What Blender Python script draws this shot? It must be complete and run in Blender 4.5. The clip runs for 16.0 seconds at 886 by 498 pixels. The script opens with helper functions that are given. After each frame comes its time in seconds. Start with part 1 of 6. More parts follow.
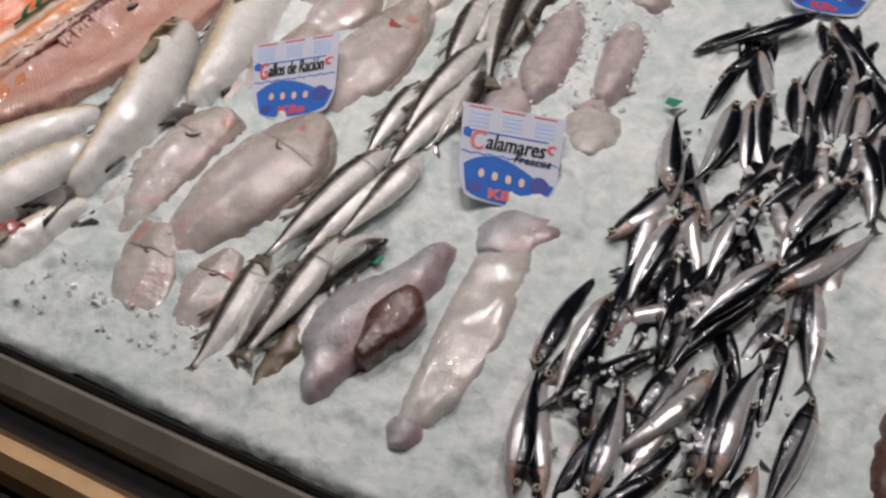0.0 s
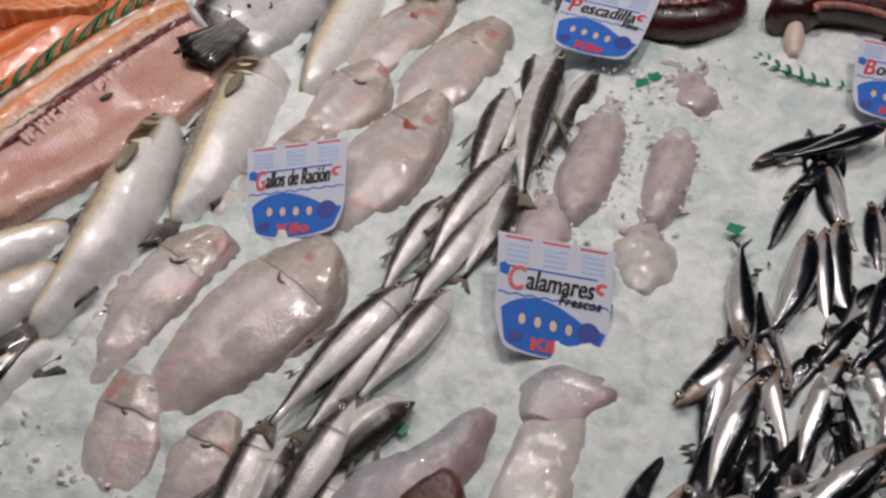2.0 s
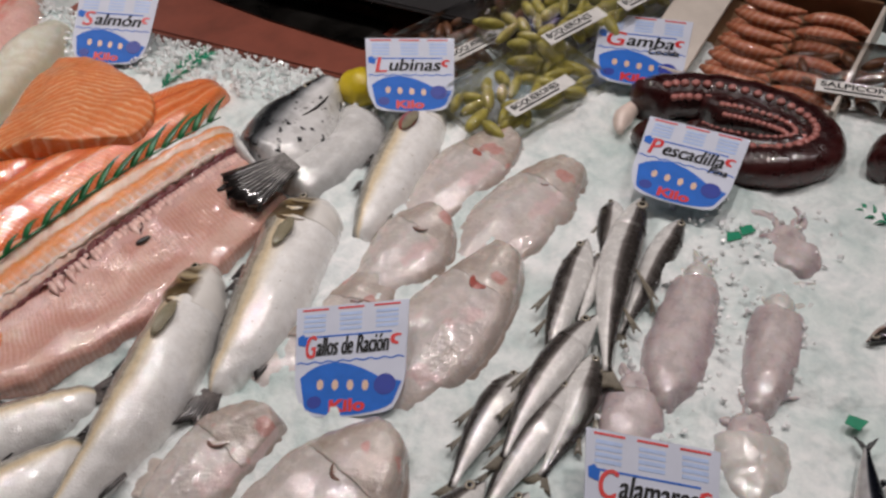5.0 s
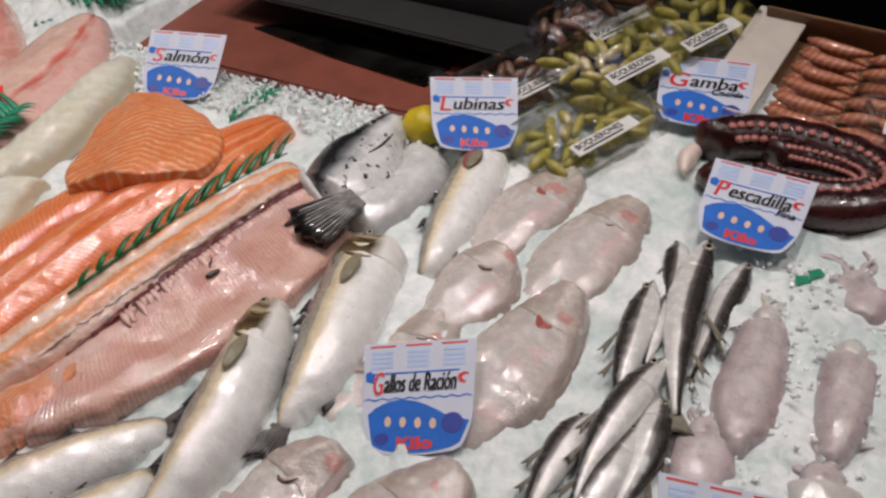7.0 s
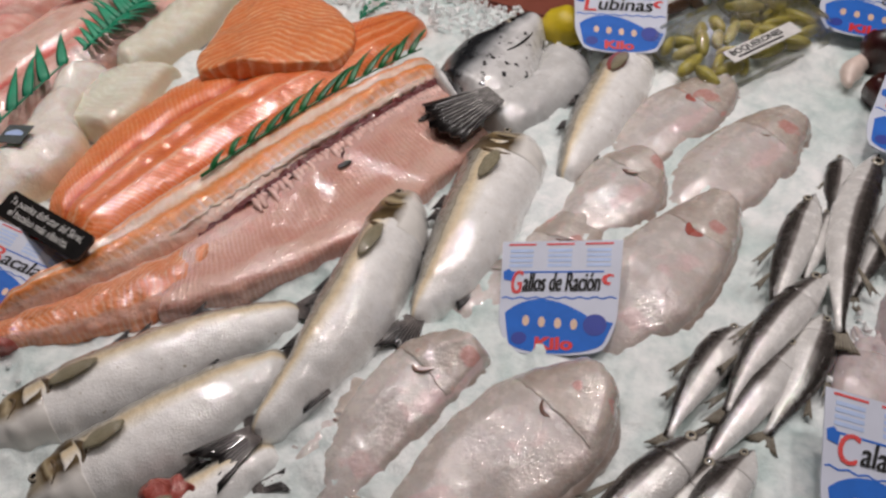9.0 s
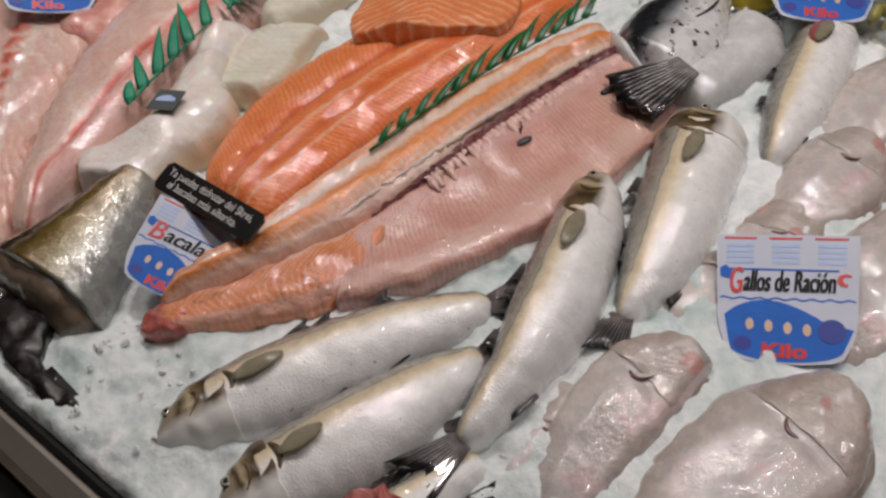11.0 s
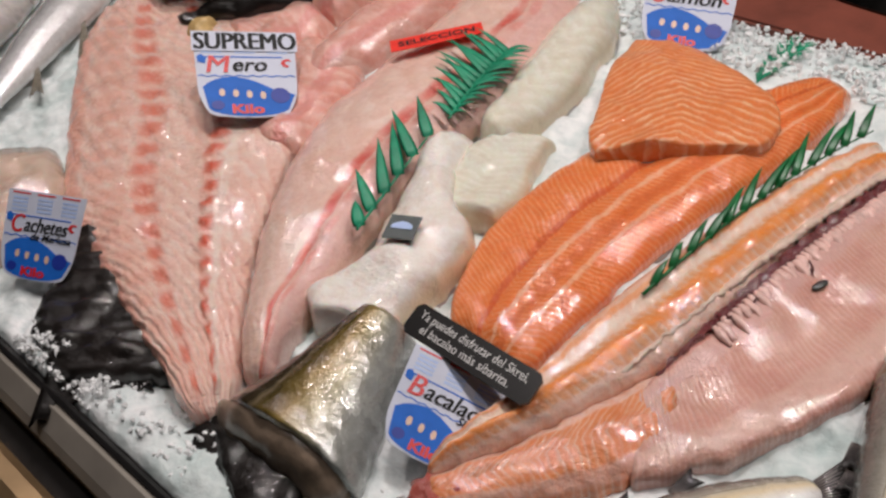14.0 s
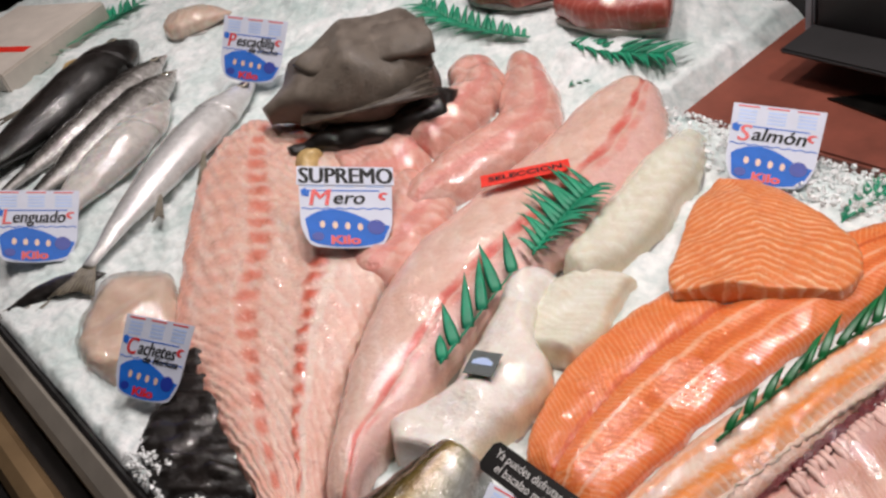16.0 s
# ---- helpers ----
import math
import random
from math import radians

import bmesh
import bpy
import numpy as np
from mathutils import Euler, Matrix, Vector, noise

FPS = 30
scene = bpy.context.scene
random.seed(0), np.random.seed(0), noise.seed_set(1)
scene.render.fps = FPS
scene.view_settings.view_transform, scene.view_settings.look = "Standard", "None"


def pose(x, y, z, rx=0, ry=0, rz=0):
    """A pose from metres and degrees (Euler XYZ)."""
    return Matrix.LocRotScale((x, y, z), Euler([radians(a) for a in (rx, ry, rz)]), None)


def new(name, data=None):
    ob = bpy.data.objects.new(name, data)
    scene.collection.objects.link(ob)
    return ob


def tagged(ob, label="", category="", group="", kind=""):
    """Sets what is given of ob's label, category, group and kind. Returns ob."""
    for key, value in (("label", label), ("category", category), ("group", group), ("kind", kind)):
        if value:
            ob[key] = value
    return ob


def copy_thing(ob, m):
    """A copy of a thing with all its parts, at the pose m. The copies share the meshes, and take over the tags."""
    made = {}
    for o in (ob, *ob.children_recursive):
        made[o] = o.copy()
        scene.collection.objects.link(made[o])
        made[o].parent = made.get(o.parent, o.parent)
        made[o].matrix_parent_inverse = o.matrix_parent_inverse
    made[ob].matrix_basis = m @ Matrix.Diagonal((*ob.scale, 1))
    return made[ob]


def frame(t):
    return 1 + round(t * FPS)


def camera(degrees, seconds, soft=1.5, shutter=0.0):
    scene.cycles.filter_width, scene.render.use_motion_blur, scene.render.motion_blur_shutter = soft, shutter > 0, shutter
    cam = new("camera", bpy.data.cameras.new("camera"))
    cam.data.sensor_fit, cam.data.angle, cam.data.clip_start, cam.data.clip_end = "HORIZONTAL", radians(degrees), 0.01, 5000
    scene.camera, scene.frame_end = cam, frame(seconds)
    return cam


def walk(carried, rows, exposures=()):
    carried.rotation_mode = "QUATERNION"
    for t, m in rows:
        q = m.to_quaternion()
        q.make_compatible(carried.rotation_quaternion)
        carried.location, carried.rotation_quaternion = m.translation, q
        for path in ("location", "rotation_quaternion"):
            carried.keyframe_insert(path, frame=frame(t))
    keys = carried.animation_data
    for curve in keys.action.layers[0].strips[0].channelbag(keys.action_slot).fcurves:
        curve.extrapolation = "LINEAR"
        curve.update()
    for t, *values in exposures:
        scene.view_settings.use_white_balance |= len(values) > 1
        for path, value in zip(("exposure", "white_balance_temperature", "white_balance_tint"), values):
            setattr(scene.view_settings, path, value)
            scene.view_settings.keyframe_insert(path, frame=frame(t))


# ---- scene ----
cam = camera(51.3, 16.0, 2.6)
METRES, EYE, TILT, LEAN, TURN = 1.0, 0.7175, -49.543, 5.566, 26.921
# the bed of ice slopes down to the customers; all that lies on it is laid out on a level plan first
SLOPE = pose(0, 0, 0.85, 12, 0, 0)
ROWS = [
    (0.0, 0.0, 0.0, 0.0, -0.0, 0.0, 0.0),
    (0.5, -0.017, 0.0317, 0.0236, 0.72, 0.18, -0.3),
    (1.0, -0.0359, 0.0626, 0.0449, -0.22, 0.17, -0.09),
    (1.5, -0.0509, 0.0985, 0.0812, -1.82, 0.27, -0.31),
    (2.0, -0.063, 0.1439, 0.1254, -2.22, 1.2, -0.13),
    (2.5, -0.0738, 0.1932, 0.1651, -1.93, 2.27, 0.17),
    (3.0, -0.0766, 0.2228, 0.1865, -2.0, 3.35, -0.22),
    (3.5, -0.0848, 0.2404, 0.2035, -2.23, 3.84, -0.83),
    (4.0, -0.0916, 0.2488, 0.217, -1.15, 3.99, -0.88),
    (6.5, -0.1245, 0.2414, 0.244, -0.6, 7.68, -1.84),
    (7.0, -0.1362, 0.2385, 0.2388, 1.4, 7.14, -2.45),
    (7.5, -0.1465, 0.2418, 0.2291, 3.09, 6.55, -2.86),
    (8.0, -0.1574, 0.2527, 0.2157, 4.45, 5.68, -4.15),
    (10.5, -0.2889, 0.325, 0.189, 8.13, 0.5, -7.72),
    (11.0, -0.3395, 0.3355, 0.2065, 9.06, 0.25, -7.78),
    (11.5, -0.4041, 0.3389, 0.2285, 7.8, 0.49, -6.91),
    (12.0, -0.465, 0.3478, 0.2466, 5.72, 1.05, -6.1),
    (12.5, -0.5064, 0.363, 0.2647, 5.96, 0.97, -5.38),
    (13.0, -0.5476, 0.3966, 0.2745, 7.37, 1.05, -6.23),
    (13.5, -0.5618, 0.4019, 0.2801, 10.1, 0.85, -7.43),
    (14.0, -0.5643, 0.3879, 0.283, 12.4, 1.91, -8.62),
    (14.5, -0.56, 0.3764, 0.2885, 14.78, 2.4, -9.35),
    (15.0, -0.5619, 0.3631, 0.3018, 16.23, 3.69, -9.73),
    (15.5, -0.5516, 0.3552, 0.3157, 18.17, 5.21, -10.03),
    (16.0, -0.5321, 0.3493, 0.3288, 19.16, 6.54, -10.24),
]
walk(cam, [(t, SLOPE @ pose(0, 0, EYE, TILT, LEAN, TURN) @ pose(METRES * x, METRES * y, METRES * z, 90 + pitch, roll, yaw)) for t, x, y, z, yaw, pitch, roll in ROWS],
     [(0.0, -0.36), (1.5, -0.50), (4.0, -0.52), (8.0, -0.38), (11.0, -0.57), (13.0, -0.42), (14.5, -0.16), (16.0, -0.02)])

# ---- world and light ----
world = bpy.data.worlds.new("market_hall")
scene.world = world
world.use_nodes = True
world.node_tree.nodes["Background"].inputs[0].default_value = (0.9, 0.95, 1.0, 1)
world.node_tree.nodes["Background"].inputs[1].default_value = 0.02


def area_lamp(x, y, z, sx, sy, watts, colour):
    lamp = bpy.data.lights.new("lamp", "AREA")
    lamp.shape, lamp.size, lamp.size_y, lamp.energy, lamp.color = "RECTANGLE", sx, sy, watts, colour
    lamp.spread = radians(100)
    ob = new("ceiling_lamp_light", lamp)
    ob.matrix_basis = pose(x, y, z)
    return ob


COOL = (1.0, 0.905, 0.88)
LAMPS = [(-2.9, 0.8, 4.0), (-2.1, 0.95, 4.4), (-1.35, 0.8, 4.4), (-0.65, 0.95, 4.4), (0.1, 0.8, 3.7), (0.8, 0.95, 2.8), (-1.75, 0.15, 2.8), (0.0, 0.15, 1.2)]
for lx, ly, watts in LAMPS:
    area_lamp(lx, ly, 2.84, 0.12, 0.12, watts, COOL)


# ---- materials ----
def start(name):
    m = bpy.data.materials.new(name)
    m.use_nodes = True
    return m, m.node_tree, m.node_tree.nodes["Principled BSDF"]


def link(nt, a, b):
    nt.links.new(a, b)


def noise_node(nt, vec, scale, detail=3.0, rough=0.6, distortion=0.0):
    n = nt.nodes.new("ShaderNodeTexNoise")
    n.inputs["Scale"].default_value, n.inputs["Detail"].default_value = scale, detail
    n.inputs["Roughness"].default_value, n.inputs["Distortion"].default_value = rough, distortion
    if vec:
        link(nt, vec, n.inputs["Vector"])
    return n


def sums(nt, op, a, b, c=None):
    n = nt.nodes.new("ShaderNodeMath")
    n.operation = op
    for i, v in enumerate((a, b, c)):
        if v is None:
            continue
        if isinstance(v, (int, float)):
            n.inputs[i].default_value = v
        else:
            link(nt, v, n.inputs[i])
    return n.outputs[0]


def ramp(nt, fac, stops, smooth="LINEAR"):
    n = nt.nodes.new("ShaderNodeValToRGB")
    n.color_ramp.interpolation = smooth
    e = n.color_ramp.elements
    while len(e) < len(stops):
        e.new(0.5)
    for k, (p, c) in zip(e, stops):
        k.position = p
        k.color = (*c, 1) if len(c) == 3 else c
    link(nt, fac, n.inputs[0])
    return n.outputs[0]


def blend(nt, fac, a, b, how="MIX"):
    n = nt.nodes.new("ShaderNodeMix")
    n.data_type, n.blend_type = "RGBA", how
    for i, v in ((0, fac), (6, a), (7, b)):
        if isinstance(v, (int, float)):
            n.inputs[i].default_value = v
        elif isinstance(v, tuple):
            n.inputs[i].default_value = (*v, 1)
        else:
            link(nt, v, n.inputs[i])
    return n.outputs[2]


def bump(nt, bsdf, height, strength, distance):
    n = nt.nodes.new("ShaderNodeBump")
    n.inputs["Strength"].default_value, n.inputs["Distance"].default_value = strength, distance
    link(nt, height, n.inputs["Height"])
    link(nt, n.outputs[0], bsdf.inputs["Normal"])


def wet_coat(nt, bsdf, obj, weight, scale=115, depth=0.0015):
    """A film of water over the surface, with its own softer ripples."""
    n = nt.nodes.new("ShaderNodeBump")
    n.inputs["Strength"].default_value, n.inputs["Distance"].default_value = 0.8, depth
    link(nt, noise_node(nt, obj, scale, 3, 0.55, 0.4).outputs[0], n.inputs["Height"])
    link(nt, n.outputs[0], bsdf.inputs["Coat Normal"])
    bsdf.inputs["Coat Weight"].default_value, bsdf.inputs["Coat Roughness"].default_value = weight, 0.045
    bsdf.inputs["Coat IOR"].default_value = 1.6
    bsdf.inputs["Specular IOR Level"].default_value = 0.4


def uv_axes(nt):
    """Along and across the swept form, both 0 to 1, and the object's own metres."""
    t = nt.nodes.new("ShaderNodeTexCoord")
    s = nt.nodes.new("ShaderNodeSeparateXYZ")
    link(nt, t.outputs["UV"], s.inputs[0])
    return s.outputs[0], s.outputs[1], t.outputs["Object"]


def plain(name, colour, rough=0.5, metal=0.0, vary=0.15, scale=40, bumps=0.1, coat=0.0):
    m, nt, b = start(name)
    _, _, obj = uv_axes(nt)
    n = noise_node(nt, obj, scale, 4)
    dark = tuple(c * (1 - vary) for c in colour)
    light = tuple(min(1, c * (1 + vary)) for c in colour)
    link(nt, ramp(nt, n.outputs[0], [(0.3, dark), (0.7, light)]), b.inputs["Base Color"])
    b.inputs["Roughness"].default_value, b.inputs["Metallic"].default_value = rough, metal
    b.inputs["Coat Weight"].default_value = coat
    if bumps:
        bump(nt, b, noise_node(nt, obj, scale * 4, 3).outputs[0], bumps, 0.002)
    return m


def skin(name, stops, rough=0.25, metal=0.0, wander=0.1, mottles=0.25, mottle_scale=60, scales=0.0, relief=0.25, coat=0.5, specks=None, film=0.0):
    """Fish skin: colour runs from one edge (0) of the body over the flank to the other (1)."""
    m, nt, b = start(name)
    u, v, obj = uv_axes(nt)
    n = noise_node(nt, obj, mottle_scale, 5, 0.65)
    big = noise_node(nt, obj, mottle_scale * 0.25, 3)
    w = sums(nt, "MULTIPLY_ADD", sums(nt, "SUBTRACT", big.outputs[0], 0.5), wander * 2, v)
    col = ramp(nt, w, stops)
    shade = ramp(nt, n.outputs[0], [(0.3, (1 - mottles,) * 3), (0.7, (1, 1, 1))])
    col = blend(nt, 1.0, col, shade, "MULTIPLY")
    mote = noise_node(nt, obj, 80, 3, 0.65, 0.5)
    col = blend(nt, 1.0, col, ramp(nt, mote.outputs[0], [(0.32, (0.92, 0.91, 0.90)), (0.56, (1, 1, 1))]), "MULTIPLY")
    if specks:
        colour, size, amount = specks
        s = noise_node(nt, obj, size, 2, 0.5)
        col = blend(nt, ramp(nt, s.outputs[0], [(amount, (0, 0, 0)), (amount + 0.05, (1, 1, 1))]), col, colour)
    link(nt, col, b.inputs["Base Color"])
    b.inputs["Metallic"].default_value = metal
    wet_coat(nt, b, obj, min(1.0, coat * 1.6))
    link(nt, ramp(nt, n.outputs[0], [(0.3, (rough * 0.7,) * 3), (0.75, (rough * 1.5,) * 3)]), b.inputs["Roughness"])
    h = n.outputs[0]
    if scales:
        vo = nt.nodes.new("ShaderNodeTexVoronoi")
        vo.inputs["Scale"].default_value = scales
        link(nt, obj, vo.inputs["Vector"])
        h = sums(nt, "MULTIPLY_ADD", vo.outputs["Distance"], 0.8, sums(nt, "MULTIPLY", h, 0.5))
    wet = noise_node(nt, obj, 230, 3, 0.7)
    bump(nt, b, sums(nt, "MULTIPLY_ADD", wet.outputs[0], 0.55, sums(nt, "MULTIPLY_ADD", big.outputs[0], 0.8, h)), min(1.0, relief * 1.1), 0.0022)
    if film:
        b.inputs["Subsurface Weight"].default_value, b.inputs["Subsurface Scale"].default_value = film, 0.01
    return m


def flesh(name, base, pale, bands, skew, band_width=0.25, chevron=True, streaks=(), rough=0.3, relief=0.3, mottle=(1, 1, 1), bend=0.0, film=0.12, edge=None, dashes=(), stray=1.6):
    """Cut fish: muscle bands that run aslant across the form, and lengthwise streaks (place, width, colour)."""
    m, nt, b = start(name)
    u, v, obj = uv_axes(nt)
    n = noise_node(nt, obj, 22, 4)
    fine = noise_node(nt, obj, 160, 4)
    off = sums(nt, "ABSOLUTE", sums(nt, "SUBTRACT", v, 0.5), None)
    slant = off if chevron else v
    k = sums(nt, "MULTIPLY_ADD", slant, skew, sums(nt, "MULTIPLY", u, bands))
    k = sums(nt, "MULTIPLY_ADD", n.outputs[0], stray + bend, k)
    wave = sums(nt, "FRACT", k, None)
    line = ramp(nt, wave, [(0.0, (1, 1, 1)), (band_width * 0.5, (0.55,) * 3), (band_width, (0, 0, 0)), (1 - band_width * 0.3, (0, 0, 0)), (1.0, (1, 1, 1))])
    fade = ramp(nt, noise_node(nt, obj, 35, 3).outputs[0], [(0.3, (0.25,) * 3), (0.62, (1, 1, 1))])
    col = blend(nt, sums(nt, "MULTIPLY", line, fade), base, pale)
    wide = noise_node(nt, obj, 12, 3)
    col = blend(nt, ramp(nt, wide.outputs[0], [(0.45, (0, 0, 0)), (0.75, (0.8,) * 3)]), col, mottle, "MULTIPLY")
    for place, width, colour in streaks:
        d = sums(nt, "ABSOLUTE", sums(nt, "SUBTRACT", sums(nt, "MULTIPLY_ADD", n.outputs[0], 0.08, v), place + 0.04), None)
        f = ramp(nt, d, [(0.0, (0.95,) * 3), (width * 0.6, (0.8,) * 3), (width, (0, 0, 0))])
        f = sums(nt, "MULTIPLY", f, ramp(nt, fine.outputs[0], [(0.3, (0.55,) * 3), (0.6, (1, 1, 1))]))
        col = blend(nt, f, col, colour)
    for place, width, colour, count in dashes:
        d = sums(nt, "ABSOLUTE", sums(nt, "SUBTRACT", sums(nt, "MULTIPLY_ADD", n.outputs[0], 0.06, v), place + 0.03), None)
        f = ramp(nt, d, [(0.0, (1, 1, 1)), (width * 0.5, (0.8,) * 3), (width, (0, 0, 0))])
        beat = sums(nt, "FRACT", sums(nt, "MULTIPLY_ADD", n.outputs[0], 0.5, sums(nt, "MULTIPLY", u, count)), None)
        f = sums(nt, "MULTIPLY", f, ramp(nt, beat, [(0.0, (0.25,) * 3), (0.3, (1, 1, 1)), (0.6, (1, 1, 1)), (0.85, (0.2,) * 3)]))
        col = blend(nt, f, col, colour)
    # mottling that also paints crevice shade: the bump's hollows get a darker colour
    grain = noise_node(nt, obj, 70, 4, 0.65, 0.5)
    col = blend(nt, 1.0, col, ramp(nt, grain.outputs[0], [(0.32, (0.92, 0.86, 0.84)), (0.56, (1, 1, 1))]), "MULTIPLY")
    fleck = ramp(nt, noise_node(nt, obj, 190, 2, 0.5, 0.8).outputs[0], [(0.58, (0, 0, 0)), (0.74, (0.28,) * 3)])
    col = blend(nt, fleck, col, tuple(min(1.0, c * 1.12 + 0.06) for c in pale))
    if edge:
        d = ramp(nt, off, [(0.4, (0, 0, 0)), (0.5, (1, 1, 1))])
        col = blend(nt, d, col, edge)
    link(nt, col, b.inputs["Base Color"])
    b.inputs["Roughness"].default_value = rough + 0.1
    wet_coat(nt, b, obj, 1.0)
    b.inputs["Subsurface Weight"].default_value, b.inputs["Subsurface Scale"].default_value = film, 0.008
    h = sums(nt, "MULTIPLY_ADD", wave, 0.4, sums(nt, "MULTIPLY_ADD", fine.outputs[0], 0.7, n.outputs[0]))
    bump(nt, b, sums(nt, "MULTIPLY_ADD", grain.outputs[0], 0.8, h), min(1.0, relief * 1.2 + 0.15), 0.004)
    return m


def ice_material():
    m, nt, b = start("crushed_ice")
    _, _, obj = uv_axes(nt)
    n = noise_node(nt, obj, 130, 5, 0.65)
    w = noise_node(nt, obj, 9, 5, 0.6)
    lump = noise_node(nt, obj, 42, 3, 0.55, 0.5)
    vo = nt.nodes.new("ShaderNodeTexVoronoi")
    vo.inputs["Scale"].default_value = 95
    link(nt, obj, vo.inputs["Vector"])
    col = ramp(nt, w.outputs[0], [(0.32, (0.66, 0.76, 0.74)), (0.5, (0.82, 0.87, 0.86)), (0.66, (0.95, 0.96, 0.96))])
    col = blend(nt, 1.0, col, ramp(nt, lump.outputs[0], [(0.34, (0.80, 0.85, 0.85)), (0.58, (1, 1, 1))]), "MULTIPLY")
    col = blend(nt, 1.0, col, ramp(nt, n.outputs[0], [(0.3, (0.86, 0.88, 0.89)), (0.6, (1, 1, 1))]), "MULTIPLY")
    link(nt, col, b.inputs["Base Color"])
    b.inputs["Roughness"].default_value = 0.3
    b.inputs["IOR"].default_value = 1.31
    h = sums(nt, "MULTIPLY_ADD", lump.outputs[0], 1.6, sums(nt, "MULTIPLY_ADD", vo.outputs["Distance"], 0.4, n.outputs[0]))
    bump(nt, b, h, 0.40, 0.004)
    return m


def fin_material(name, dark, light, alpha=0.85, tip=0.25):
    """A fin's membrane with rays along it."""
    m, nt, b = start(name)
    u, v, obj = uv_axes(nt)
    w = sums(nt, "SINE", sums(nt, "MULTIPLY", v, 75.0), None)
    n = noise_node(nt, obj, 90, 3)
    k = sums(nt, "MULTIPLY_ADD", w, 0.25, n.outputs[0])
    k = sums(nt, "MULTIPLY_ADD", u, -tip, k)
    link(nt, ramp(nt, k, [(0.15, dark), (0.75, light)]), b.inputs["Base Color"])
    b.inputs["Roughness"].default_value, b.inputs["Alpha"].default_value, b.inputs["Coat Weight"].default_value = 0.3, alpha, 0.5
    bump(nt, b, w, 0.4, 0.001)
    return m


def eye_material():
    m, nt, b = start("fish_eye")
    u, v, _ = uv_axes(nt)
    link(nt, ramp(nt, v, [(0.0, (0.003, 0.003, 0.004)), (0.42, (0.004, 0.004, 0.005)), (0.5, (0.5, 0.45, 0.35)), (0.72, (0.35, 0.32, 0.26)), (0.9, (0.05, 0.045, 0.04))]), b.inputs["Base Color"])
    b.inputs["Roughness"].default_value, b.inputs["Coat Weight"].default_value = 0.12, 1.0
    return m


def steel(name, colour, rough):
    m, nt, b = start(name)
    _, _, obj = uv_axes(nt)
    mp = nt.nodes.new("ShaderNodeMapping")
    mp.inputs["Scale"].default_value = (3, 300, 300)
    link(nt, obj, mp.inputs[0])
    n = noise_node(nt, mp.outputs[0], 4, 3)
    link(nt, ramp(nt, n.outputs[0], [(0.3, tuple(c * 0.8 for c in colour)), (0.7, colour)]), b.inputs["Base Color"])
    b.inputs["Metallic"].default_value = 1.0
    link(nt, ramp(nt, noise_node(nt, obj, 12, 3).outputs[0], [(0.3, (rough * 0.7,) * 3), (0.7, (rough * 1.4,) * 3)]), b.inputs["Roughness"])
    return m


def film_material(name):
    """Thin clear plastic: see-through, with gloss that grows towards its edges."""
    m, nt, b = start(name)
    nt.nodes.remove(b)
    clear, gloss, mix = nt.nodes.new("ShaderNodeBsdfTransparent"), nt.nodes.new("ShaderNodeBsdfGlossy"), nt.nodes.new("ShaderNodeMixShader")
    clear.inputs[0].default_value, gloss.inputs["Roughness"].default_value = (0.93, 0.94, 0.94, 1), 0.07
    rim = nt.nodes.new("ShaderNodeLayerWeight")
    rim.inputs[0].default_value = 0.35
    fac = sums(nt, "MULTIPLY_ADD", rim.outputs["Fresnel"], 0.6, 0.11)
    _, _, obj = uv_axes(nt)
    n = nt.nodes.new("ShaderNodeBump")
    n.inputs["Strength"].default_value, n.inputs["Distance"].default_value = 0.9, 0.006
    link(nt, noise_node(nt, obj, 45, 3, 0.6, 1.5).outputs[0], n.inputs["Height"])
    link(nt, n.outputs[0], gloss.inputs["Normal"])
    for a, k in ((fac, 0), (clear.outputs[0], 1), (gloss.outputs[0], 2)):
        link(nt, a, mix.inputs[k])
    link(nt, mix.outputs[0], nt.nodes["Material Output"].inputs["Surface"])
    return m


def bass_head_material():
    """Bands along the head: pale snout, brown gill plates; the throat is silvery white."""
    m, nt, b = start("sea_bass_head")
    u, v, obj = uv_axes(nt)
    n = noise_node(nt, obj, 60, 4, 0.6)
    w = sums(nt, "MULTIPLY_ADD", sums(nt, "SUBTRACT", n.outputs[0], 0.5), 0.035, u)
    w = sums(nt, "MULTIPLY_ADD", sums(nt, "POWER", sums(nt, "ABSOLUTE", sums(nt, "SUBTRACT", v, 0.42), None), 2.0), 0.16, w)
    col = ramp(nt, w, [(0.0, (0.16, 0.13, 0.09)), (0.05, (0.46, 0.41, 0.33)), (0.10, (0.42, 0.36, 0.25)), (0.125, (0.09, 0.055, 0.025)), (0.15, (0.50, 0.42, 0.27)), (0.165, (0.24, 0.17, 0.08)), (0.20, (0.05, 0.032, 0.015)), (0.25, (0.15, 0.105, 0.05)), (0.28, (0.46, 0.40, 0.30))])
    throat = ramp(nt, sums(nt, "MULTIPLY_ADD", n.outputs[0], 0.12, v), [(0.64, (0, 0, 0)), (0.80, (1, 1, 1))])
    col = blend(nt, throat, col, (0.88, 0.86, 0.82))
    link(nt, col, b.inputs["Base Color"])
    b.inputs["Roughness"].default_value = 0.28
    wet_coat(nt, b, obj, 0.8)
    bump(nt, b, sums(nt, "MULTIPLY_ADD", w, 30.0, n.outputs[0]), 0.25, 0.002)
    return m


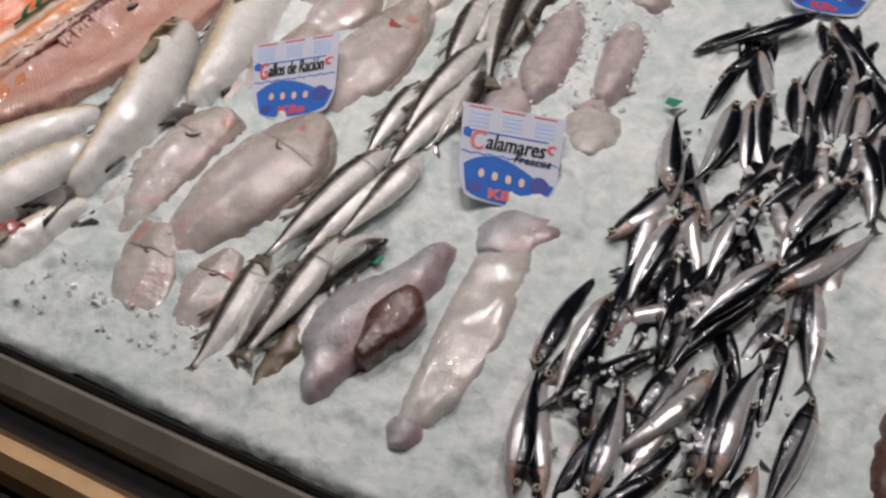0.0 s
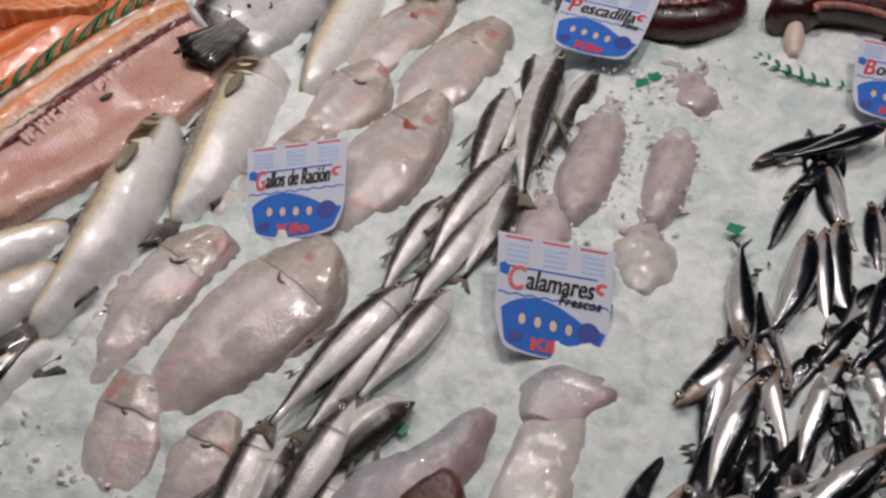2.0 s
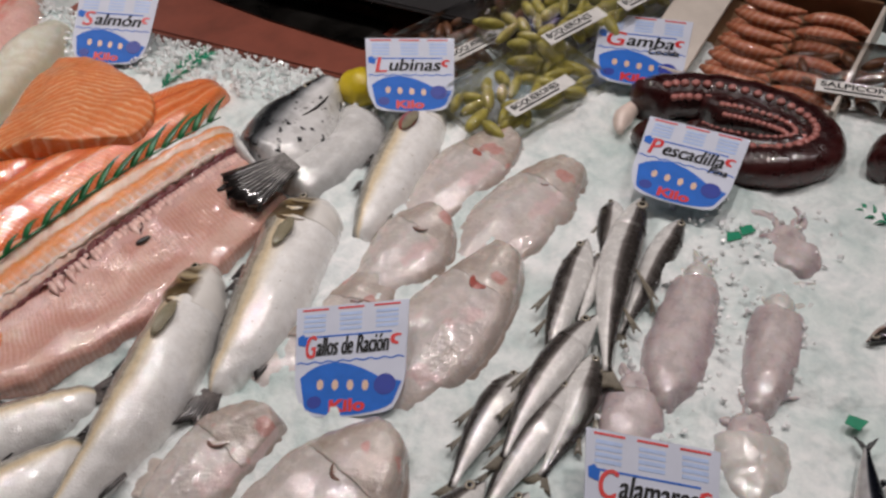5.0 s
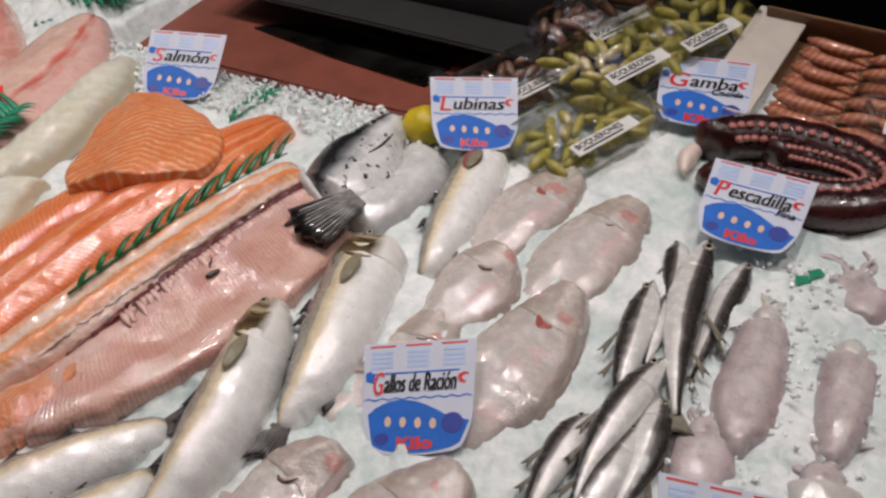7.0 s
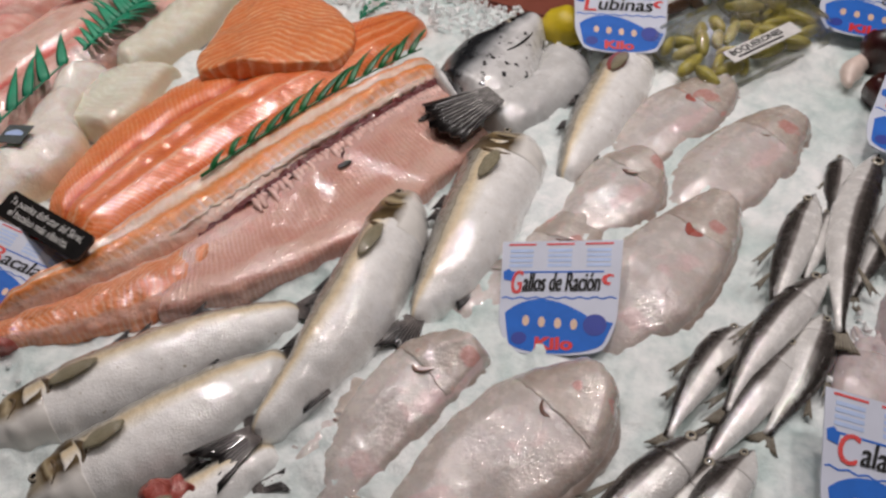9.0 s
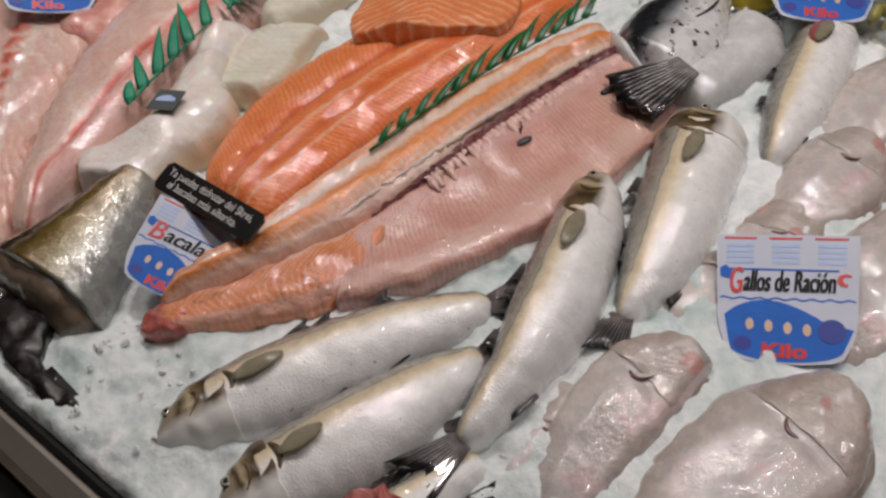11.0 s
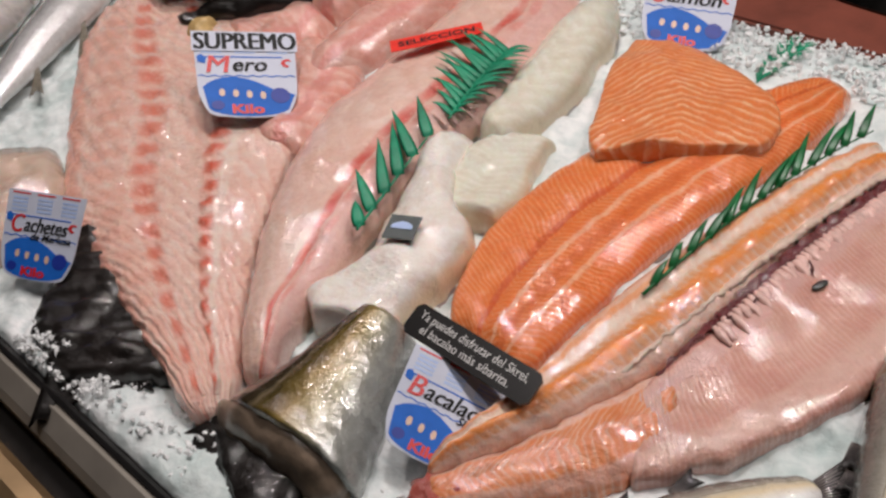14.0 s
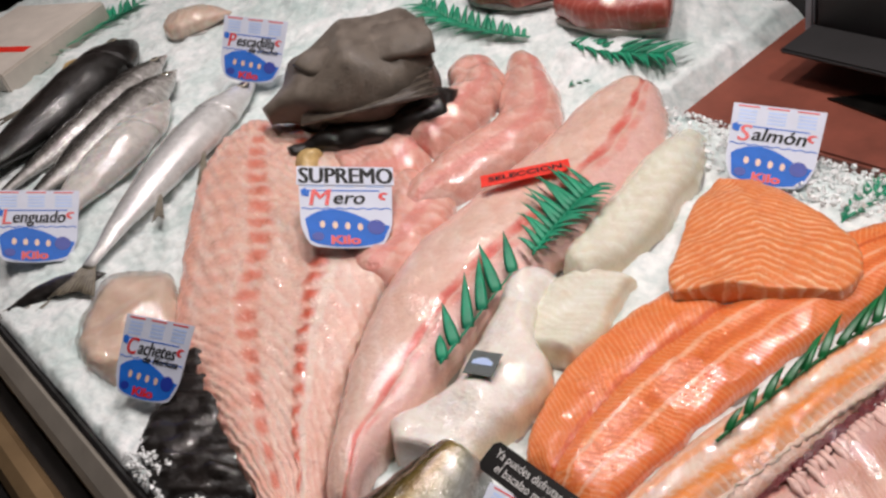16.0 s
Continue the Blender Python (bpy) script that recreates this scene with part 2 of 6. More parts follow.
ICE = ice_material()
EYE_MAT = eye_material()
STEEL_DULL = steel("dull_steel", (0.36, 0.34, 0.31), 0.36)
RAIL = plain("taupe_rail", (0.32, 0.29, 0.25), 0.3, 0.35, 0.2, 10, 0.05)
# tan steel; a warm lamp's orange glare is put into the base colour
BUMPER = plain("tan_steel_warm_glare", (0.42, 0.28, 0.15), 0.28, 0.7, 0.2, 10, 0.05)
BLACK = plain("black_rubber", (0.012, 0.011, 0.011), 0.45, vary=0.3)
DARK = plain("dark_panel", (0.02, 0.019, 0.02), 0.5, vary=0.3, scale=8)
FILM = film_material("clear_film")
ANCHOVY = skin("anchovy_skin", [(0.0, (0.006, 0.008, 0.014)), (0.40, (0.012, 0.014, 0.022)), (0.50, (0.10, 0.11, 0.14)), (0.56, (0.84, 0.84, 0.86)), (0.8, (0.90, 0.90, 0.90)), (1.0, (0.66, 0.62, 0.60))], 0.18, 0.45, 0.04, 0.25, 120, 0, 0.2)
ANCHOVY_HEAD = skin("anchovy_head", [(0.0, (0.010, 0.010, 0.013)), (0.46, (0.03, 0.022, 0.022)), (0.6, (0.55, 0.38, 0.31)), (0.8, (0.68, 0.58, 0.53)), (1.0, (0.55, 0.36, 0.3))], 0.22, 0.2, 0.15, 0.4, 150, 0, 0.3)
ANCHOVY_FIN = fin_material("anchovy_fin", (0.02, 0.02, 0.024), (0.2, 0.2, 0.2))
HAKE = skin("young_hake_skin", [(0.0, (0.025, 0.022, 0.02)), (0.36, (0.06, 0.052, 0.048)), (0.48, (0.20, 0.18, 0.17)), (0.55, (0.80, 0.79, 0.77)), (1.0, (0.95, 0.94, 0.92))], 0.24, 0.1, 0.07, 0.15, 70, 500, 0.2, 0.6)
HAKE_FIN = fin_material("hake_fin", (0.12, 0.10, 0.07), (0.42, 0.38, 0.3))
BASS = skin("sea_bass_skin", [(0.0, (0.09, 0.088, 0.08)), (0.14, (0.20, 0.19, 0.17)), (0.275, (0.46, 0.43, 0.36)), (0.285, (0.20, 0.18, 0.14)), (0.297, (0.62, 0.55, 0.42)), (0.39, (0.84, 0.70, 0.47)), (0.47, (0.92, 0.85, 0.72)), (0.58, (0.97, 0.96, 0.94)), (1.0, (0.95, 0.95, 0.94))], 0.26, 0.0, 0.03, 0.04, 90, 520, 0.2, 0.7, ((0.45, 0.41, 0.33), 210, 0.71))
BASS_HEAD = bass_head_material()
BASS_FIN = fin_material("sea_bass_fin", (0.012, 0.011, 0.012), (0.26, 0.23, 0.22), 1.0, 0.5)
BASS_GILL = plain("sea_bass_gill_plate", (0.12, 0.08, 0.04), 0.3, 0.0, 0.6, 60, 0.3, 0.5)
PECTORAL = fin_material("olive_fin", (0.24, 0.21, 0.13), (0.46, 0.42, 0.30), 0.85)
SALMON_FIN = fin_material("salmon_fin", (0.012, 0.010, 0.010), (0.50, 0.48, 0.46), 1.0, 0.75)
FISH_EDGE = plain("silver_skin_edge", (0.34, 0.32, 0.30), 0.3, 0.3, 0.3, 40, 0.2)
GALLO = skin("megrim_skin", [(0.0, (0.52, 0.45, 0.40)), (0.12, (0.62, 0.56, 0.52)), (0.5, (0.70, 0.65, 0.63)), (0.86, (0.64, 0.57, 0.54)), (1.0, (0.50, 0.42, 0.38))], 0.24, 0.0, 0.14, 0.22, 45, 0, 0.45, 0.5, ((0.64, 0.50, 0.49), 22, 0.64), 0.15)
GALLO_HEAD = skin("megrim_head", [(0.0, (0.50, 0.41, 0.35)), (0.5, (0.68, 0.61, 0.56)), (1.0, (0.54, 0.46, 0.41))], 0.24, 0.0, 0.2, 0.3, 60, 0, 0.55, 0.5, ((0.54, 0.30, 0.27), 34, 0.62), 0.15)
GALLO_FIN = fin_material("megrim_fin", (0.36, 0.28, 0.24), (0.6, 0.52, 0.48))
SQUID = skin("squid_skin", [(0.0, (0.46, 0.36, 0.38)), (0.3, (0.66, 0.58, 0.58)), (0.7, (0.70, 0.62, 0.62)), (1.0, (0.48, 0.37, 0.39))], 0.28, 0, 0.2, 0.3, 50, 0, 0.45, 0.4, None, 0.2)
SQUID_PALE = skin("pale_squid_skin", [(0.0, (0.62, 0.60, 0.57)), (0.4, (0.74, 0.72, 0.69)), (1.0, (0.62, 0.58, 0.55))], 0.25, 0, 0.2, 0.2, 40, 0, 0.2, 0.6, None, 0.2)
SQUID_LILAC = skin("lilac_squid_skin", [(0.0, (0.45, 0.45, 0.48)), (0.45, (0.56, 0.55, 0.58)), (0.7, (0.50, 0.40, 0.43)), (1.0, (0.42, 0.30, 0.33))], 0.3, 0, 0.2, 0.3, 50, 0, 0.6, 0.35, None, 0.15)
SQUID_BROWN = skin("brown_squid_skin", [(0.0, (0.10, 0.04, 0.03)), (0.5, (0.19, 0.075, 0.055)), (1.0, (0.12, 0.045, 0.035))], 0.28, 0, 0.2, 0.45, 90, 0, 0.8, 0.4)
OLIVE_SQUID = skin("olive_squid_skin", [(0.0, (0.16, 0.12, 0.07)), (0.5, (0.26, 0.20, 0.13)), (1.0, (0.14, 0.10, 0.06))], 0.28, 0, 0.2, 0.4, 70, 0, 0.5, 0.5)
SALMON = flesh("salmon_flesh", (0.82, 0.21, 0.05), (0.87, 0.38, 0.19), 84, 13, 0.42, True, rough=0.26, mottle=(1, 0.84, 0.74), bend=0.0, stray=1.1, streaks=((0.44, 0.035, (0.60, 0.09, 0.02)), (0.60, 0.022, (0.88, 0.48, 0.30)), (0.70, 0.05, (0.70, 0.15, 0.035)), (0.80, 0.022, (0.88, 0.46, 0.28))))
SALMON_CUT = flesh("salmon_piece_flesh", (0.80, 0.24, 0.07), (0.93, 0.60, 0.38), 20, -9, 0.42, rough=0.26, bend=0.9, stray=1.0, mottle=(1, 0.9, 0.82))
SALMON_BELLY = flesh("salmon_belly", (0.80, 0.40, 0.22), (0.84, 0.60, 0.46), 60, 4, 0.4, streaks=((0.12, 0.13, (0.80, 0.58, 0.46)), (0.38, 0.11, (0.82, 0.68, 0.58)), (0.24, 0.05, (0.82, 0.34, 0.14)), (0.64, 0.12, (0.86, 0.26, 0.025)), (0.92, 0.10, (0.82, 0.62, 0.54))), relief=0.4, stray=0.8)
SALMON_RIBS = flesh("salmon_rib_flesh", (0.68, 0.39, 0.31), (0.76, 0.51, 0.43), 78, 3, 0.5, False, streaks=((0.04, 0.06, (0.46, 0.16, 0.14)), (0.20, 0.10, (0.70, 0.44, 0.40)), (0.85, 0.12, (0.74, 0.50, 0.42))), relief=0.6, mottle=(0.90, 0.72, 0.73), stray=0.8)
SALMON_TAIL = flesh("salmon_tail_flesh", (0.74, 0.24, 0.08), (0.82, 0.48, 0.32), 30, 6, 0.4, mottle=(0.9, 0.72, 0.64), relief=0.5, streaks=((0.1, 0.12, (0.78, 0.56, 0.48)), (0.9, 0.10, (0.74, 0.44, 0.36))))
SALMON_HEAD = skin("salmon_head_skin", [(0.0, (0.008, 0.009, 0.011)), (0.36, (0.018, 0.020, 0.023)), (0.44, (0.16, 0.17, 0.18)), (0.52, (0.52, 0.53, 0.54)), (0.64, (0.82, 0.82, 0.82)), (1.0, (0.88, 0.88, 0.87))], 0.28, 0.05, 0.08, 0.2, 40, 0, 0.2, 0.4, ((0.012, 0.012, 0.014), 85, 0.62))
SALMON_JAW = skin("salmon_jaw_skin", [(0.0, (0.72, 0.73, 0.73)), (0.5, (0.80, 0.80, 0.79)), (1.0, (0.62, 0.63, 0.63))], 0.24, 0.0, 0.1, 0.2, 50, 0, 0.2, 0.8)
COD = flesh("cod_flesh", (0.72, 0.71, 0.60), (0.80, 0.80, 0.72), 14, 3, 0.5, rough=0.42, relief=0.18, film=0.2, mottle=(0.97, 0.93, 0.84), edge=(0.70, 0.60, 0.42))
COD_WHITE = flesh("white_cod_flesh", (0.88, 0.84, 0.79), (0.93, 0.91, 0.88), 12, 2, 0.5, rough=0.42, relief=0.3, film=0.2, mottle=(0.97, 0.93, 0.88), edge=(0.80, 0.68, 0.46))
COD_SKIN = skin("cod_skin", [(0.0, (0.030, 0.020, 0.012)), (0.26, (0.05, 0.036, 0.018)), (0.30, (0.22, 0.17, 0.10)), (0.34, (0.10, 0.072, 0.024)), (0.52, (0.29, 0.20, 0.05)), (0.68, (0.36, 0.33, 0.20)), (0.84, (0.46, 0.47, 0.43)), (1.0, (0.40, 0.42, 0.40))], 0.24, 0.15, 0.05, 0.3, 60, 260, 0.25, 0.8)
MERO = flesh("grouper_flesh", (0.82, 0.54, 0.45), (0.87, 0.69, 0.60), 22, -12, 0.7, False, streaks=((0.03, 0.07, (0.80, 0.38, 0.29)), (0.74, 0.05, (0.86, 0.72, 0.63))), dashes=((0.37, 0.07, (0.72, 0.22, 0.15), 22), (0.685, 0.055, (0.72, 0.13, 0.07), 26), (0.20, 0.10, (0.80, 0.44, 0.35), 22)), rough=0.3, relief=0.7, mottle=(1, 0.80, 0.74), stray=2.2)
MERO_SMOOTH = flesh("grouper_fillet_flesh", (0.77, 0.54, 0.45), (0.82, 0.63, 0.55), 16, 5, 0.5, streaks=((0.86, 0.16, (0.76, 0.46, 0.42)), (0.08, 0.08, (0.74, 0.46, 0.40)), (0.64, 0.05, (0.76, 0.36, 0.30))), dashes=((0.64, 0.06, (0.68, 0.13, 0.10), 11), (0.74, 0.05, (0.74, 0.32, 0.27), 17)), rough=0.26, relief=0.35, mottle=(1, 0.86, 0.82))
PINK = flesh("pink_fillet_flesh", (0.74, 0.41, 0.34), (0.82, 0.58, 0.51), 10, 3, 0.5, rough=0.22, relief=0.35, mottle=(1, 0.78, 0.74), streaks=((0.7, 0.12, (0.72, 0.28, 0.24)),))
TUNA = flesh("tuna_flesh", (0.42, 0.09, 0.07), (0.55, 0.2, 0.16), 12, 3, 0.3, rough=0.28, mottle=(0.8, 0.6, 0.6))
CHEEK = flesh("hake_cheek_flesh", (0.66, 0.50, 0.40), (0.74, 0.60, 0.50), 6, 2, 0.5, rough=0.3, relief=0.25, film=0.2)
BROWN_SKIN = skin("brown_monkfish_skin", [(0.0, (0.13, 0.105, 0.085)), (0.5, (0.21, 0.175, 0.145)), (1.0, (0.14, 0.115, 0.09))], 0.55, 0.0, 0.15, 0.4, 50, 0, 0.6, 0.08)
BLACK_SKIN = skin("black_fish_skin", [(0.0, (0.010, 0.008, 0.007)), (0.5, (0.026, 0.020, 0.018)), (1.0, (0.010, 0.008, 0.007))], 0.4, 0, 0.1, 0.6, 70, 0, 0.6, 0.3)
DARK_HAKE = skin("dark_hake_skin", [(0.0, (0.62, 0.6, 0.57)), (0.22, (0.5, 0.48, 0.46)), (0.4, (0.14, 0.13, 0.12)), (0.7, (0.035, 0.03, 0.028)), (1.0, (0.02, 0.018, 0.018))], 0.25, 0.05, 0.1, 0.5, 60, 300, 0.35, 0.8)
SILVER_HAKE = skin("silver_hake_skin", [(0.0, (0.82, 0.82, 0.81)), (0.5, (0.78, 0.78, 0.78)), (0.75, (0.45, 0.45, 0.45)), (1.0, (0.13, 0.125, 0.12))], 0.2, 0.15, 0.08, 0.25, 60, 350, 0.25, 0.8)
OCTOPUS = skin("cooked_octopus_skin", [(0.0, (0.06, 0.009, 0.009)), (0.5, (0.030, 0.006, 0.007)), (1.0, (0.07, 0.012, 0.012))], 0.3, 0, 0.1, 0.5, 80, 0, 0.6, 0.4)
OCTO_MEAT = plain("octopus_meat", (0.75, 0.62, 0.55), 0.35, 0, 0.12, 60)
SUCKER = plain("octopus_sucker", (0.42, 0.16, 0.14), 0.3, 0, 0.3, 80)
LEMON = plain("lemon_peel", (0.62, 0.47, 0.02), 0.35, 0, 0.12, 60, 0.4, 0.3)
FERN = plain("green_plastic_leaf", (0.006, 0.25, 0.13), 0.5, 0, 0.35, 30, 0.1)
FERN_DARK = plain("dark_green_plastic_leaf", (0.008, 0.14, 0.04), 0.35, 0, 0.4, 40, 0.1)
BOARD = plain("red_cutting_board", (0.20, 0.055, 0.035), 0.45, 0, 0.25, 14, 0.2)
BLADE = steel("knife_steel", (0.07, 0.065, 0.06), 0.3)
CARD = plain("white_card", (0.60, 0.64, 0.76), 0.55, 0, 0.05, 20, 0)
BLUE = plain("blue_print", (0.003, 0.13, 0.58), 0.65, 0, 0.1, 60, 0)
NAVY = plain("navy_print", (0.012, 0.035, 0.32), 0.5, 0, 0.1, 60, 0)
PALE_BLUE = plain("pale_blue_print", (0.42, 0.55, 0.83), 0.4, 0, 0.1, 60, 0)
RED = plain("red_print", (0.65, 0.02, 0.02), 0.4, 0, 0.1, 60, 0)
PINK_PRINT = plain("pale_yellow_print", (0.72, 0.52, 0.38), 0.4, 0, 0.1, 60, 0)
INK = plain("black_ink", (0.004, 0.004, 0.005), 0.7, 0, 0.2, 60, 0)
SIGN_RED = plain("red_strip", (0.8, 0.035, 0.02), 0.4, 0, 0.1, 60, 0)
SIGN_BLACK = plain("black_sign", (0.012, 0.011, 0.011), 0.3, 0, 0.2, 60, 0, 0.4)
WHITE_PRINT = plain("white_print", (0.75, 0.74, 0.72), 0.4, 0, 0.1, 60, 0)
GREY_PRINT = plain("grey_print", (0.06, 0.075, 0.075), 0.4, 0, 0.2, 60, 0)
OLIVE = plain("green_seafood", (0.40, 0.35, 0.08), 0.3, 0, 0.4, 60, 0.3, 0.4)
MUSSEL = plain("brown_seafood", (0.14, 0.06, 0.03), 0.3, 0, 0.5, 60, 0.3, 0.4)
PRAWN = flesh("cooked_prawn", (0.46, 0.15, 0.07), (0.66, 0.36, 0.25), 9, 1, 0.4, rough=0.3)
CARTON = plain("printed_carton", (0.62, 0.56, 0.50), 0.5, 0, 0.1, 20, 0.05)
CARTON_BROWN = plain("brown_carton", (0.19, 0.10, 0.05), 0.5, 0, 0.2, 20, 0.05)
SHELL = plain("yellow_shell", (0.55, 0.38, 0.16), 0.4, 0, 0.3, 60, 0.3)
GREY_BOX = plain("grey_metal_housing", (0.30, 0.32, 0.36), 0.4, 0.2, 0.1, 10, 0.05)


# ---- builders ----
def part_mesh(name, verts, faces, uvs, material, parent, label="", smooth=True):
    me = bpy.data.meshes.new(name)
    me.from_pydata([tuple(v) for v in verts], [], [tuple(f) for f in faces])
    if uvs is not None:
        layer = me.uv_layers.new(name="UVMap")
        at = np.empty(len(me.loops), dtype=np.int32)
        me.loops.foreach_get("vertex_index", at)
        layer.data.foreach_set("uv", np.asarray(uvs, dtype=np.float32)[at].ravel())
    me.polygons.foreach_set("use_smooth", [smooth] * len(me.polygons))
    me.materials.append(material)
    ob = new(name, me)
    if parent is not None:
        ob.parent = parent
    if label:
        ob["label"] = label
    return ob


def part(name, bm, material, parent, label="", smooth=True):
    me = bpy.data.meshes.new(name)
    bm.to_mesh(me)
    bm.free()
    me.polygons.foreach_set("use_smooth", [smooth] * len(me.polygons))
    me.materials.append(material)
    ob = new(name, me)
    ob.parent = parent
    if label:
        ob["label"] = label
    return ob


def thing(name, label, category, x, y, z=0.0, rz=0.0, group="", kind="", rx=0.0, ry=0.0):
    ob = new(name)
    ob.empty_display_size = 0.02
    ob.matrix_basis = SLOPE @ pose(x, y, z, rx, ry, rz)
    return tagged(ob, label, category, group, kind)


def curve_points(pts, s):
    """Smooth line through two or three points, at the parts s of its length."""
    p = np.array([(*q, 0.0)[:3] for q in pts], float)
    if len(p) == 2:
        p = np.array([p[0], p.mean(0), p[1]])
    c = 2 * p[1] - (p[0] + p[2]) / 2
    s = np.asarray(s)[:, None]
    return (1 - s) ** 2 * p[0] + 2 * s * (1 - s) * c + s ** 2 * p[2]


def profile(rows, s):
    x = np.linspace(0, 1, 201)
    y = np.interp(x, [r[0] for r in rows], [r[1] for r in rows])
    k = np.ones(13) / 13
    y2 = np.convolve(np.pad(y, 6, mode="edge"), k, "valid")
    y2[:5] = y[:5]
    return np.interp(s, x, y2)


def sweep(name, pts, wid, hei, shape, material, parent, a=0.0, b=1.0, n=22, m=14, z=0.0, flip=False, power=2.0, rough=0.0, grain=30.0, label="", thin=None, sink=0.15, grow=1.0, seed=0.0):
    s = np.linspace(a, b, n)
    c = curve_points(pts, s)
    d = np.gradient(curve_points(pts, np.linspace(a, b, n)), axis=0)
    d /= np.linalg.norm(d, axis=1)[:, None] + 1e-9
    side = np.stack([-d[:, 1], d[:, 0], np.zeros(n)], 1)
    w = wid * 0.5 * profile(shape, s) * grow
    h = hei * 0.5 * profile(thin or shape, s) * grow
    th = np.linspace(0, 2 * np.pi, m, endpoint=False)
    cx, sz = np.cos(th), np.sin(th)
    cx = np.sign(cx) * np.abs(cx) ** (2 / power)
    sz = np.sign(sz) * np.abs(sz) ** (2 / power)
    low = np.where(sz < 0, sz * 0.75, sz)
    mid = hei * 0.5 * (1 - sink)
    V, U = [], []
    for i in range(n):
        for j in range(m):
            v = c[i] + side[i] * w[i] * cx[j]
            v[2] += z + mid * 0.75 + h[i] * low[j]
            if rough:
                q = noise.noise_vector(Vector((v[0] * grain + seed, v[1] * grain, v[2] * grain)))
                v = v + np.array(q) * rough
            V.append(v)
            g = 0.5 + 0.5 * cx[j]
            U.append((s[i], 1 - g if flip else g))
    F = [(i * m + j, i * m + (j + 1) % m, (i + 1) * m + (j + 1) % m, (i + 1) * m + j) for i in range(n - 1) for j in range(m)]
    F.append(tuple(range(m - 1, -1, -1)))
    F.append(tuple(range((n - 1) * m, n * m)))
    return part_mesh(name, V, F, U, material, parent, label)


def edge_line(pts, s):
    """A smooth line through a few points, at the parts s of its length."""
    p = np.array(pts, float)[:, :2]
    t = np.concatenate([[0], np.cumsum(np.linalg.norm(np.diff(p, axis=0), axis=1))])
    t /= t[-1]
    d = np.gradient(p, t, axis=0)
    k = np.clip(np.searchsorted(t, s, "right") - 1, 0, len(t) - 2)
    w = (t[k + 1] - t[k])[:, None]
    x = ((s - t[k]) / w[:, 0])[:, None]
    return p[k] * (2 * x ** 3 - 3 * x ** 2 + 1) + p[k + 1] * (3 * x ** 2 - 2 * x ** 3) + w * (d[k] * (x ** 3 - 2 * x ** 2 + x) + d[k + 1] * (x ** 3 - x ** 2))


def loft(name, left, right, thick, material, parent, n=56, m=26, z=0.006, a=0.0, b=1.0, grow=1.0, crown=2.6, ends=(0.06, 0.06), relief=None, rough=0.0, grain=20.0, label="", seed=0.0, droop=0.0, under=0.012, nose=0.18):
    """A piece of fish lying flat between two edge lines; along runs from the edges' start, across from left (0) to right (1)."""
    x = np.linspace(0, 1, n)
    s = a + (b - a) * (0.5 * x + 0.5 * (0.5 - 0.5 * np.cos(np.pi * x)))
    v = 0.5 - 0.5 * np.cos(np.pi * np.linspace(0, 1, m))
    A, B = edge_line(left, s), edge_line(right, s)
    dome_v = np.maximum(0, 1 - np.abs(2 * v - 1) ** crown) ** (1 / crown)
    V, U = [], []
    for layer in (0, 1):
        for i in range(n):
            e = 1.0
            for far, length in ((s[i], ends[0]), (1 - s[i], ends[1])):
                if far < length:
                    e *= math.sqrt(max(0.0, 1 - (1 - far / length) ** 2))
            mid, half = (A[i] + B[i]) / 2, (B[i] - A[i]) / 2 * grow * (1 - nose + nose * e)
            for j in range(m):
                q = mid + half * (2 * v[j] - 1)
                h = thick * dome_v[j] * (0.12 + 0.88 * e) * grow
                if relief:
                    h += relief(s[i], v[j]) * dome_v[j] * e
                if rough:
                    h += rough * dome_v[j] * noise.noise(Vector((q[0] * grain + seed, q[1] * grain, seed)))
                    w = noise.noise_vector(Vector((q[0] * grain * 1.7, q[1] * grain * 1.7, seed + 5)))
                    q = q + np.array((w[0], w[1])) * rough * 0.6
                fine = noise.noise_vector(Vector((q[0] * 95, q[1] * 95, seed + 9)))
                q = q + np.array((fine[0], fine[1])) * 0.0016
                h += 0.0009 * fine[2] * dome_v[j]
                V.append((q[0], q[1], z - droop * s[i] ** 2 + (h if layer == 0 else -under)))
                U.append((s[i], v[j]))
    o, F = n * m, []
    for i in range(n - 1):
        for j in range(m - 1):
            c = i * m + j
            F.append((c, c + m, c + m + 1, c + 1))
            F.append((o + c, o + c + 1, o + c + m + 1, o + c + m))
    rim = [i * m for i in range(n)] + [(n - 1) * m + j for j in range(1, m)] + [i * m + m - 1 for i in range(n - 2, -1, -1)] + [j for j in range(m - 2, 0, -1)]
    for c, d in zip(rim, rim[1:] + rim[:1]):
        F.append((c, o + c, o + d, d))
    return part_mesh(name, V, F, U, material, parent, label)


def groove(place, width, depth, start=0.0, stop=1.0):
    """A furrow (or, with a negative depth, a ridge) along a flat piece."""
    def f(u, v):
        return -depth * math.exp(-((v - place) / width) ** 2) if start < u < stop else 0.0
    return f


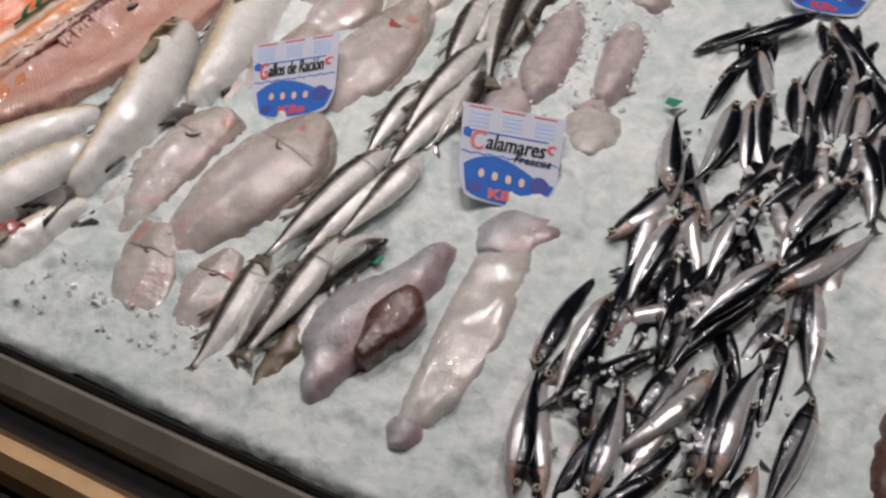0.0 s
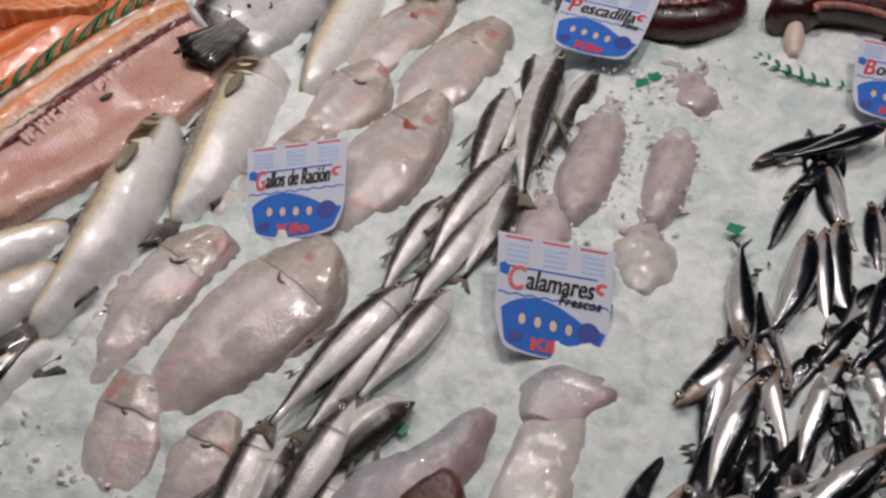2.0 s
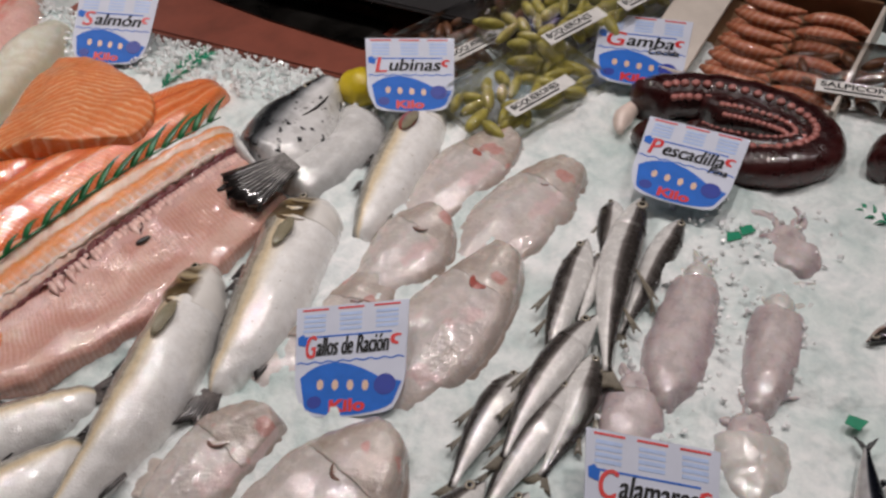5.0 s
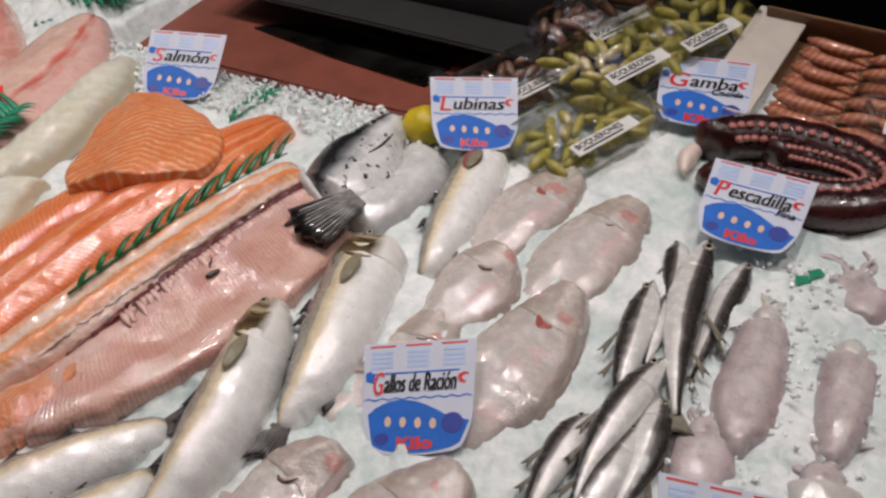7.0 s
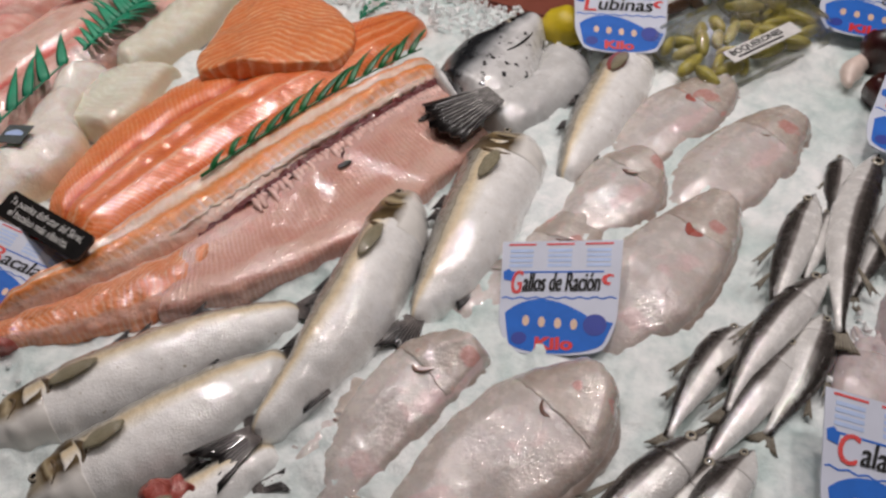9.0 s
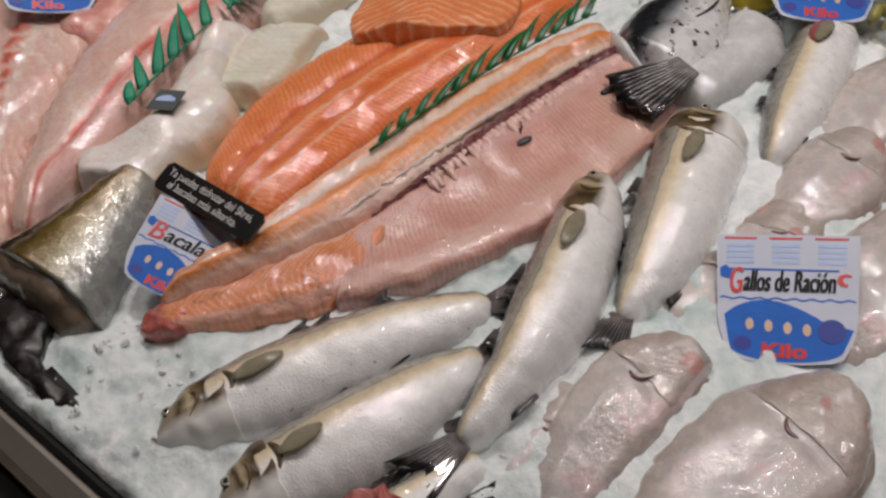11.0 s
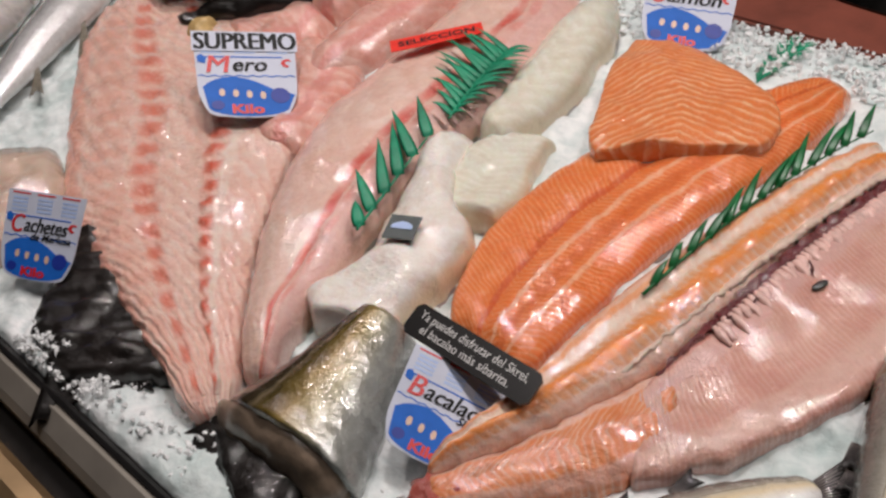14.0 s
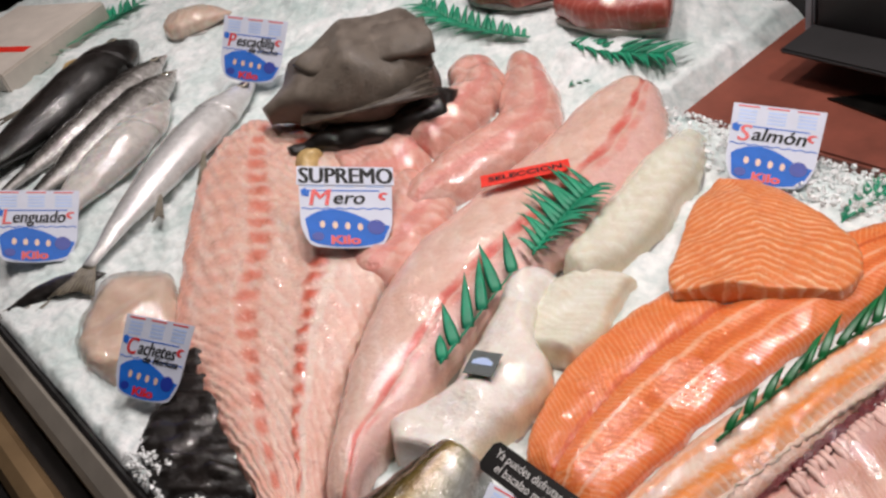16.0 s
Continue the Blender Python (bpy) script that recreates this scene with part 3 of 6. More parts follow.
def fan(name, root, angle, length, w0, w1, material, parent, notch=0.3, z=0.0, lift=0.0, thick=0.0012, label="", rays=9, ragged=0.06):
    """A fin: rays that spread flat from a root, the rim notched and ragged."""
    rnd = random.Random(int(abs(root[0] * 977 + root[1] * 613 + angle) * 10))
    a = radians(angle)
    d, q = np.array([np.cos(a), np.sin(a)]), np.array([-np.sin(a), np.cos(a)])
    V, U, F, k = [], [], [], 5
    for layer in (0, 1):
        for i in range(rays):
            t = i / (rays - 1) * 2 - 1
            far = length * (1 - notch * (1 - abs(t)) ** 1.2) * (1 - ragged * rnd.random() * (i % 2))
            for j in range(k):
                r = j / (k - 1)
                p = np.array(root[:2]) + d * far * r + q * t * 0.5 * (w0 + (w1 - w0) * r)
                V.append((p[0], p[1], z + lift * r + 0.0015 * (i % 2) * r - thick * layer))
                U.append((r, i / (rays - 1)))
    o = rays * k
    for i in range(rays - 1):
        for j in range(k - 1):
            e = i * k + j
            F.append((e, e + 1, e + k + 1, e + k))
            F.append((o + e, o + e + k, o + e + k + 1, o + e + 1))
    rim = [j for j in range(k)] + [i * k + k - 1 for i in range(1, rays)] + [(rays - 1) * k + j for j in range(k - 2, -1, -1)] + [i * k for i in range(rays - 2, 0, -1)]
    for e, f in zip(rim, rim[1:] + rim[:1]):
        F.append((e, o + e, o + f, f))
    return part_mesh(name, V, F, U, material, parent, label)


def dome(name, at, rx, ry, rz, material, parent, angle=0.0, label="", rings=6, segs=14):
    """A flattened ball; across runs from its top (0) to its rim (1)."""
    a = radians(angle)
    V, U, F = [(at[0], at[1], at[2] + rz)], [(0, 0)], []
    for i in range(1, rings + 1):
        p = math.pi * i / (rings + 1)
        for j in range(segs):
            t = 2 * math.pi * j / segs
            x, y = rx * math.sin(p) * math.cos(t), ry * math.sin(p) * math.sin(t)
            V.append((at[0] + x * math.cos(a) - y * math.sin(a), at[1] + x * math.sin(a) + y * math.cos(a), at[2] + rz * math.cos(p)))
            U.append((j / segs, min(1, math.sin(p)) if p < math.pi / 2 else 1))
    V.append((at[0], at[1], at[2] - rz))
    U.append((0, 1))
    for j in range(segs):
        F.append((0, 1 + j, 1 + (j + 1) % segs))
        F.append((len(V) - 1, 1 + (rings - 1) * segs + (j + 1) % segs, 1 + (rings - 1) * segs + j))
    for i in range(rings - 1):
        for j in range(segs):
            F.append((1 + i * segs + j, 1 + (i + 1) * segs + j, 1 + (i + 1) * segs + (j + 1) % segs, 1 + i * segs + (j + 1) % segs))
    return part_mesh(name, V, F, U, material, parent, label)


def slab(name, x0, y0, z0, x1, y1, z1, material, parent, bevel=0.003, label=""):
    bm = bmesh.new()
    bmesh.ops.create_cube(bm, size=1, matrix=Matrix.LocRotScale(((x0 + x1) / 2, (y0 + y1) / 2, (z0 + z1) / 2), None, (x1 - x0, y1 - y0, z1 - z0)))
    if bevel:
        bmesh.ops.bevel(bm, geom=bm.edges[:], offset=bevel, segments=2, affect="EDGES")
    return part(name, bm, material, parent, label, smooth=False)


def flat(name, outline, z, thick, material, parent, label=""):
    """A flat piece with a given outline and thickness."""
    n = len(outline)
    V = [(x, y, z) for x, y in outline] + [(x, y, z - thick) for x, y in outline]
    F = [tuple(range(n)), tuple(range(2 * n - 1, n - 1, -1))] + [(i, n + i, n + (i + 1) % n, (i + 1) % n) for i in range(n)]
    return part_mesh(name, V, F, None, material, parent, label, smooth=False)


def local(ob, pts):
    """Points of the plan in the frame of a thing whose axes lie along the plan's."""
    o = (SLOPE.inverted() @ ob.matrix_basis).translation
    return [(p[0] - o[0], p[1] - o[1], (p[2] if len(p) > 2 else 0.0)) for p in pts]


def write(body, size, shear=0.0, bold=0.0):
    """The mesh of some words in the built-in font, its left foot at the origin, and its width."""
    cu = bpy.data.curves.new("words", "FONT")
    cu.body, cu.size, cu.shear, cu.offset, cu.resolution_u = body, size, shear, bold, 3
    ob = new("words", cu)
    bpy.context.view_layer.update()
    me = bpy.data.meshes.new_from_object(ob.evaluated_get(bpy.context.evaluated_depsgraph_get()))
    bpy.data.objects.remove(ob)
    bpy.data.curves.remove(cu)
    xs = [v.co.x for v in me.vertices]
    return me, (max(xs) if xs else 0)


def put_words(name, me, x, y, z, material, parent, sx=1.0, sy=1.0, rz=0.0):
    me.materials.clear()
    me.materials.append(material)
    ob = new(name, me)
    ob.parent = parent
    ob.matrix_basis = pose(x, y, z, 0, 0, rz) @ Matrix.Diagonal((sx, sy, 1, 1))
    return ob


# ---- price tags ----
TAG_WORDS = [("gallos", "G", "allos de Ración", ""), ("calamares", "C", "alamares", "Frescos"), ("pescadilla", "P", "escadilla", "Fina"), ("lubinas", "L", "ubinas", ""),
             ("salmon", "S", "almón", ""), ("gamba", "G", "amba", "Cocida"), ("mero", "M", "ero", ""), ("bacalao", "B", "acalao", "Skrei"),
             ("cachetes", "C", "achetes", "de Merluza"), ("lenguado", "L", "enguado", ""), ("pincho", "P", "escadilla", "de Pincho"), ("boquerones", "B", "oquerón", "")]
WORDS = {}
for key, first, rest, second in TAG_WORDS:
    WORDS[key] = (write(first, 0.034, 0.15), write(rest, 0.027, 0.2), write(second, 0.013, 0.25, 0.0003) if second else None)
SUPREMO = write("SUPREMO", 0.034)
SKREI_LINES = [write("Ya puedes disfrutar del Skrei,", 0.012), write("el bacalao más sibarita.", 0.012)]
SELECCION = write("SELECCION", 0.018, 0, 0.0005)


def card_half(y):
    if y > 0.045:
        return 0.0535 + 0.003 * (y - 0.045) / 0.068
    return 0.0535 - 0.014 * ((0.045 - y) / 0.045) ** 2.2


def price_tag(key, m, size, label, taper=1.0):
    tag = new("price_tag")
    tag.matrix_basis = SLOPE @ m @ Matrix.Scale(size, 4)
    tagged(tag, label, "price tag", "price tags in the ice")
    ys = [0.004 + 0.109 * i / 12 for i in range(13)]
    right = [(card_half(y), y) for y in ys]
    foot = [(card_half(0.004) * math.cos(t), 0.004 - 0.006 * math.sin(t)) for t in (math.pi * 0.8, math.pi * 0.6, math.pi * 0.4, math.pi * 0.2)]
    card = flat("card", [(-x, y) for x, y in reversed(right)] + foot + right, 0.0, 0.0012, CARD, tag)
    # blue fish: a humped back that falls to the tail at the right, the belly along the card's foot
    top = [(-0.048 + 0.098 * i / 14, 0.039 + 0.014 * math.sin(math.pi * min(1, (i / 14) * 1.25) ** 0.8) * (1 if i < 11 else 0.6) - 0.010 * (i / 14) ** 3) for i in range(15)]
    low = [(0.043 * math.cos(math.pi * i / 12), 0.012 - 0.0125 * math.sin(math.pi * i / 12)) for i in range(13)]
    flat("fish_print", list(reversed(top)) + [(-x, y) for x, y in low], 0.0004, 0.0003, BLUE, card)
    flat("seal", [(0.034 + 0.0105 * math.cos(t * math.pi / 9), 0.027 + 0.0105 * math.sin(t * math.pi / 9)) for t in range(18)], 0.0008, 0.0003, NAVY, card)
    flat("seal", [(-0.033 + 0.007 * math.cos(t * math.pi / 9), 0.014 + 0.006 * math.sin(t * math.pi / 9)) for t in range(18)], 0.0008, 0.0003, NAVY, card)
    for i in range(4):
        x, y = -0.028 + 0.0145 * i, 0.031 - 0.0012 * i
        flat("price_bar", [(x + 0.0032 * math.cos(t * math.pi / 6), y + 0.0052 * math.sin(t * math.pi / 6)) for t in range(12)], 0.0008, 0.0003, PINK_PRINT, card)
    slab("pin", -0.003, 0.01, -0.06, 0.003, 0.016, -0.0013, CARD, tag, 0)
    kilo, kw = write_kilo
    put_words("unit_print", kilo.copy(), -0.019, 0.0035, 0.0009, RED, card, 1.05, 0.8)
    for i in range(3):
        x = -0.050 + 0.036 * i
        flat("heading_bar", [(x, 0.1085), (x + 0.026, 0.1085), (x + 0.026, 0.1105), (x, 0.1105)], 0.0004, 0.0003, RED if i != 9 else BLUE, card)
        for j in range(4):
            y = 0.1045 - 0.0052 * j
            flat("table_bar", [(x + 0.002, y - 0.0032), (x + 0.024, y - 0.0032), (x + 0.024, y), (x + 0.002, y)], 0.0004, 0.0003, PALE_BLUE, card)
    flat("rule", [(-0.046, 0.0795), (0.04, 0.0795), (0.04, 0.0812), (-0.046, 0.0812)], 0.0004, 0.0003, BLUE, card)
    wave = [(-0.052 + 0.104 * i / 30, 0.0545 + 0.0011 * math.sin(i * 1.6)) for i in range(31)]
    flat("wavy_rule", wave + [(x, y - 0.0014) for x, y in reversed(wave)], 0.0004, 0.0003, BLUE, card)
    flat("corner_print", [(-0.052, 0.073), (-0.044, 0.071), (-0.043, 0.079), (-0.048, 0.084), (-0.053, 0.081)], 0.0006, 0.0003, BLUE, card)
    claw = [(0.045 + 0.007 * math.cos(t), 0.072 + 0.006 * math.sin(t)) for t in (0.9, 1.6, 2.4, 3.2, 4.0, 4.8)]
    inner = [(0.0465 + 0.004 * math.cos(t), 0.072 + 0.0033 * math.sin(t)) for t in (4.8, 4.0, 3.2, 2.4, 1.6, 0.9)]
    flat("claw_print", claw + inner, 0.0006, 0.0003, RED, card)
    (a, aw), (b, bw), second = WORDS[key]
    room = 0.082
    k = min(1.0, room / (aw + bw))
    x = -0.046 if aw + bw > 0.065 else -0.036
    put_words("name_initial", a, x, 0.0585, 0.0008, RED, card, k, 1.0)
    put_words("name_print", b, x + (aw + 0.001) * k, 0.0605, 0.0010, INK, card, k, 1.0)
    for o in (0.0006, 0.0012):
        put_words("name_print", b, x + (aw + 0.001) * k + o, 0.0605 + o * 0.3, 0.0010 - o * 0.1, INK, card, k, 1.0)
        put_words("name_initial", a, x + o, 0.0585, 0.0008 - o * 0.1, RED, card, k, 1.0)
    if second:
        put_words("second_line", second[0], 0.045 - second[1], 0.0505, 0.0012, INK, card)
    if key == "mero":
        flat("top_plate", [(-0.058, 0.088), (0.058, 0.088), (0.058, 0.116), (-0.058, 0.116)], 0.0014, 0.0008, CARD, card)
        for o in (0.0, 0.0008, 0.0016, 0.0024):
            put_words("top_print", SUPREMO[0], -0.057 + o, 0.0905, 0.0018 - o * 0.1, INK, card, 0.112 / SUPREMO[1], 1.0)
    return tag


write_kilo = write("Kilo", 0.020, 0.0, 0.0009)
price_tag("gallos", pose(-0.598, 0.628, 0.008, 16, -6, 25), 0.994, "white and blue price tag for megrims stuck in ice")
price_tag("calamares", pose(-0.303, 0.587, 0.012, 17, 15, 22), 1.010, "white and blue price tag for fresh squid in ice")
price_tag("pescadilla", pose(-0.414, 0.994, 0.030, 9, 3, 3), 1.004, "white and blue price tag for young hake")
price_tag("lubinas", pose(-0.749, 1.029, 0.035, 18, 6, 30), 1.006, "white and blue price tag for sea bass")
price_tag("salmon", pose(-1.215, 0.989, 0.020, 25, 8, 26), 0.990, "white and blue price tag for salmon")
price_tag("gamba", pose(-0.525, 1.201, 0.020, 12, 3, 13), 1.072, "white and blue price tag for cooked prawns")
price_tag("mero", pose(-1.560, 0.602, 0.045, 20, 18, 55), 1.109, "white and blue grouper price tag with a lettered top")
price_tag("bacalao", pose(-1.084, 0.384, 0.024, 8, 28, 21), 0.80, "white and blue price tag for cod, half covered")
price_tag("cachetes", pose(-1.569, 0.297, 0.030, 39, 7, 28), 0.816, "white and blue price tag for hake cheeks")
price_tag("lenguado", pose(-1.996, 0.328, 0.020, 31, 24, 66), 1.067, "white and blue price tag for sole")
price_tag("pincho", pose(-2.135, 0.808, 0.035, 47, 18, 44), 1.016, "white and blue price tag for line-caught hake")
price_tag("boquerones", pose(-0.075, 1.020, 0.012, 15, 3, 5), 0.9, "white and blue price tag behind the anchovies")

# ---- the hall ----
def structure(name, x0, y0, z0, x1, y1, z1, material, label):
    ob = slab(name, x0, y0, z0, x1, y1, z1, material, None, 0)
    return tagged(ob, label, name.split("_")[0], kind="structure")


FLOOR = plain("hall_floor", (0.16, 0.145, 0.13), 0.35, 0, 0.2, 6, 0.05)
WALL = plain("hall_wall", (0.22, 0.21, 0.2), 0.7, 0, 0.1, 6, 0.05)
CEILING = plain("hall_ceiling", (0.10, 0.10, 0.10), 0.8, 0, 0.1, 6, 0.05)
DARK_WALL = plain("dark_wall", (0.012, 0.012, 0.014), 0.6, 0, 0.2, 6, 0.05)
structure("floor", -7, -5, -0.1, 6, 5, 0, FLOOR, "dull brown hall floor")
structure("ceiling", -7, -5, 3.0, 6, 5, 3.1, CEILING, "dark grey hall ceiling")
structure("wall_south", -7, -5.1, 0, 6, -5, 3, WALL, "plain grey hall wall")
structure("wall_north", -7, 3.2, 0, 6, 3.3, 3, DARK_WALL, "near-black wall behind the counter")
structure("wall_east", 6, -5, 0, 6.1, 5, 3, WALL, "plain grey hall wall")
structure("wall_west", -7.1, -5, 0, -7, 5, 3, WALL, "plain grey hall wall")
HOUSING = plain("white_lamp_housing", (0.7, 0.7, 0.7), 0.4)
for lx, ly, watts in LAMPS:
    fix = new("ceiling_light")
    fix.matrix_basis = pose(lx, ly, 2.85)
    tagged(fix, "white square ceiling spot over the fish counter", "ceiling light", "ceiling spots")
    slab("housing", -0.14, -0.11, 0.0, 0.14, 0.11, 0.06, HOUSING, fix)
    slab("hanger", -0.10, -0.01, 0.0605, -0.08, 0.01, 0.15, HOUSING, fix, 0.001)
    slab("hanger", 0.08, -0.01, 0.0605, 0.10, 0.01, 0.15, HOUSING, fix, 0.001)

# ---- counter ----
X0, X1, Y0, Y1 = -3.3, 0.7, 0.232, 1.46
counter = thing("fish_counter", "long steel fish counter with a dark front rail", "counter", 0, 0, 0)


def rail(name, rows, material, label=""):
    n = len(rows)
    V = [(X0, y, z) for y, z in rows] + [(X1, y, z) for y, z in rows]
    F = [(i, (i + 1) % n, n + (i + 1) % n, n + i) for i in range(n)] + [tuple(range(n - 1, -1, -1)), tuple(range(n, 2 * n))]
    return part_mesh(name, V, F, None, material, counter, label, smooth=False)


rail("lip", [(0.228, -0.06), (0.234, -0.06), (0.236, 0.008), (0.232, 0.012), (0.228, 0.010)], BLACK, "dark rubber lip")
rail("upper_rail", [(0.196, -0.05), (0.2275, -0.05), (0.2275, 0.006), (0.222, 0.008), (0.204, -0.004), (0.197, -0.012)], RAIL)
rail("recess", [(0.172, -0.09), (0.1955, -0.09), (0.1955, -0.035), (0.172, -0.04)], BLACK)
rail("bumper", [(0.128, -0.09), (0.1715, -0.09), (0.1715, -0.03), (0.165, -0.022), (0.15, -0.018), (0.136, -0.022), (0.128, -0.034)], BUMPER)
rail("front_panel", [(0.09, -0.85), (0.127, -0.85), (0.127, -0.05), (0.118, -0.05)], DARK)
rail("tray_floor", [(0.2365, -0.12), (1.47, -0.12), (1.47, -0.06), (0.2365, -0.06)], STEEL_DULL)
rail("back_edge", [(1.462, -0.058), (1.5, -0.058), (1.5, 0.02), (1.462, 0.02)], DARK)
rail("back_panel", [(1.471, -0.9), (1.5, -0.9), (1.5, -0.06), (1.471, -0.06)], DARK)


def ice_height(x, y):
    h = 0.006 + 0.008 * noise.noise(Vector((x * 5, y * 5, 0))) + 0.010 * noise.noise(Vector((x * 18, y * 18, 3))) + 0.005 * noise.noise(Vector((x * 55, y * 55, 7))) + 0.0022 * noise.noise(Vector((x * 130, y * 130, 9)))
    h += 0.006 * max(0.0, 1 - (y - Y0) / 0.1) - 0.02 * max(0.0, 1 - (y - Y0) / 0.012)
    if -1.47 < x < -0.80 and y > 1.085:
        # the bed breaks off where the cutting board stands
        e = min((x + 1.47) / 0.05, (-0.80 - x) / 0.05, (y - 1.085) / 0.045, 1)
        h = h * (1 - e) - 0.05 * e
    if x < -1.5 and y > 1.05:
        h += 0.08 * min(1, (y - 1.05) / 0.3) * min(1, (-1.5 - x) / 0.1)
    return h


def ice_bed():
    nx, ny = 900, 280
    xs, ys = np.linspace(X0 + 0.01, X1 - 0.01, nx), np.linspace(Y0 + 0.006, Y1, ny)
    V = [(x, y, ice_height(x, y) - 0.0005) for y in ys for x in xs]
    F = [(j * nx + i, j * nx + i + 1, (j + 1) * nx + i + 1, (j + 1) * nx + i) for j in range(ny - 1) for i in range(nx - 1)]
    return V, F


V, F = ice_bed()
bed = part_mesh("ice_bed", V, F, None, ICE, None)
bed.matrix_basis = SLOPE.copy()
tagged(bed, "bed of crushed white ice on the counter", "ice", kind="structure")


def ice_chips(name, zones, seed, label):
    """Loose chips of ice: zones of x0, x1, y0, y1, count, top height."""
    rnd = random.Random(seed)
    V, F = [], []
    for x0, x1, y0, y1, count, top in zones:
        for _ in range(count):
            x, y = rnd.uniform(x0, x1), rnd.uniform(y0, y1)
            r = rnd.uniform(0.0018, 0.0055) * (1.5 if top > 0.02 else 1.0)
            z = ice_height(x, y) + rnd.uniform(-0.003, top)
            o = len(V)
            q = Euler([rnd.uniform(0, 6) for _ in range(3)]).to_matrix()
            for p in ((1, 0, 0), (0, 1, 0), (-1, 0, 0), (0, -1, 0), (0.2, 0.1, 0.7), (-0.1, 0.2, -0.7)):
                w = q @ (Vector(p) * r * rnd.uniform(0.6, 1.2))
                V.append((x + w.x, y + w.y, z + w.z))
            F += [(o + i, o + (i + 1) % 4, o + 4) for i in range(4)] + [(o + (i + 1) % 4, o + i, o + 5) for i in range(4)]
    ob = part_mesh(name, V, F, None, ICE_CHIP, None, smooth=False)
    ob.matrix_basis = SLOPE.copy()
    return tagged(ob, label, "ice", kind="stuff")



ICE_CHIP = plain("ice_chip", (0.92, 0.94, 0.94), 0.2, 0, 0.04, 80, 0, 0.4)


# ---- kinds of fish ----
SLIM = [(0, 0.05), (0.05, 0.32), (0.13, 0.66), (0.23, 0.9), (0.38, 1.0), (0.6, 0.82), (0.8, 0.48), (0.92, 0.25), (1, 0.2)]


def heading(pts, end):
    c = curve_points(pts, [0.0, 0.04] if end == 0 else [0.96, 1.0])
    d = c[1] - c[0]
    return math.degrees(math.atan2(d[1], d[0]))


def beside(pts, s, off, z):
    """The place at s along a line, off to its left."""
    c = curve_points(pts, [s, min(1, s + 0.02)])
    d = (c[1] - c[0]) / (np.linalg.norm(c[1] - c[0]) + 1e-9)
    return (c[0][0] - d[1] * off, c[0][1] + d[0] * off, z + c[0][2])


def fish_parts(ob, pts, wid, hei, shape, body, head, fin, flip, tail, head_end=0.2, eye=0.1, tail_wide=0.9, tail_long=0.16, notch=0.45, pectoral=True, z=0.0, seed=0.0, fins=True):
    """Body, head, eye, fins of a fish on its side, its nose at the line's start. flip: the back lies to the right of its way."""
    length = float(np.linalg.norm(np.diff(curve_points(pts, np.linspace(0, 1, 12)), axis=0), axis=1).sum())
    k = -1 if flip else 1
    # across is 0 at the back, so the back lies on the left unless flipped
    sweep("body", pts, wid, hei, shape, body, ob, head_end - 0.02, 1.0, 22, 16, z, not flip, rough=wid * 0.022, seed=seed)
    skull = sweep("head", pts, wid, hei, shape, head, ob, 0.0, head_end, 12, 16, z, not flip, grow=1.03, rough=wid * 0.018, seed=seed)
    e = beside(pts, head_end * 0.36, k * wid * 0.10, z + hei * 0.5 * 0.6375 + hei * 0.5 * float(profile(shape, head_end * 0.36)) * 0.93)
    dome("eye", e, length * eye * 0.32, length * eye * 0.32, length * eye * 0.13, EYE_MAT, skull)
    end = curve_points(pts, [0.985])[0]
    if tail:
        fan("tail_fin", end, heading(pts, 1), length * tail_long, wid * 0.2, wid * tail_wide, fin, ob, notch, z + hei * 0.33 + end[2], -hei * 0.12)
    if pectoral:
        p = beside(pts, head_end + 0.03, -k * wid * 0.12, z + hei * 0.5 * 0.6375 + hei * 0.5 * 0.93)
        a = radians(heading(pts, 1) - k * 12)
        e = np.array(p) + np.array((math.cos(a), math.sin(a), 0)) * length * 0.14
        e[2] -= hei * 0.06
        sweep("pectoral_fin", [p, tuple((np.array(p) + e) / 2), tuple(e)], wid * 0.22, 0.004, [(0, 0.45), (0.5, 1.0), (0.85, 0.8), (1, 0.2)], PECTORAL, ob, 0, 1, 10, 10, -0.001)
        top = z + hei * 0.5 * 0.6375 + hei * 0.5
        arc = [beside(pts, head_end * 0.86, k * wid * 0.36, top * 0.78), beside(pts, head_end * 1.04, 0.0, top * 0.93), beside(pts, head_end * 0.9, -k * wid * 0.30, top * 0.80)]
        sweep("gill_rim", arc, wid * 0.10, hei * 0.10, [(0, 0.6), (0.3, 1), (1, 0.2)], BASS_GILL, ob, 0, 1, 12, 8, -hei * 0.02)
    if fins:
        for s, w in ((0.45, 0.2), (0.68, 0.14)):
            p = beside(pts, s, k * wid * 0.46 * float(profile(shape, s)), z + hei * 0.36)
            fan("dorsal_fin", p, heading(pts, 1) + k * 22, length * w, wid * 0.05, wid * 0.2, fin, ob, 0.2, p[2], -hei * 0.05)


# ---- anchovies ----
def anchovy(length, bend, flip):
    ob = thing("anchovy", "raw anchovy with dark blue back and silver side in the pile", "anchovy", 0, 0, -0.5, group="anchovies in the pile")
    w = length * 0.2
    pts = [(0, 0), (length * 0.5, bend * length), (length * 0.9, 0)]
    fish_parts(ob, pts, w, w * 0.72, SLIM, ANCHOVY, ANCHOVY_HEAD, ANCHOVY_FIN, flip, True, 0.17, 0.11, 0.75, 0.13, 0.6, False, 0.0, fins=False)
    return ob


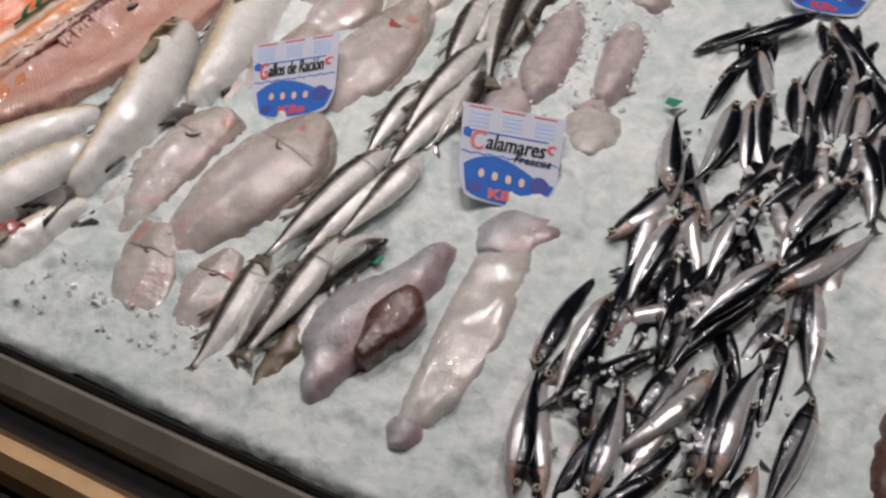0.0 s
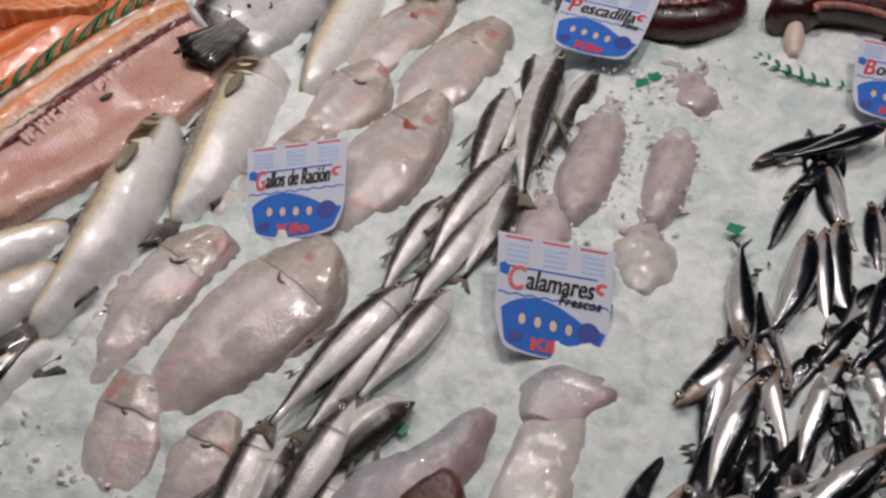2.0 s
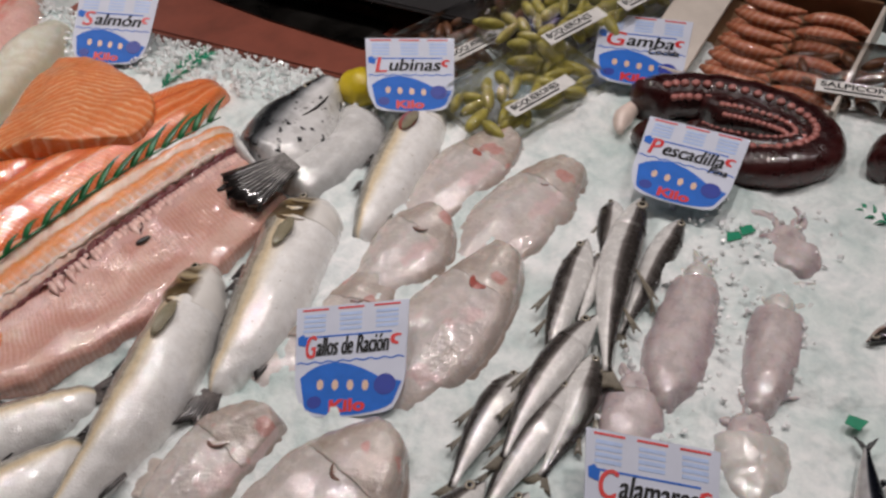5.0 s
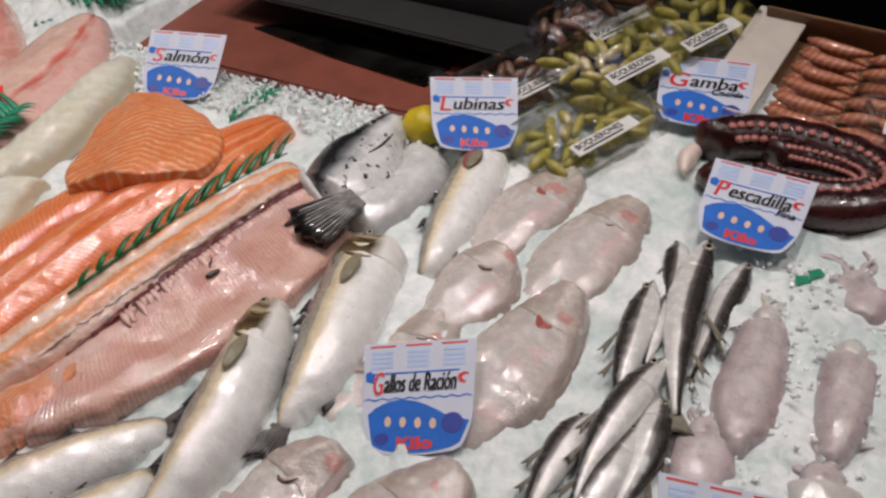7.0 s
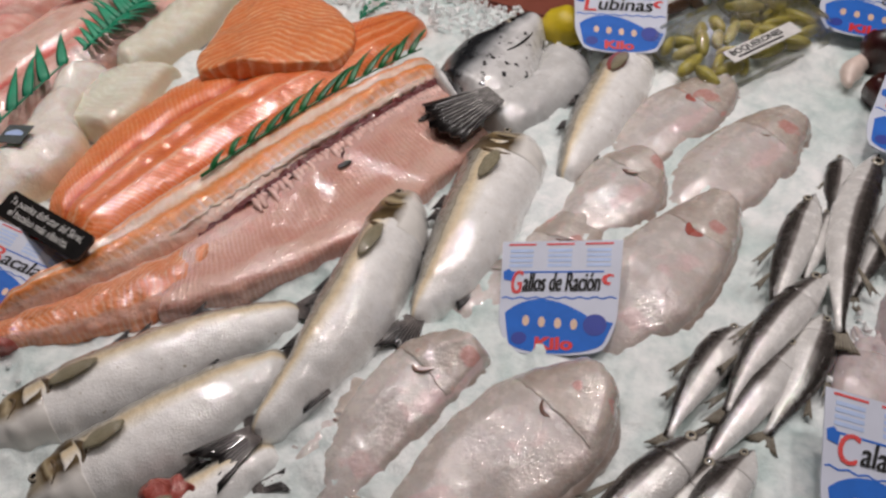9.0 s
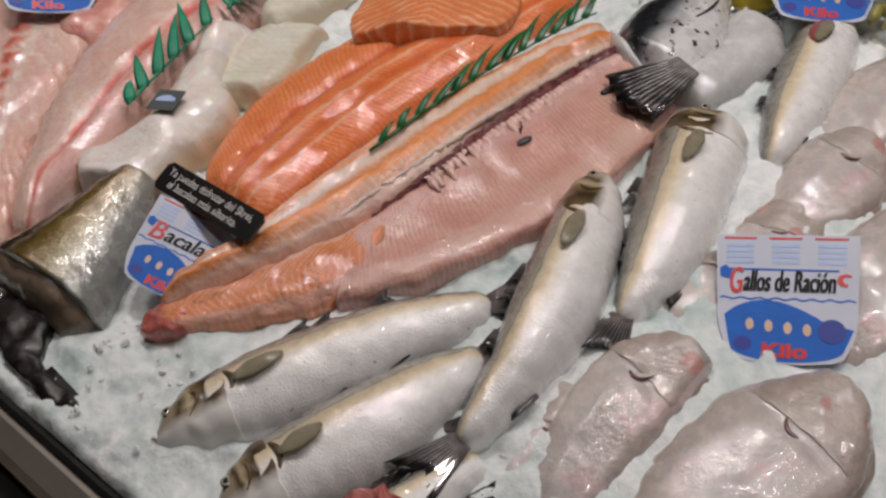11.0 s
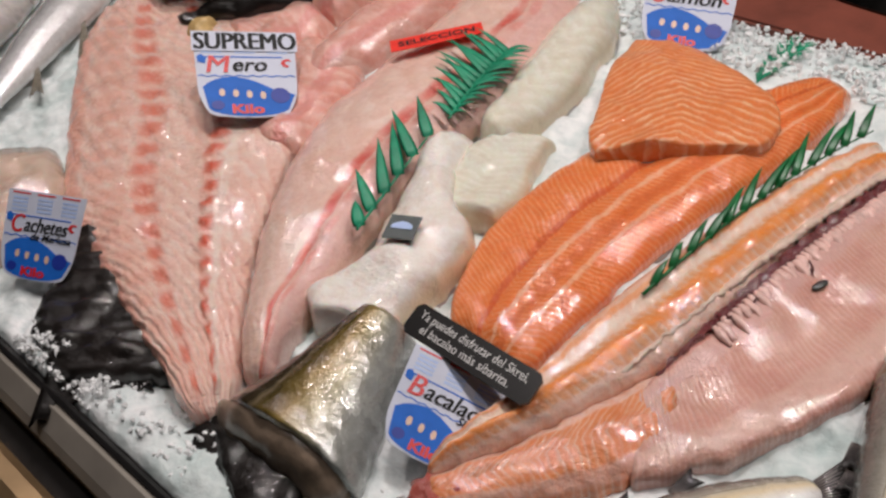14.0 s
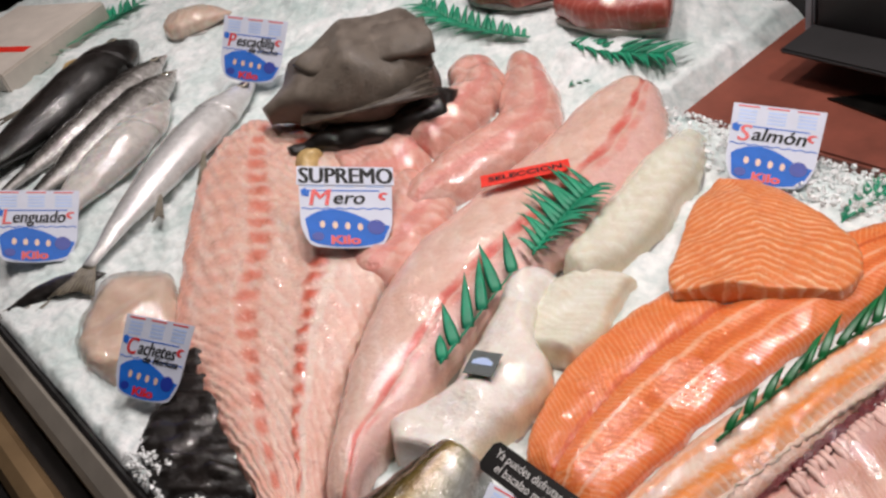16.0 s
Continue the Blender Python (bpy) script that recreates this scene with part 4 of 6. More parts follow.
MODELS = [anchovy(0.142, 0.05, False), anchovy(0.142, -0.05, True), anchovy(0.134, 0.015, True), anchovy(0.134, -0.02, False), anchovy(0.15, 0.08, True), anchovy(0.15, -0.07, False)]
USED = set()


def lay_anchovy(model, nose, tail, z, roll=0.0):
    a = math.degrees(math.atan2(tail[1] - nose[1], tail[0] - nose[0]))
    reach = 0.128
    mx, my = (nose[0] + tail[0]) / 2, (nose[1] + tail[1]) / 2
    d = math.hypot(tail[0] - nose[0], tail[1] - nose[1])
    x, y = nose[0], nose[1]
    if d < 0.1:
        x, y = mx - (mx - nose[0]) / d * reach * 0.5, my - (my - nose[1]) / d * reach * 0.5
    m = SLOPE @ pose(x, y, z, 0, 2.0, a) @ pose(0, 0, 0, roll)
    if model in USED:
        copy_thing(MODELS[model], m)
    else:
        USED.add(model)
        MODELS[model].matrix_basis = m


LOW, MID, TOP = 0.004, 0.017, 0.030
lay_anchovy(2, (-0.197, 0.895), (-0.115, 0.990), LOW, -20)
lay_anchovy(0, (-0.075, 1.000), (-0.170, 0.905), MID, 25)
lay_anchovy(2, (-0.148, 0.655), (-0.195, 0.835), MID, -10)
lay_anchovy(3, (-0.135, 0.900), (-0.155, 0.745), LOW, 60)
lay_anchovy(1, (-0.130, 0.932), (-0.075, 0.815), LOW, 10)
lay_anchovy(0, (-0.125, 0.815), (-0.130, 0.690), MID, 10)
lay_anchovy(3, (-0.112, 0.837), (-0.088, 0.726), LOW)
lay_anchovy(2, (-0.077, 0.890), (-0.051, 0.777), LOW)
lay_anchovy(3, (-0.047, 0.930), (-0.042, 0.788), MID, 10)
lay_anchovy(1, (-0.024, 0.925), (-0.018, 0.808), LOW, -15)
lay_anchovy(5, (-0.060, 1.020), (0.012, 0.935), LOW, 40)
lay_anchovy(0, (0.014, 0.905), (0.030, 0.790), LOW)
lay_anchovy(2, (-0.002, 0.891), (0.008, 0.764), LOW, 30)
lay_anchovy(3, (-0.029, 0.814), (-0.006, 0.722), LOW, -10)
lay_anchovy(5, (-0.190, 0.582), (-0.150, 0.713), LOW)
lay_anchovy(2, (-0.168, 0.670), (-0.157, 0.550), LOW)
lay_anchovy(3, (-0.130, 0.632), (-0.142, 0.500), MID)
lay_anchovy(1, (-0.135, 0.684), (-0.088, 0.583), LOW, 50)
lay_anchovy(3, (-0.067, 0.683), (-0.084, 0.552), MID)
lay_anchovy(0, (-0.057, 0.705), (-0.015, 0.612), LOW)
lay_anchovy(5, (0.016, 0.740), (-0.030, 0.600), MID)
lay_anchovy(1, (0.024, 0.665), (0.035, 0.530), LOW, 45)
lay_anchovy(3, (-0.022, 0.600), (-0.090, 0.470), TOP)
lay_anchovy(5, (-0.020, 0.575), (-0.088, 0.442), MID, 30)
lay_anchovy(1, (-0.030, 0.572), (0.032, 0.670), MID, 60)
lay_anchovy(3, (-0.158, 0.513), (-0.164, 0.378), MID)
lay_anchovy(4, (-0.190, 0.410), (-0.172, 0.575), LOW, -30)
lay_anchovy(5, (-0.090, 0.472), (-0.166, 0.372), MID, 55)
lay_anchovy(1, (-0.175, 0.475), (-0.100, 0.540), LOW, 50)
lay_anchovy(2, (-0.160, 0.290), (-0.188, 0.400), MID)
lay_anchovy(0, (-0.139, 0.300), (-0.180, 0.405), LOW)
lay_anchovy(3, (-0.107, 0.305), (-0.118, 0.420), MID, 10)
lay_anchovy(3, (-0.038, 0.355), (-0.045, 0.480), MID, 15)
lay_anchovy(0, (-0.020, 0.360), (-0.014, 0.480), MID)
lay_anchovy(2, (0.032, 0.475), (0.020, 0.352), MID, -25)
lay_anchovy(2, (0.003, 0.613), (0.031, 0.471), LOW)
lay_anchovy(5, (0.004, 0.543), (0.011, 0.421), LOW, 50)
lay_anchovy(4, (-0.046, 0.475), (-0.100, 0.365), LOW, 40)
lay_anchovy(1, (-0.062, 0.423), (-0.088, 0.310), LOW, 40)
lay_anchovy(4, (-0.055, 0.330), (-0.070, 0.250), LOW, 20)
lay_anchovy(2, (0.010, 0.400), (-0.010, 0.290), LOW, 20)
lay_anchovy(3, (0.030, 0.840), (0.045, 0.715), LOW, 20)
rnd = random.Random(4)
for i in range(120):
    # the lower layer of the heap
    y = 0.27 + 0.7 * (i * 0.618 % 1)
    x = rnd.uniform(-0.160, 0.012) + 0.02 * math.sin(y * 9)
    a = rnd.uniform(-0.5, 0.5) + (math.pi if rnd.random() < 0.4 else 0) - math.pi / 2
    k = rnd.randrange(6)
    lay_anchovy(k, (x - 0.06 * math.cos(a), y - 0.06 * math.sin(a)), (x + 0.06 * math.cos(a), y + 0.06 * math.sin(a)), -0.010 + 0.014 * (i % 3) * 0.5, rnd.uniform(10, 75) * (1 if k in (0, 3, 5) else -1))


# ---- young hake in a row ----
def young_hake(pts, wid, z=0.0, flip=False, tail=True):
    ob = thing("young_hake", "slender raw young hake with grey back and white belly on ice", "hake", pts[1][0], pts[1][1], 0, group="young hake in the row")
    wid *= 1.18
    fish_parts(ob, local(ob, pts), wid, wid * 0.72, SLIM, HAKE, HAKE, HAKE_FIN, flip, tail, 0.24, 0.09, 0.8, 0.1, 0.2, False, z, pts[0][0] * 50, True)


young_hake([(-0.478, 0.998), (-0.466, 0.950), (-0.450, 0.890)], 0.026, 0.0, True)
young_hake([(-0.479, 0.918), (-0.468, 0.829), (-0.455, 0.750)], 0.031, 0.010, True)
young_hake([(-0.459, 0.912), (-0.456, 0.865), (-0.449, 0.815)], 0.026, 0.002, True)
young_hake([(-0.446, 1.000), (-0.434, 0.878), (-0.400, 0.760)], 0.034, 0.012, False)
young_hake([(-0.401, 0.998), (-0.406, 0.909), (-0.406, 0.817)], 0.028, 0.0, False)
young_hake([(-0.430, 0.820), (-0.448, 0.727), (-0.447, 0.638)], 0.031, 0.014, True)
young_hake([(-0.421, 0.780), (-0.411, 0.715), (-0.413, 0.640)], 0.032, 0.004, False)
young_hake([(-0.424, 0.745), (-0.436, 0.659), (-0.442, 0.578)], 0.031, 0.006, True)
young_hake([(-0.472, 0.735), (-0.480, 0.675), (-0.478, 0.600)], 0.031, 0.002, True)
young_hake([(-0.450, 0.610), (-0.473, 0.525), (-0.492, 0.424)], 0.034, 0.014, True)
young_hake([(-0.432, 0.605), (-0.452, 0.520), (-0.466, 0.436)], 0.030, 0.004, True)
young_hake([(-0.415, 0.618), (-0.424, 0.555), (-0.438, 0.480)], 0.031, 0.010, True)
young_hake([(-0.503, 0.438), (-0.491, 0.359), (-0.489, 0.288)], 0.032, 0.002, True)
young_hake([(-0.474, 0.424), (-0.464, 0.365), (-0.460, 0.313)], 0.028, 0.006, False)
young_hake([(-0.439, 0.475), (-0.440, 0.396), (-0.445, 0.322)], 0.031, 0.012, True)
young_hake([(-0.392, 0.497), (-0.421, 0.450), (-0.432, 0.385)], 0.035, 0.004, False)
young_hake([(-0.426, 0.425), (-0.419, 0.365), (-0.424, 0.312)], 0.030, -0.004, True)


# ---- squid ----
MANTLE = [(0, 0.5), (0.1, 0.82), (0.3, 1.0), (0.6, 0.86), (0.85, 0.45), (1, 0.1)]


def squid(left, right, thick, mat_body, label, arms=0, z=0.003, seed=0.0, arm_mat=None):
    """A squid's mantle between its two edges, its arms (if any) at the start."""
    ob = thing("squid", label, "squid", left[1][0], left[1][1], 0, group="squid in the ice")
    A, B = local(ob, left), local(ob, right)
    loft("mantle", A, B, thick, mat_body, ob, 44, 24, z, crown=2.2, ends=(0.12, 0.10), rough=0.004, grain=30, seed=seed, droop=0.004)
    a, b = np.array(A[0][:2]), np.array(B[0][:2])
    w = float(np.linalg.norm(b - a))
    c = (a + b) / 2
    d = c - (np.array(A[-1][:2]) + np.array(B[-1][:2])) / 2
    back = math.degrees(math.atan2(d[1], d[0]))
    if arms:
        dome("head", (c[0], c[1], z + thick * 0.4), w * 0.34, w * 0.30, thick * 0.5, arm_mat or mat_body, ob, back)
    for i in range(arms):
        t = radians(back + (i - (arms - 1) / 2) * 19)
        q = c + np.array((math.cos(t), math.sin(t))) * w * 0.15
        L = w * (0.75 + 0.3 * math.sin(i * 2.3 + seed))
        bend = 0.6 * math.sin(i * 1.7 + seed)
        mid = (q[0] + L * 0.5 * math.cos(t + bend), q[1] + L * 0.5 * math.sin(t + bend), 0)
        tip = (q[0] + L * math.cos(t), q[1] + L * math.sin(t), -0.004)
        sweep("arm", [(q[0], q[1], 0), mid, tip], w * 0.20, w * 0.15, [(0, 1), (0.6, 0.7), (1, 0.25)], arm_mat or mat_body, ob, 0, 1, 10, 8, z + 0.002 * (i % 3), rough=0.0015, grain=90)
    return ob


squid([(-0.349, 0.512), (-0.371, 0.463), (-0.407, 0.425), (-0.419, 0.375), (-0.398, 0.336), (-0.374, 0.298)], [(-0.321, 0.518), (-0.318, 0.476), (-0.326, 0.421), (-0.337, 0.374), (-0.350, 0.337), (-0.360, 0.300)], 0.022, SQUID_LILAC, "shiny lilac squid lying on the ice", 0, 0.004, 1.0)
squid([(-0.340, 0.444), (-0.360, 0.411), (-0.355, 0.374), (-0.346, 0.350)], [(-0.322, 0.446), (-0.308, 0.413), (-0.320, 0.385), (-0.335, 0.352)], 0.012, SQUID_BROWN, "wet brown squid wing on the ice", 0, 0.022, 2.0)
squid([(-0.433, 0.372), (-0.434, 0.338), (-0.432, 0.304), (-0.428, 0.292)], [(-0.408, 0.374), (-0.405, 0.341), (-0.410, 0.310), (-0.420, 0.292)], 0.012, OLIVE_SQUID, "olive-brown squid wing on the ice", 0, 0.004, 12.0)
squid([(-0.302, 0.520), (-0.299, 0.432), (-0.294, 0.372), (-0.288, 0.312)], [(-0.250, 0.545), (-0.238, 0.457), (-0.240, 0.375), (-0.260, 0.316)], 0.010, SQUID_PALE, "pale squid half sunk in the ice", 0, 0.007, 3.0)
squid([(-0.290, 0.322), (-0.292, 0.312), (-0.288, 0.302), (-0.282, 0.294)], [(-0.262, 0.324), (-0.257, 0.314), (-0.258, 0.304), (-0.266, 0.295)], 0.012, SQUID_LILAC, "small purple-grey squid tip in the ice", 0, 0.004, 13.0)
squid([(-0.300, 0.585), (-0.315, 0.565), (-0.318, 0.540), (-0.305, 0.520)], [(-0.240, 0.590), (-0.235, 0.570), (-0.245, 0.545), (-0.270, 0.525)], 0.014, SQUID_LILAC, "lilac squid under the price tag", 0, 0.002, 4.0)
squid([(-0.385, 0.912), (-0.384, 0.852), (-0.382, 0.796), (-0.352, 0.748)], [(-0.338, 0.921), (-0.326, 0.860), (-0.321, 0.790), (-0.336, 0.748)], 0.024, SQUID, "pinkish squid with curled arms in the ice", 6, 0.002, 5.0, SQUID_PALE)
squid([(-0.304, 0.905), (-0.300, 0.870), (-0.292, 0.820), (-0.278, 0.772)], [(-0.255, 0.912), (-0.248, 0.870), (-0.248, 0.815), (-0.262, 0.770)], 0.022, SQUID, "slim pinkish squid with curled arms in the ice", 6, 0.001, 6.0, SQUID_PALE)
squid([(-0.300, 0.745), (-0.290, 0.718), (-0.275, 0.695), (-0.262, 0.680)], [(-0.240, 0.765), (-0.228, 0.733), (-0.232, 0.705), (-0.248, 0.682)], 0.020, SQUID_PALE, "pale squid with its arms towards the others", 5, 0.001, 7.0, SQUID)
squid([(-0.325, 1.005), (-0.318, 0.985), (-0.305, 0.970), (-0.290, 0.960)], [(-0.262, 1.010), (-0.255, 0.990), (-0.258, 0.972), (-0.272, 0.960)], 0.018, SQUID, "pinkish squid head with arms in the ice", 6, 0.0, 8.0)
squid([(-0.400, 0.760), (-0.398, 0.735), (-0.390, 0.705), (-0.375, 0.680)], [(-0.345, 0.765), (-0.338, 0.735), (-0.340, 0.705), (-0.355, 0.680)], 0.018, SQUID, "pinkish squid behind the price tag", 5, 0.0, 9.0)
squid([(-0.345, 0.660), (-0.350, 0.635), (-0.330, 0.610), (-0.310, 0.600)], [(-0.270, 0.660), (-0.262, 0.635), (-0.270, 0.610), (-0.290, 0.600)], 0.006, SQUID_PALE, "pale squid under the price tag", 0, -0.004, 10.0)
squid([(0.090, 0.520), (0.088, 0.470), (0.092, 0.410), (0.102, 0.370)], [(0.130, 0.520), (0.138, 0.470), (0.136, 0.410), (0.124, 0.370)], 0.018, SQUID_BROWN, "brown squid in the ice beside the anchovies", 5, 0.0, 11.0)


# ---- megrims ----
def megrim(left, right, thick=0.026, z=0.004, k=1, seed=0.0, label="pale pink-grey megrim lying flat on ice", red=False):
    """A flatfish between its two fin edges, snout first; its tail sinks into the ice."""
    ob = thing("megrim", label, "flatfish", left[1][0], left[1][1], 0, group="megrims on the ice")
    thick *= 0.78
    A, B = local(ob, left), local(ob, right)
    ends = (0.05, 0.45)
    loft("fin_fringe", A, B, thick * 0.42, GALLO_FIN, ob, 40, 18, z, 0.06, 0.98, 1.05, 3.0, ends, None, 0.003, 70, seed=seed, droop=0.014)
    ridge = lambda u, v: 0.0025 * math.exp(-((v - 0.5 - 0.1 * k * math.sin(u * 2)) / 0.12) ** 2) - (0.0016 * math.exp(-((u - 0.30 - 0.18 * (v - 0.5) ** 2) / 0.02) ** 2) if 0.2 < v < 0.8 else 0)
    loft("body", A, B, thick, GALLO, ob, 64, 30, z, 0.0, 1.0, 0.97, 2.8, ends, ridge, 0.003, 26, seed=seed, droop=0.014)
    skull = loft("head", A, B, thick + 0.0012, GALLO_HEAD, ob, 30, 26, z, 0.015, 0.285, 0.955, 2.8, ends, ridge, 0.0035, 26, seed=seed, droop=0.014)
    at = lambda u, v, h: tuple(edge_line(A, np.array([u]))[0] * (1 - v) + edge_line(B, np.array([u]))[0] * v) + (h,)
    top = z + thick * 0.98
    lo = 0.5 - 0.02 * k
    arc = [at(0.24, lo - 0.10 * k, top - 0.002), at(0.30, lo + 0.02 * k, top - 0.001), at(0.26, lo + 0.16 * k, top - 0.004)]
    sweep("gill_flap", arc, 0.008, 0.003, [(0, 0.4), (0.5, 1), (1, 0.3)], GALLO_HEAD, skull, 0, 1, 14, 8, -0.002, rough=0.001, grain=80)
    slit = [(p[0] + 0.4 * (at(0.34, 0.5, 0)[0] - at(0.30, 0.5, 0)[0]), p[1] + 0.4 * (at(0.34, 0.5, 0)[1] - at(0.30, 0.5, 0)[1]), p[2]) for p in arc]
    sweep("gill_slit", slit, 0.005 if not red else 0.012, 0.004, [(0, 0.2), (0.6, 1), (1, 0.2)], TUNA if red else SLIT, skull, 0, 1, 12, 8, -0.0015, label="dark red gill opening" if red else "dark gill slit")
    dome("eye", at(0.10, 0.5 + 0.16 * k, z + thick * 0.80), 0.006, 0.005, 0.0035, EYE_MAT if seed in (1, 4, 7) else GALLO_HEAD, skull)
    dome("eye", at(0.15, 0.5 + 0.06 * k, z + thick * 0.90), 0.006, 0.005, 0.003, GALLO_HEAD, skull)
    return ob


SLIT = plain("dark_gill_slit", (0.16, 0.08, 0.06), 0.3, 0, 0.4, 80, 0.1, 0.4)
megrim([(-0.650, 1.076), (-0.697, 1.005), (-0.706, 0.933), (-0.694, 0.860)], [(-0.610, 1.058), (-0.603, 0.999), (-0.624, 0.924), (-0.662, 0.845)], 0.024, 0.002, 1, 1, "pale megrim with a red gill opening on ice", True)
megrim([(-0.560, 1.050), (-0.603, 0.989), (-0.624, 0.915), (-0.618, 0.845)], [(-0.521, 1.034), (-0.513, 0.945), (-0.530, 0.880), (-0.570, 0.820)], 0.025, 0.002, -1, 2)
megrim([(-0.700, 0.700), (-0.722, 0.670), (-0.722, 0.630), (-0.705, 0.590)], [(-0.665, 0.735), (-0.640, 0.700), (-0.638, 0.650), (-0.660, 0.600)], 0.020, 0.000, 1, 11, "pale megrim half under another on ice")
megrim([(-0.662, 0.912), (-0.694, 0.874), (-0.694, 0.806), (-0.688, 0.750)], [(-0.622, 0.893), (-0.602, 0.843), (-0.622, 0.783), (-0.658, 0.735)], 0.030, 0.002, -1, 3)
megrim([(-0.567, 0.884), (-0.604, 0.811), (-0.622, 0.755), (-0.612, 0.660)], [(-0.528, 0.868), (-0.510, 0.794), (-0.513, 0.723), (-0.556, 0.640)], 0.030, 0.004, 1, 4, "pink megrim with reddened gills on ice", True)
megrim([(-0.690, 0.785), (-0.700, 0.745), (-0.696, 0.700), (-0.680, 0.650)], [(-0.632, 0.800), (-0.622, 0.750), (-0.630, 0.700), (-0.648, 0.640)], 0.022, -0.002, -1, 5, "pale megrim lying behind a price tag")
megrim([(-0.682, 0.606), (-0.718, 0.567), (-0.724, 0.508), (-0.700, 0.405)], [(-0.640, 0.594), (-0.642, 0.541), (-0.648, 0.482), (-0.655, 0.390)], 0.028, 0.004, -1, 6)
megrim([(-0.566, 0.638), (-0.618, 0.580), (-0.640, 0.500), (-0.634, 0.395)], [(-0.528, 0.618), (-0.510, 0.575), (-0.515, 0.520), (-0.585, 0.380)], 0.032, 0.006, 1, 7, "large pale megrim lying flat on ice")
megrim([(-0.553, 0.428), (-0.572, 0.385), (-0.560, 0.340), (-0.540, 0.305)], [(-0.522, 0.425), (-0.505, 0.375), (-0.505, 0.340), (-0.525, 0.300)], 0.018, -0.001, -1, 8)
megrim([(-0.668, 0.430), (-0.660, 0.375), (-0.640, 0.330), (-0.610, 0.298)], [(-0.600, 0.430), (-0.578, 0.380), (-0.570, 0.330), (-0.585, 0.292)], 0.020, -0.002, 1, 9, "brownish megrim half sunk in the ice")
megrim([(-0.740, 0.520), (-0.752, 0.470), (-0.745, 0.420), (-0.725, 0.370)], [(-0.690, 0.520), (-0.682, 0.470), (-0.682, 0.420), (-0.700, 0.365)], 0.018, -0.004, -1, 10)


# ---- sea bass ----
def sea_bass(back, belly, thick=0.040, label="whole raw sea bass with silver belly on ice", tail=0.055, turn=0.0, z=0.004):
    """A sea bass on its side between the line of its back and that of its belly, snout first."""
    ob = thing("sea_bass", label, "sea bass", back[1][0], back[1][1], 0, group="sea bass on the ice")
    A, B = local(ob, back), local(ob, belly)
    at = lambda u, v, h: tuple(edge_line(A, np.array([u]))[0] * (1 - v) + edge_line(B, np.array([u]))[0] * v) + (h,)
    full = lambda u: thick * (0.35 + 0.65 * math.sin(math.pi * min(1.0, 0.16 + 0.78 * u)) ** 0.8) - thick
    ends = (0.16, 0.06)
    loft("body", A, B, thick, BASS, ob, 60, 26, z, 0.2, 1.0, 0.93, 2.1, ends, lambda u, v: full(u), 0.002, 30, nose=0.5)
    skull = loft("head", A, B, thick, BASS_HEAD, ob, 36, 26, z, 0.0, 0.25, 0.945, 2.1, ends, lambda u, v: full(u), 0.003, 40, nose=0.5)
    h = lambda u, v: z + (thick + full(u)) * (1 - abs(2 * v - 1) ** 2.1) ** (1 / 2.1)
    dome("eye", at(0.085, 0.36, h(0.085, 0.36) * 0.86), 0.0052, 0.0052, 0.0022, EYE_MAT, skull)
    arc = [at(0.20, 0.14, h(0.2, 0.14) - 0.002), at(0.275, 0.46, h(0.26, 0.46)), at(0.20, 0.84, h(0.2, 0.84) - 0.002)]
    sweep("gill_rim", arc, 0.007, 0.004, [(0, 0.5), (0.4, 1), (1, 0.2)], BASS_GILL, skull, 0, 1, 18, 8, -0.0045)
    arc = [at(0.13, 0.22, h(0.13, 0.22) - 0.001), at(0.175, 0.45, h(0.175, 0.45)), at(0.14, 0.66, h(0.14, 0.66) - 0.002)]
    sweep("cheek_rim", arc, 0.004, 0.003, [(0, 0.5), (0.4, 1), (1, 0.2)], BASS_GILL, skull, 0, 1, 14, 8, -0.0035)
    fin = [at(0.28, 0.50, h(0.3, 0.5) + 0.001), at(0.34, 0.50, h(0.34, 0.5) + 0.003), at(0.42, 0.46, h(0.42, 0.46) + 0.001)]
    sweep("pectoral_fin", fin, 0.017, 0.003, [(0, 0.4), (0.45, 1.0), (0.85, 0.75), (1, 0.2)], PECTORAL, ob, 0, 1, 12, 10, -0.001)
    e, d = at(0.99, 0.5, z + 0.010), np.array(at(1.0, 0.5, 0)) - np.array(at(0.9, 0.5, 0))
    way = math.degrees(math.atan2(d[1], d[0]))
    if tail:
        fan("tail_fin", e, way + turn, tail, 0.020, tail * 0.95, BASS_FIN, ob, 0.35, e[2], 0.002, 0.0015, rays=13)
    for u, length in ((0.42, 0.030), (0.50, 0.024), (0.66, 0.026)):
        q = at(u, 0.02, z + 0.008)
        fan("dorsal_fin", q, way + 14, length, 0.006, 0.016, BASS_FIN, ob, 0.2, q[2], 0.004, 0.0012)
    q = at(0.78, 0.97, z + 0.006)
    fan("anal_fin", q, way - 24, 0.030, 0.008, 0.022, BASS_FIN, ob, 0.2, q[2], 0.001, 0.0012)
    return ob


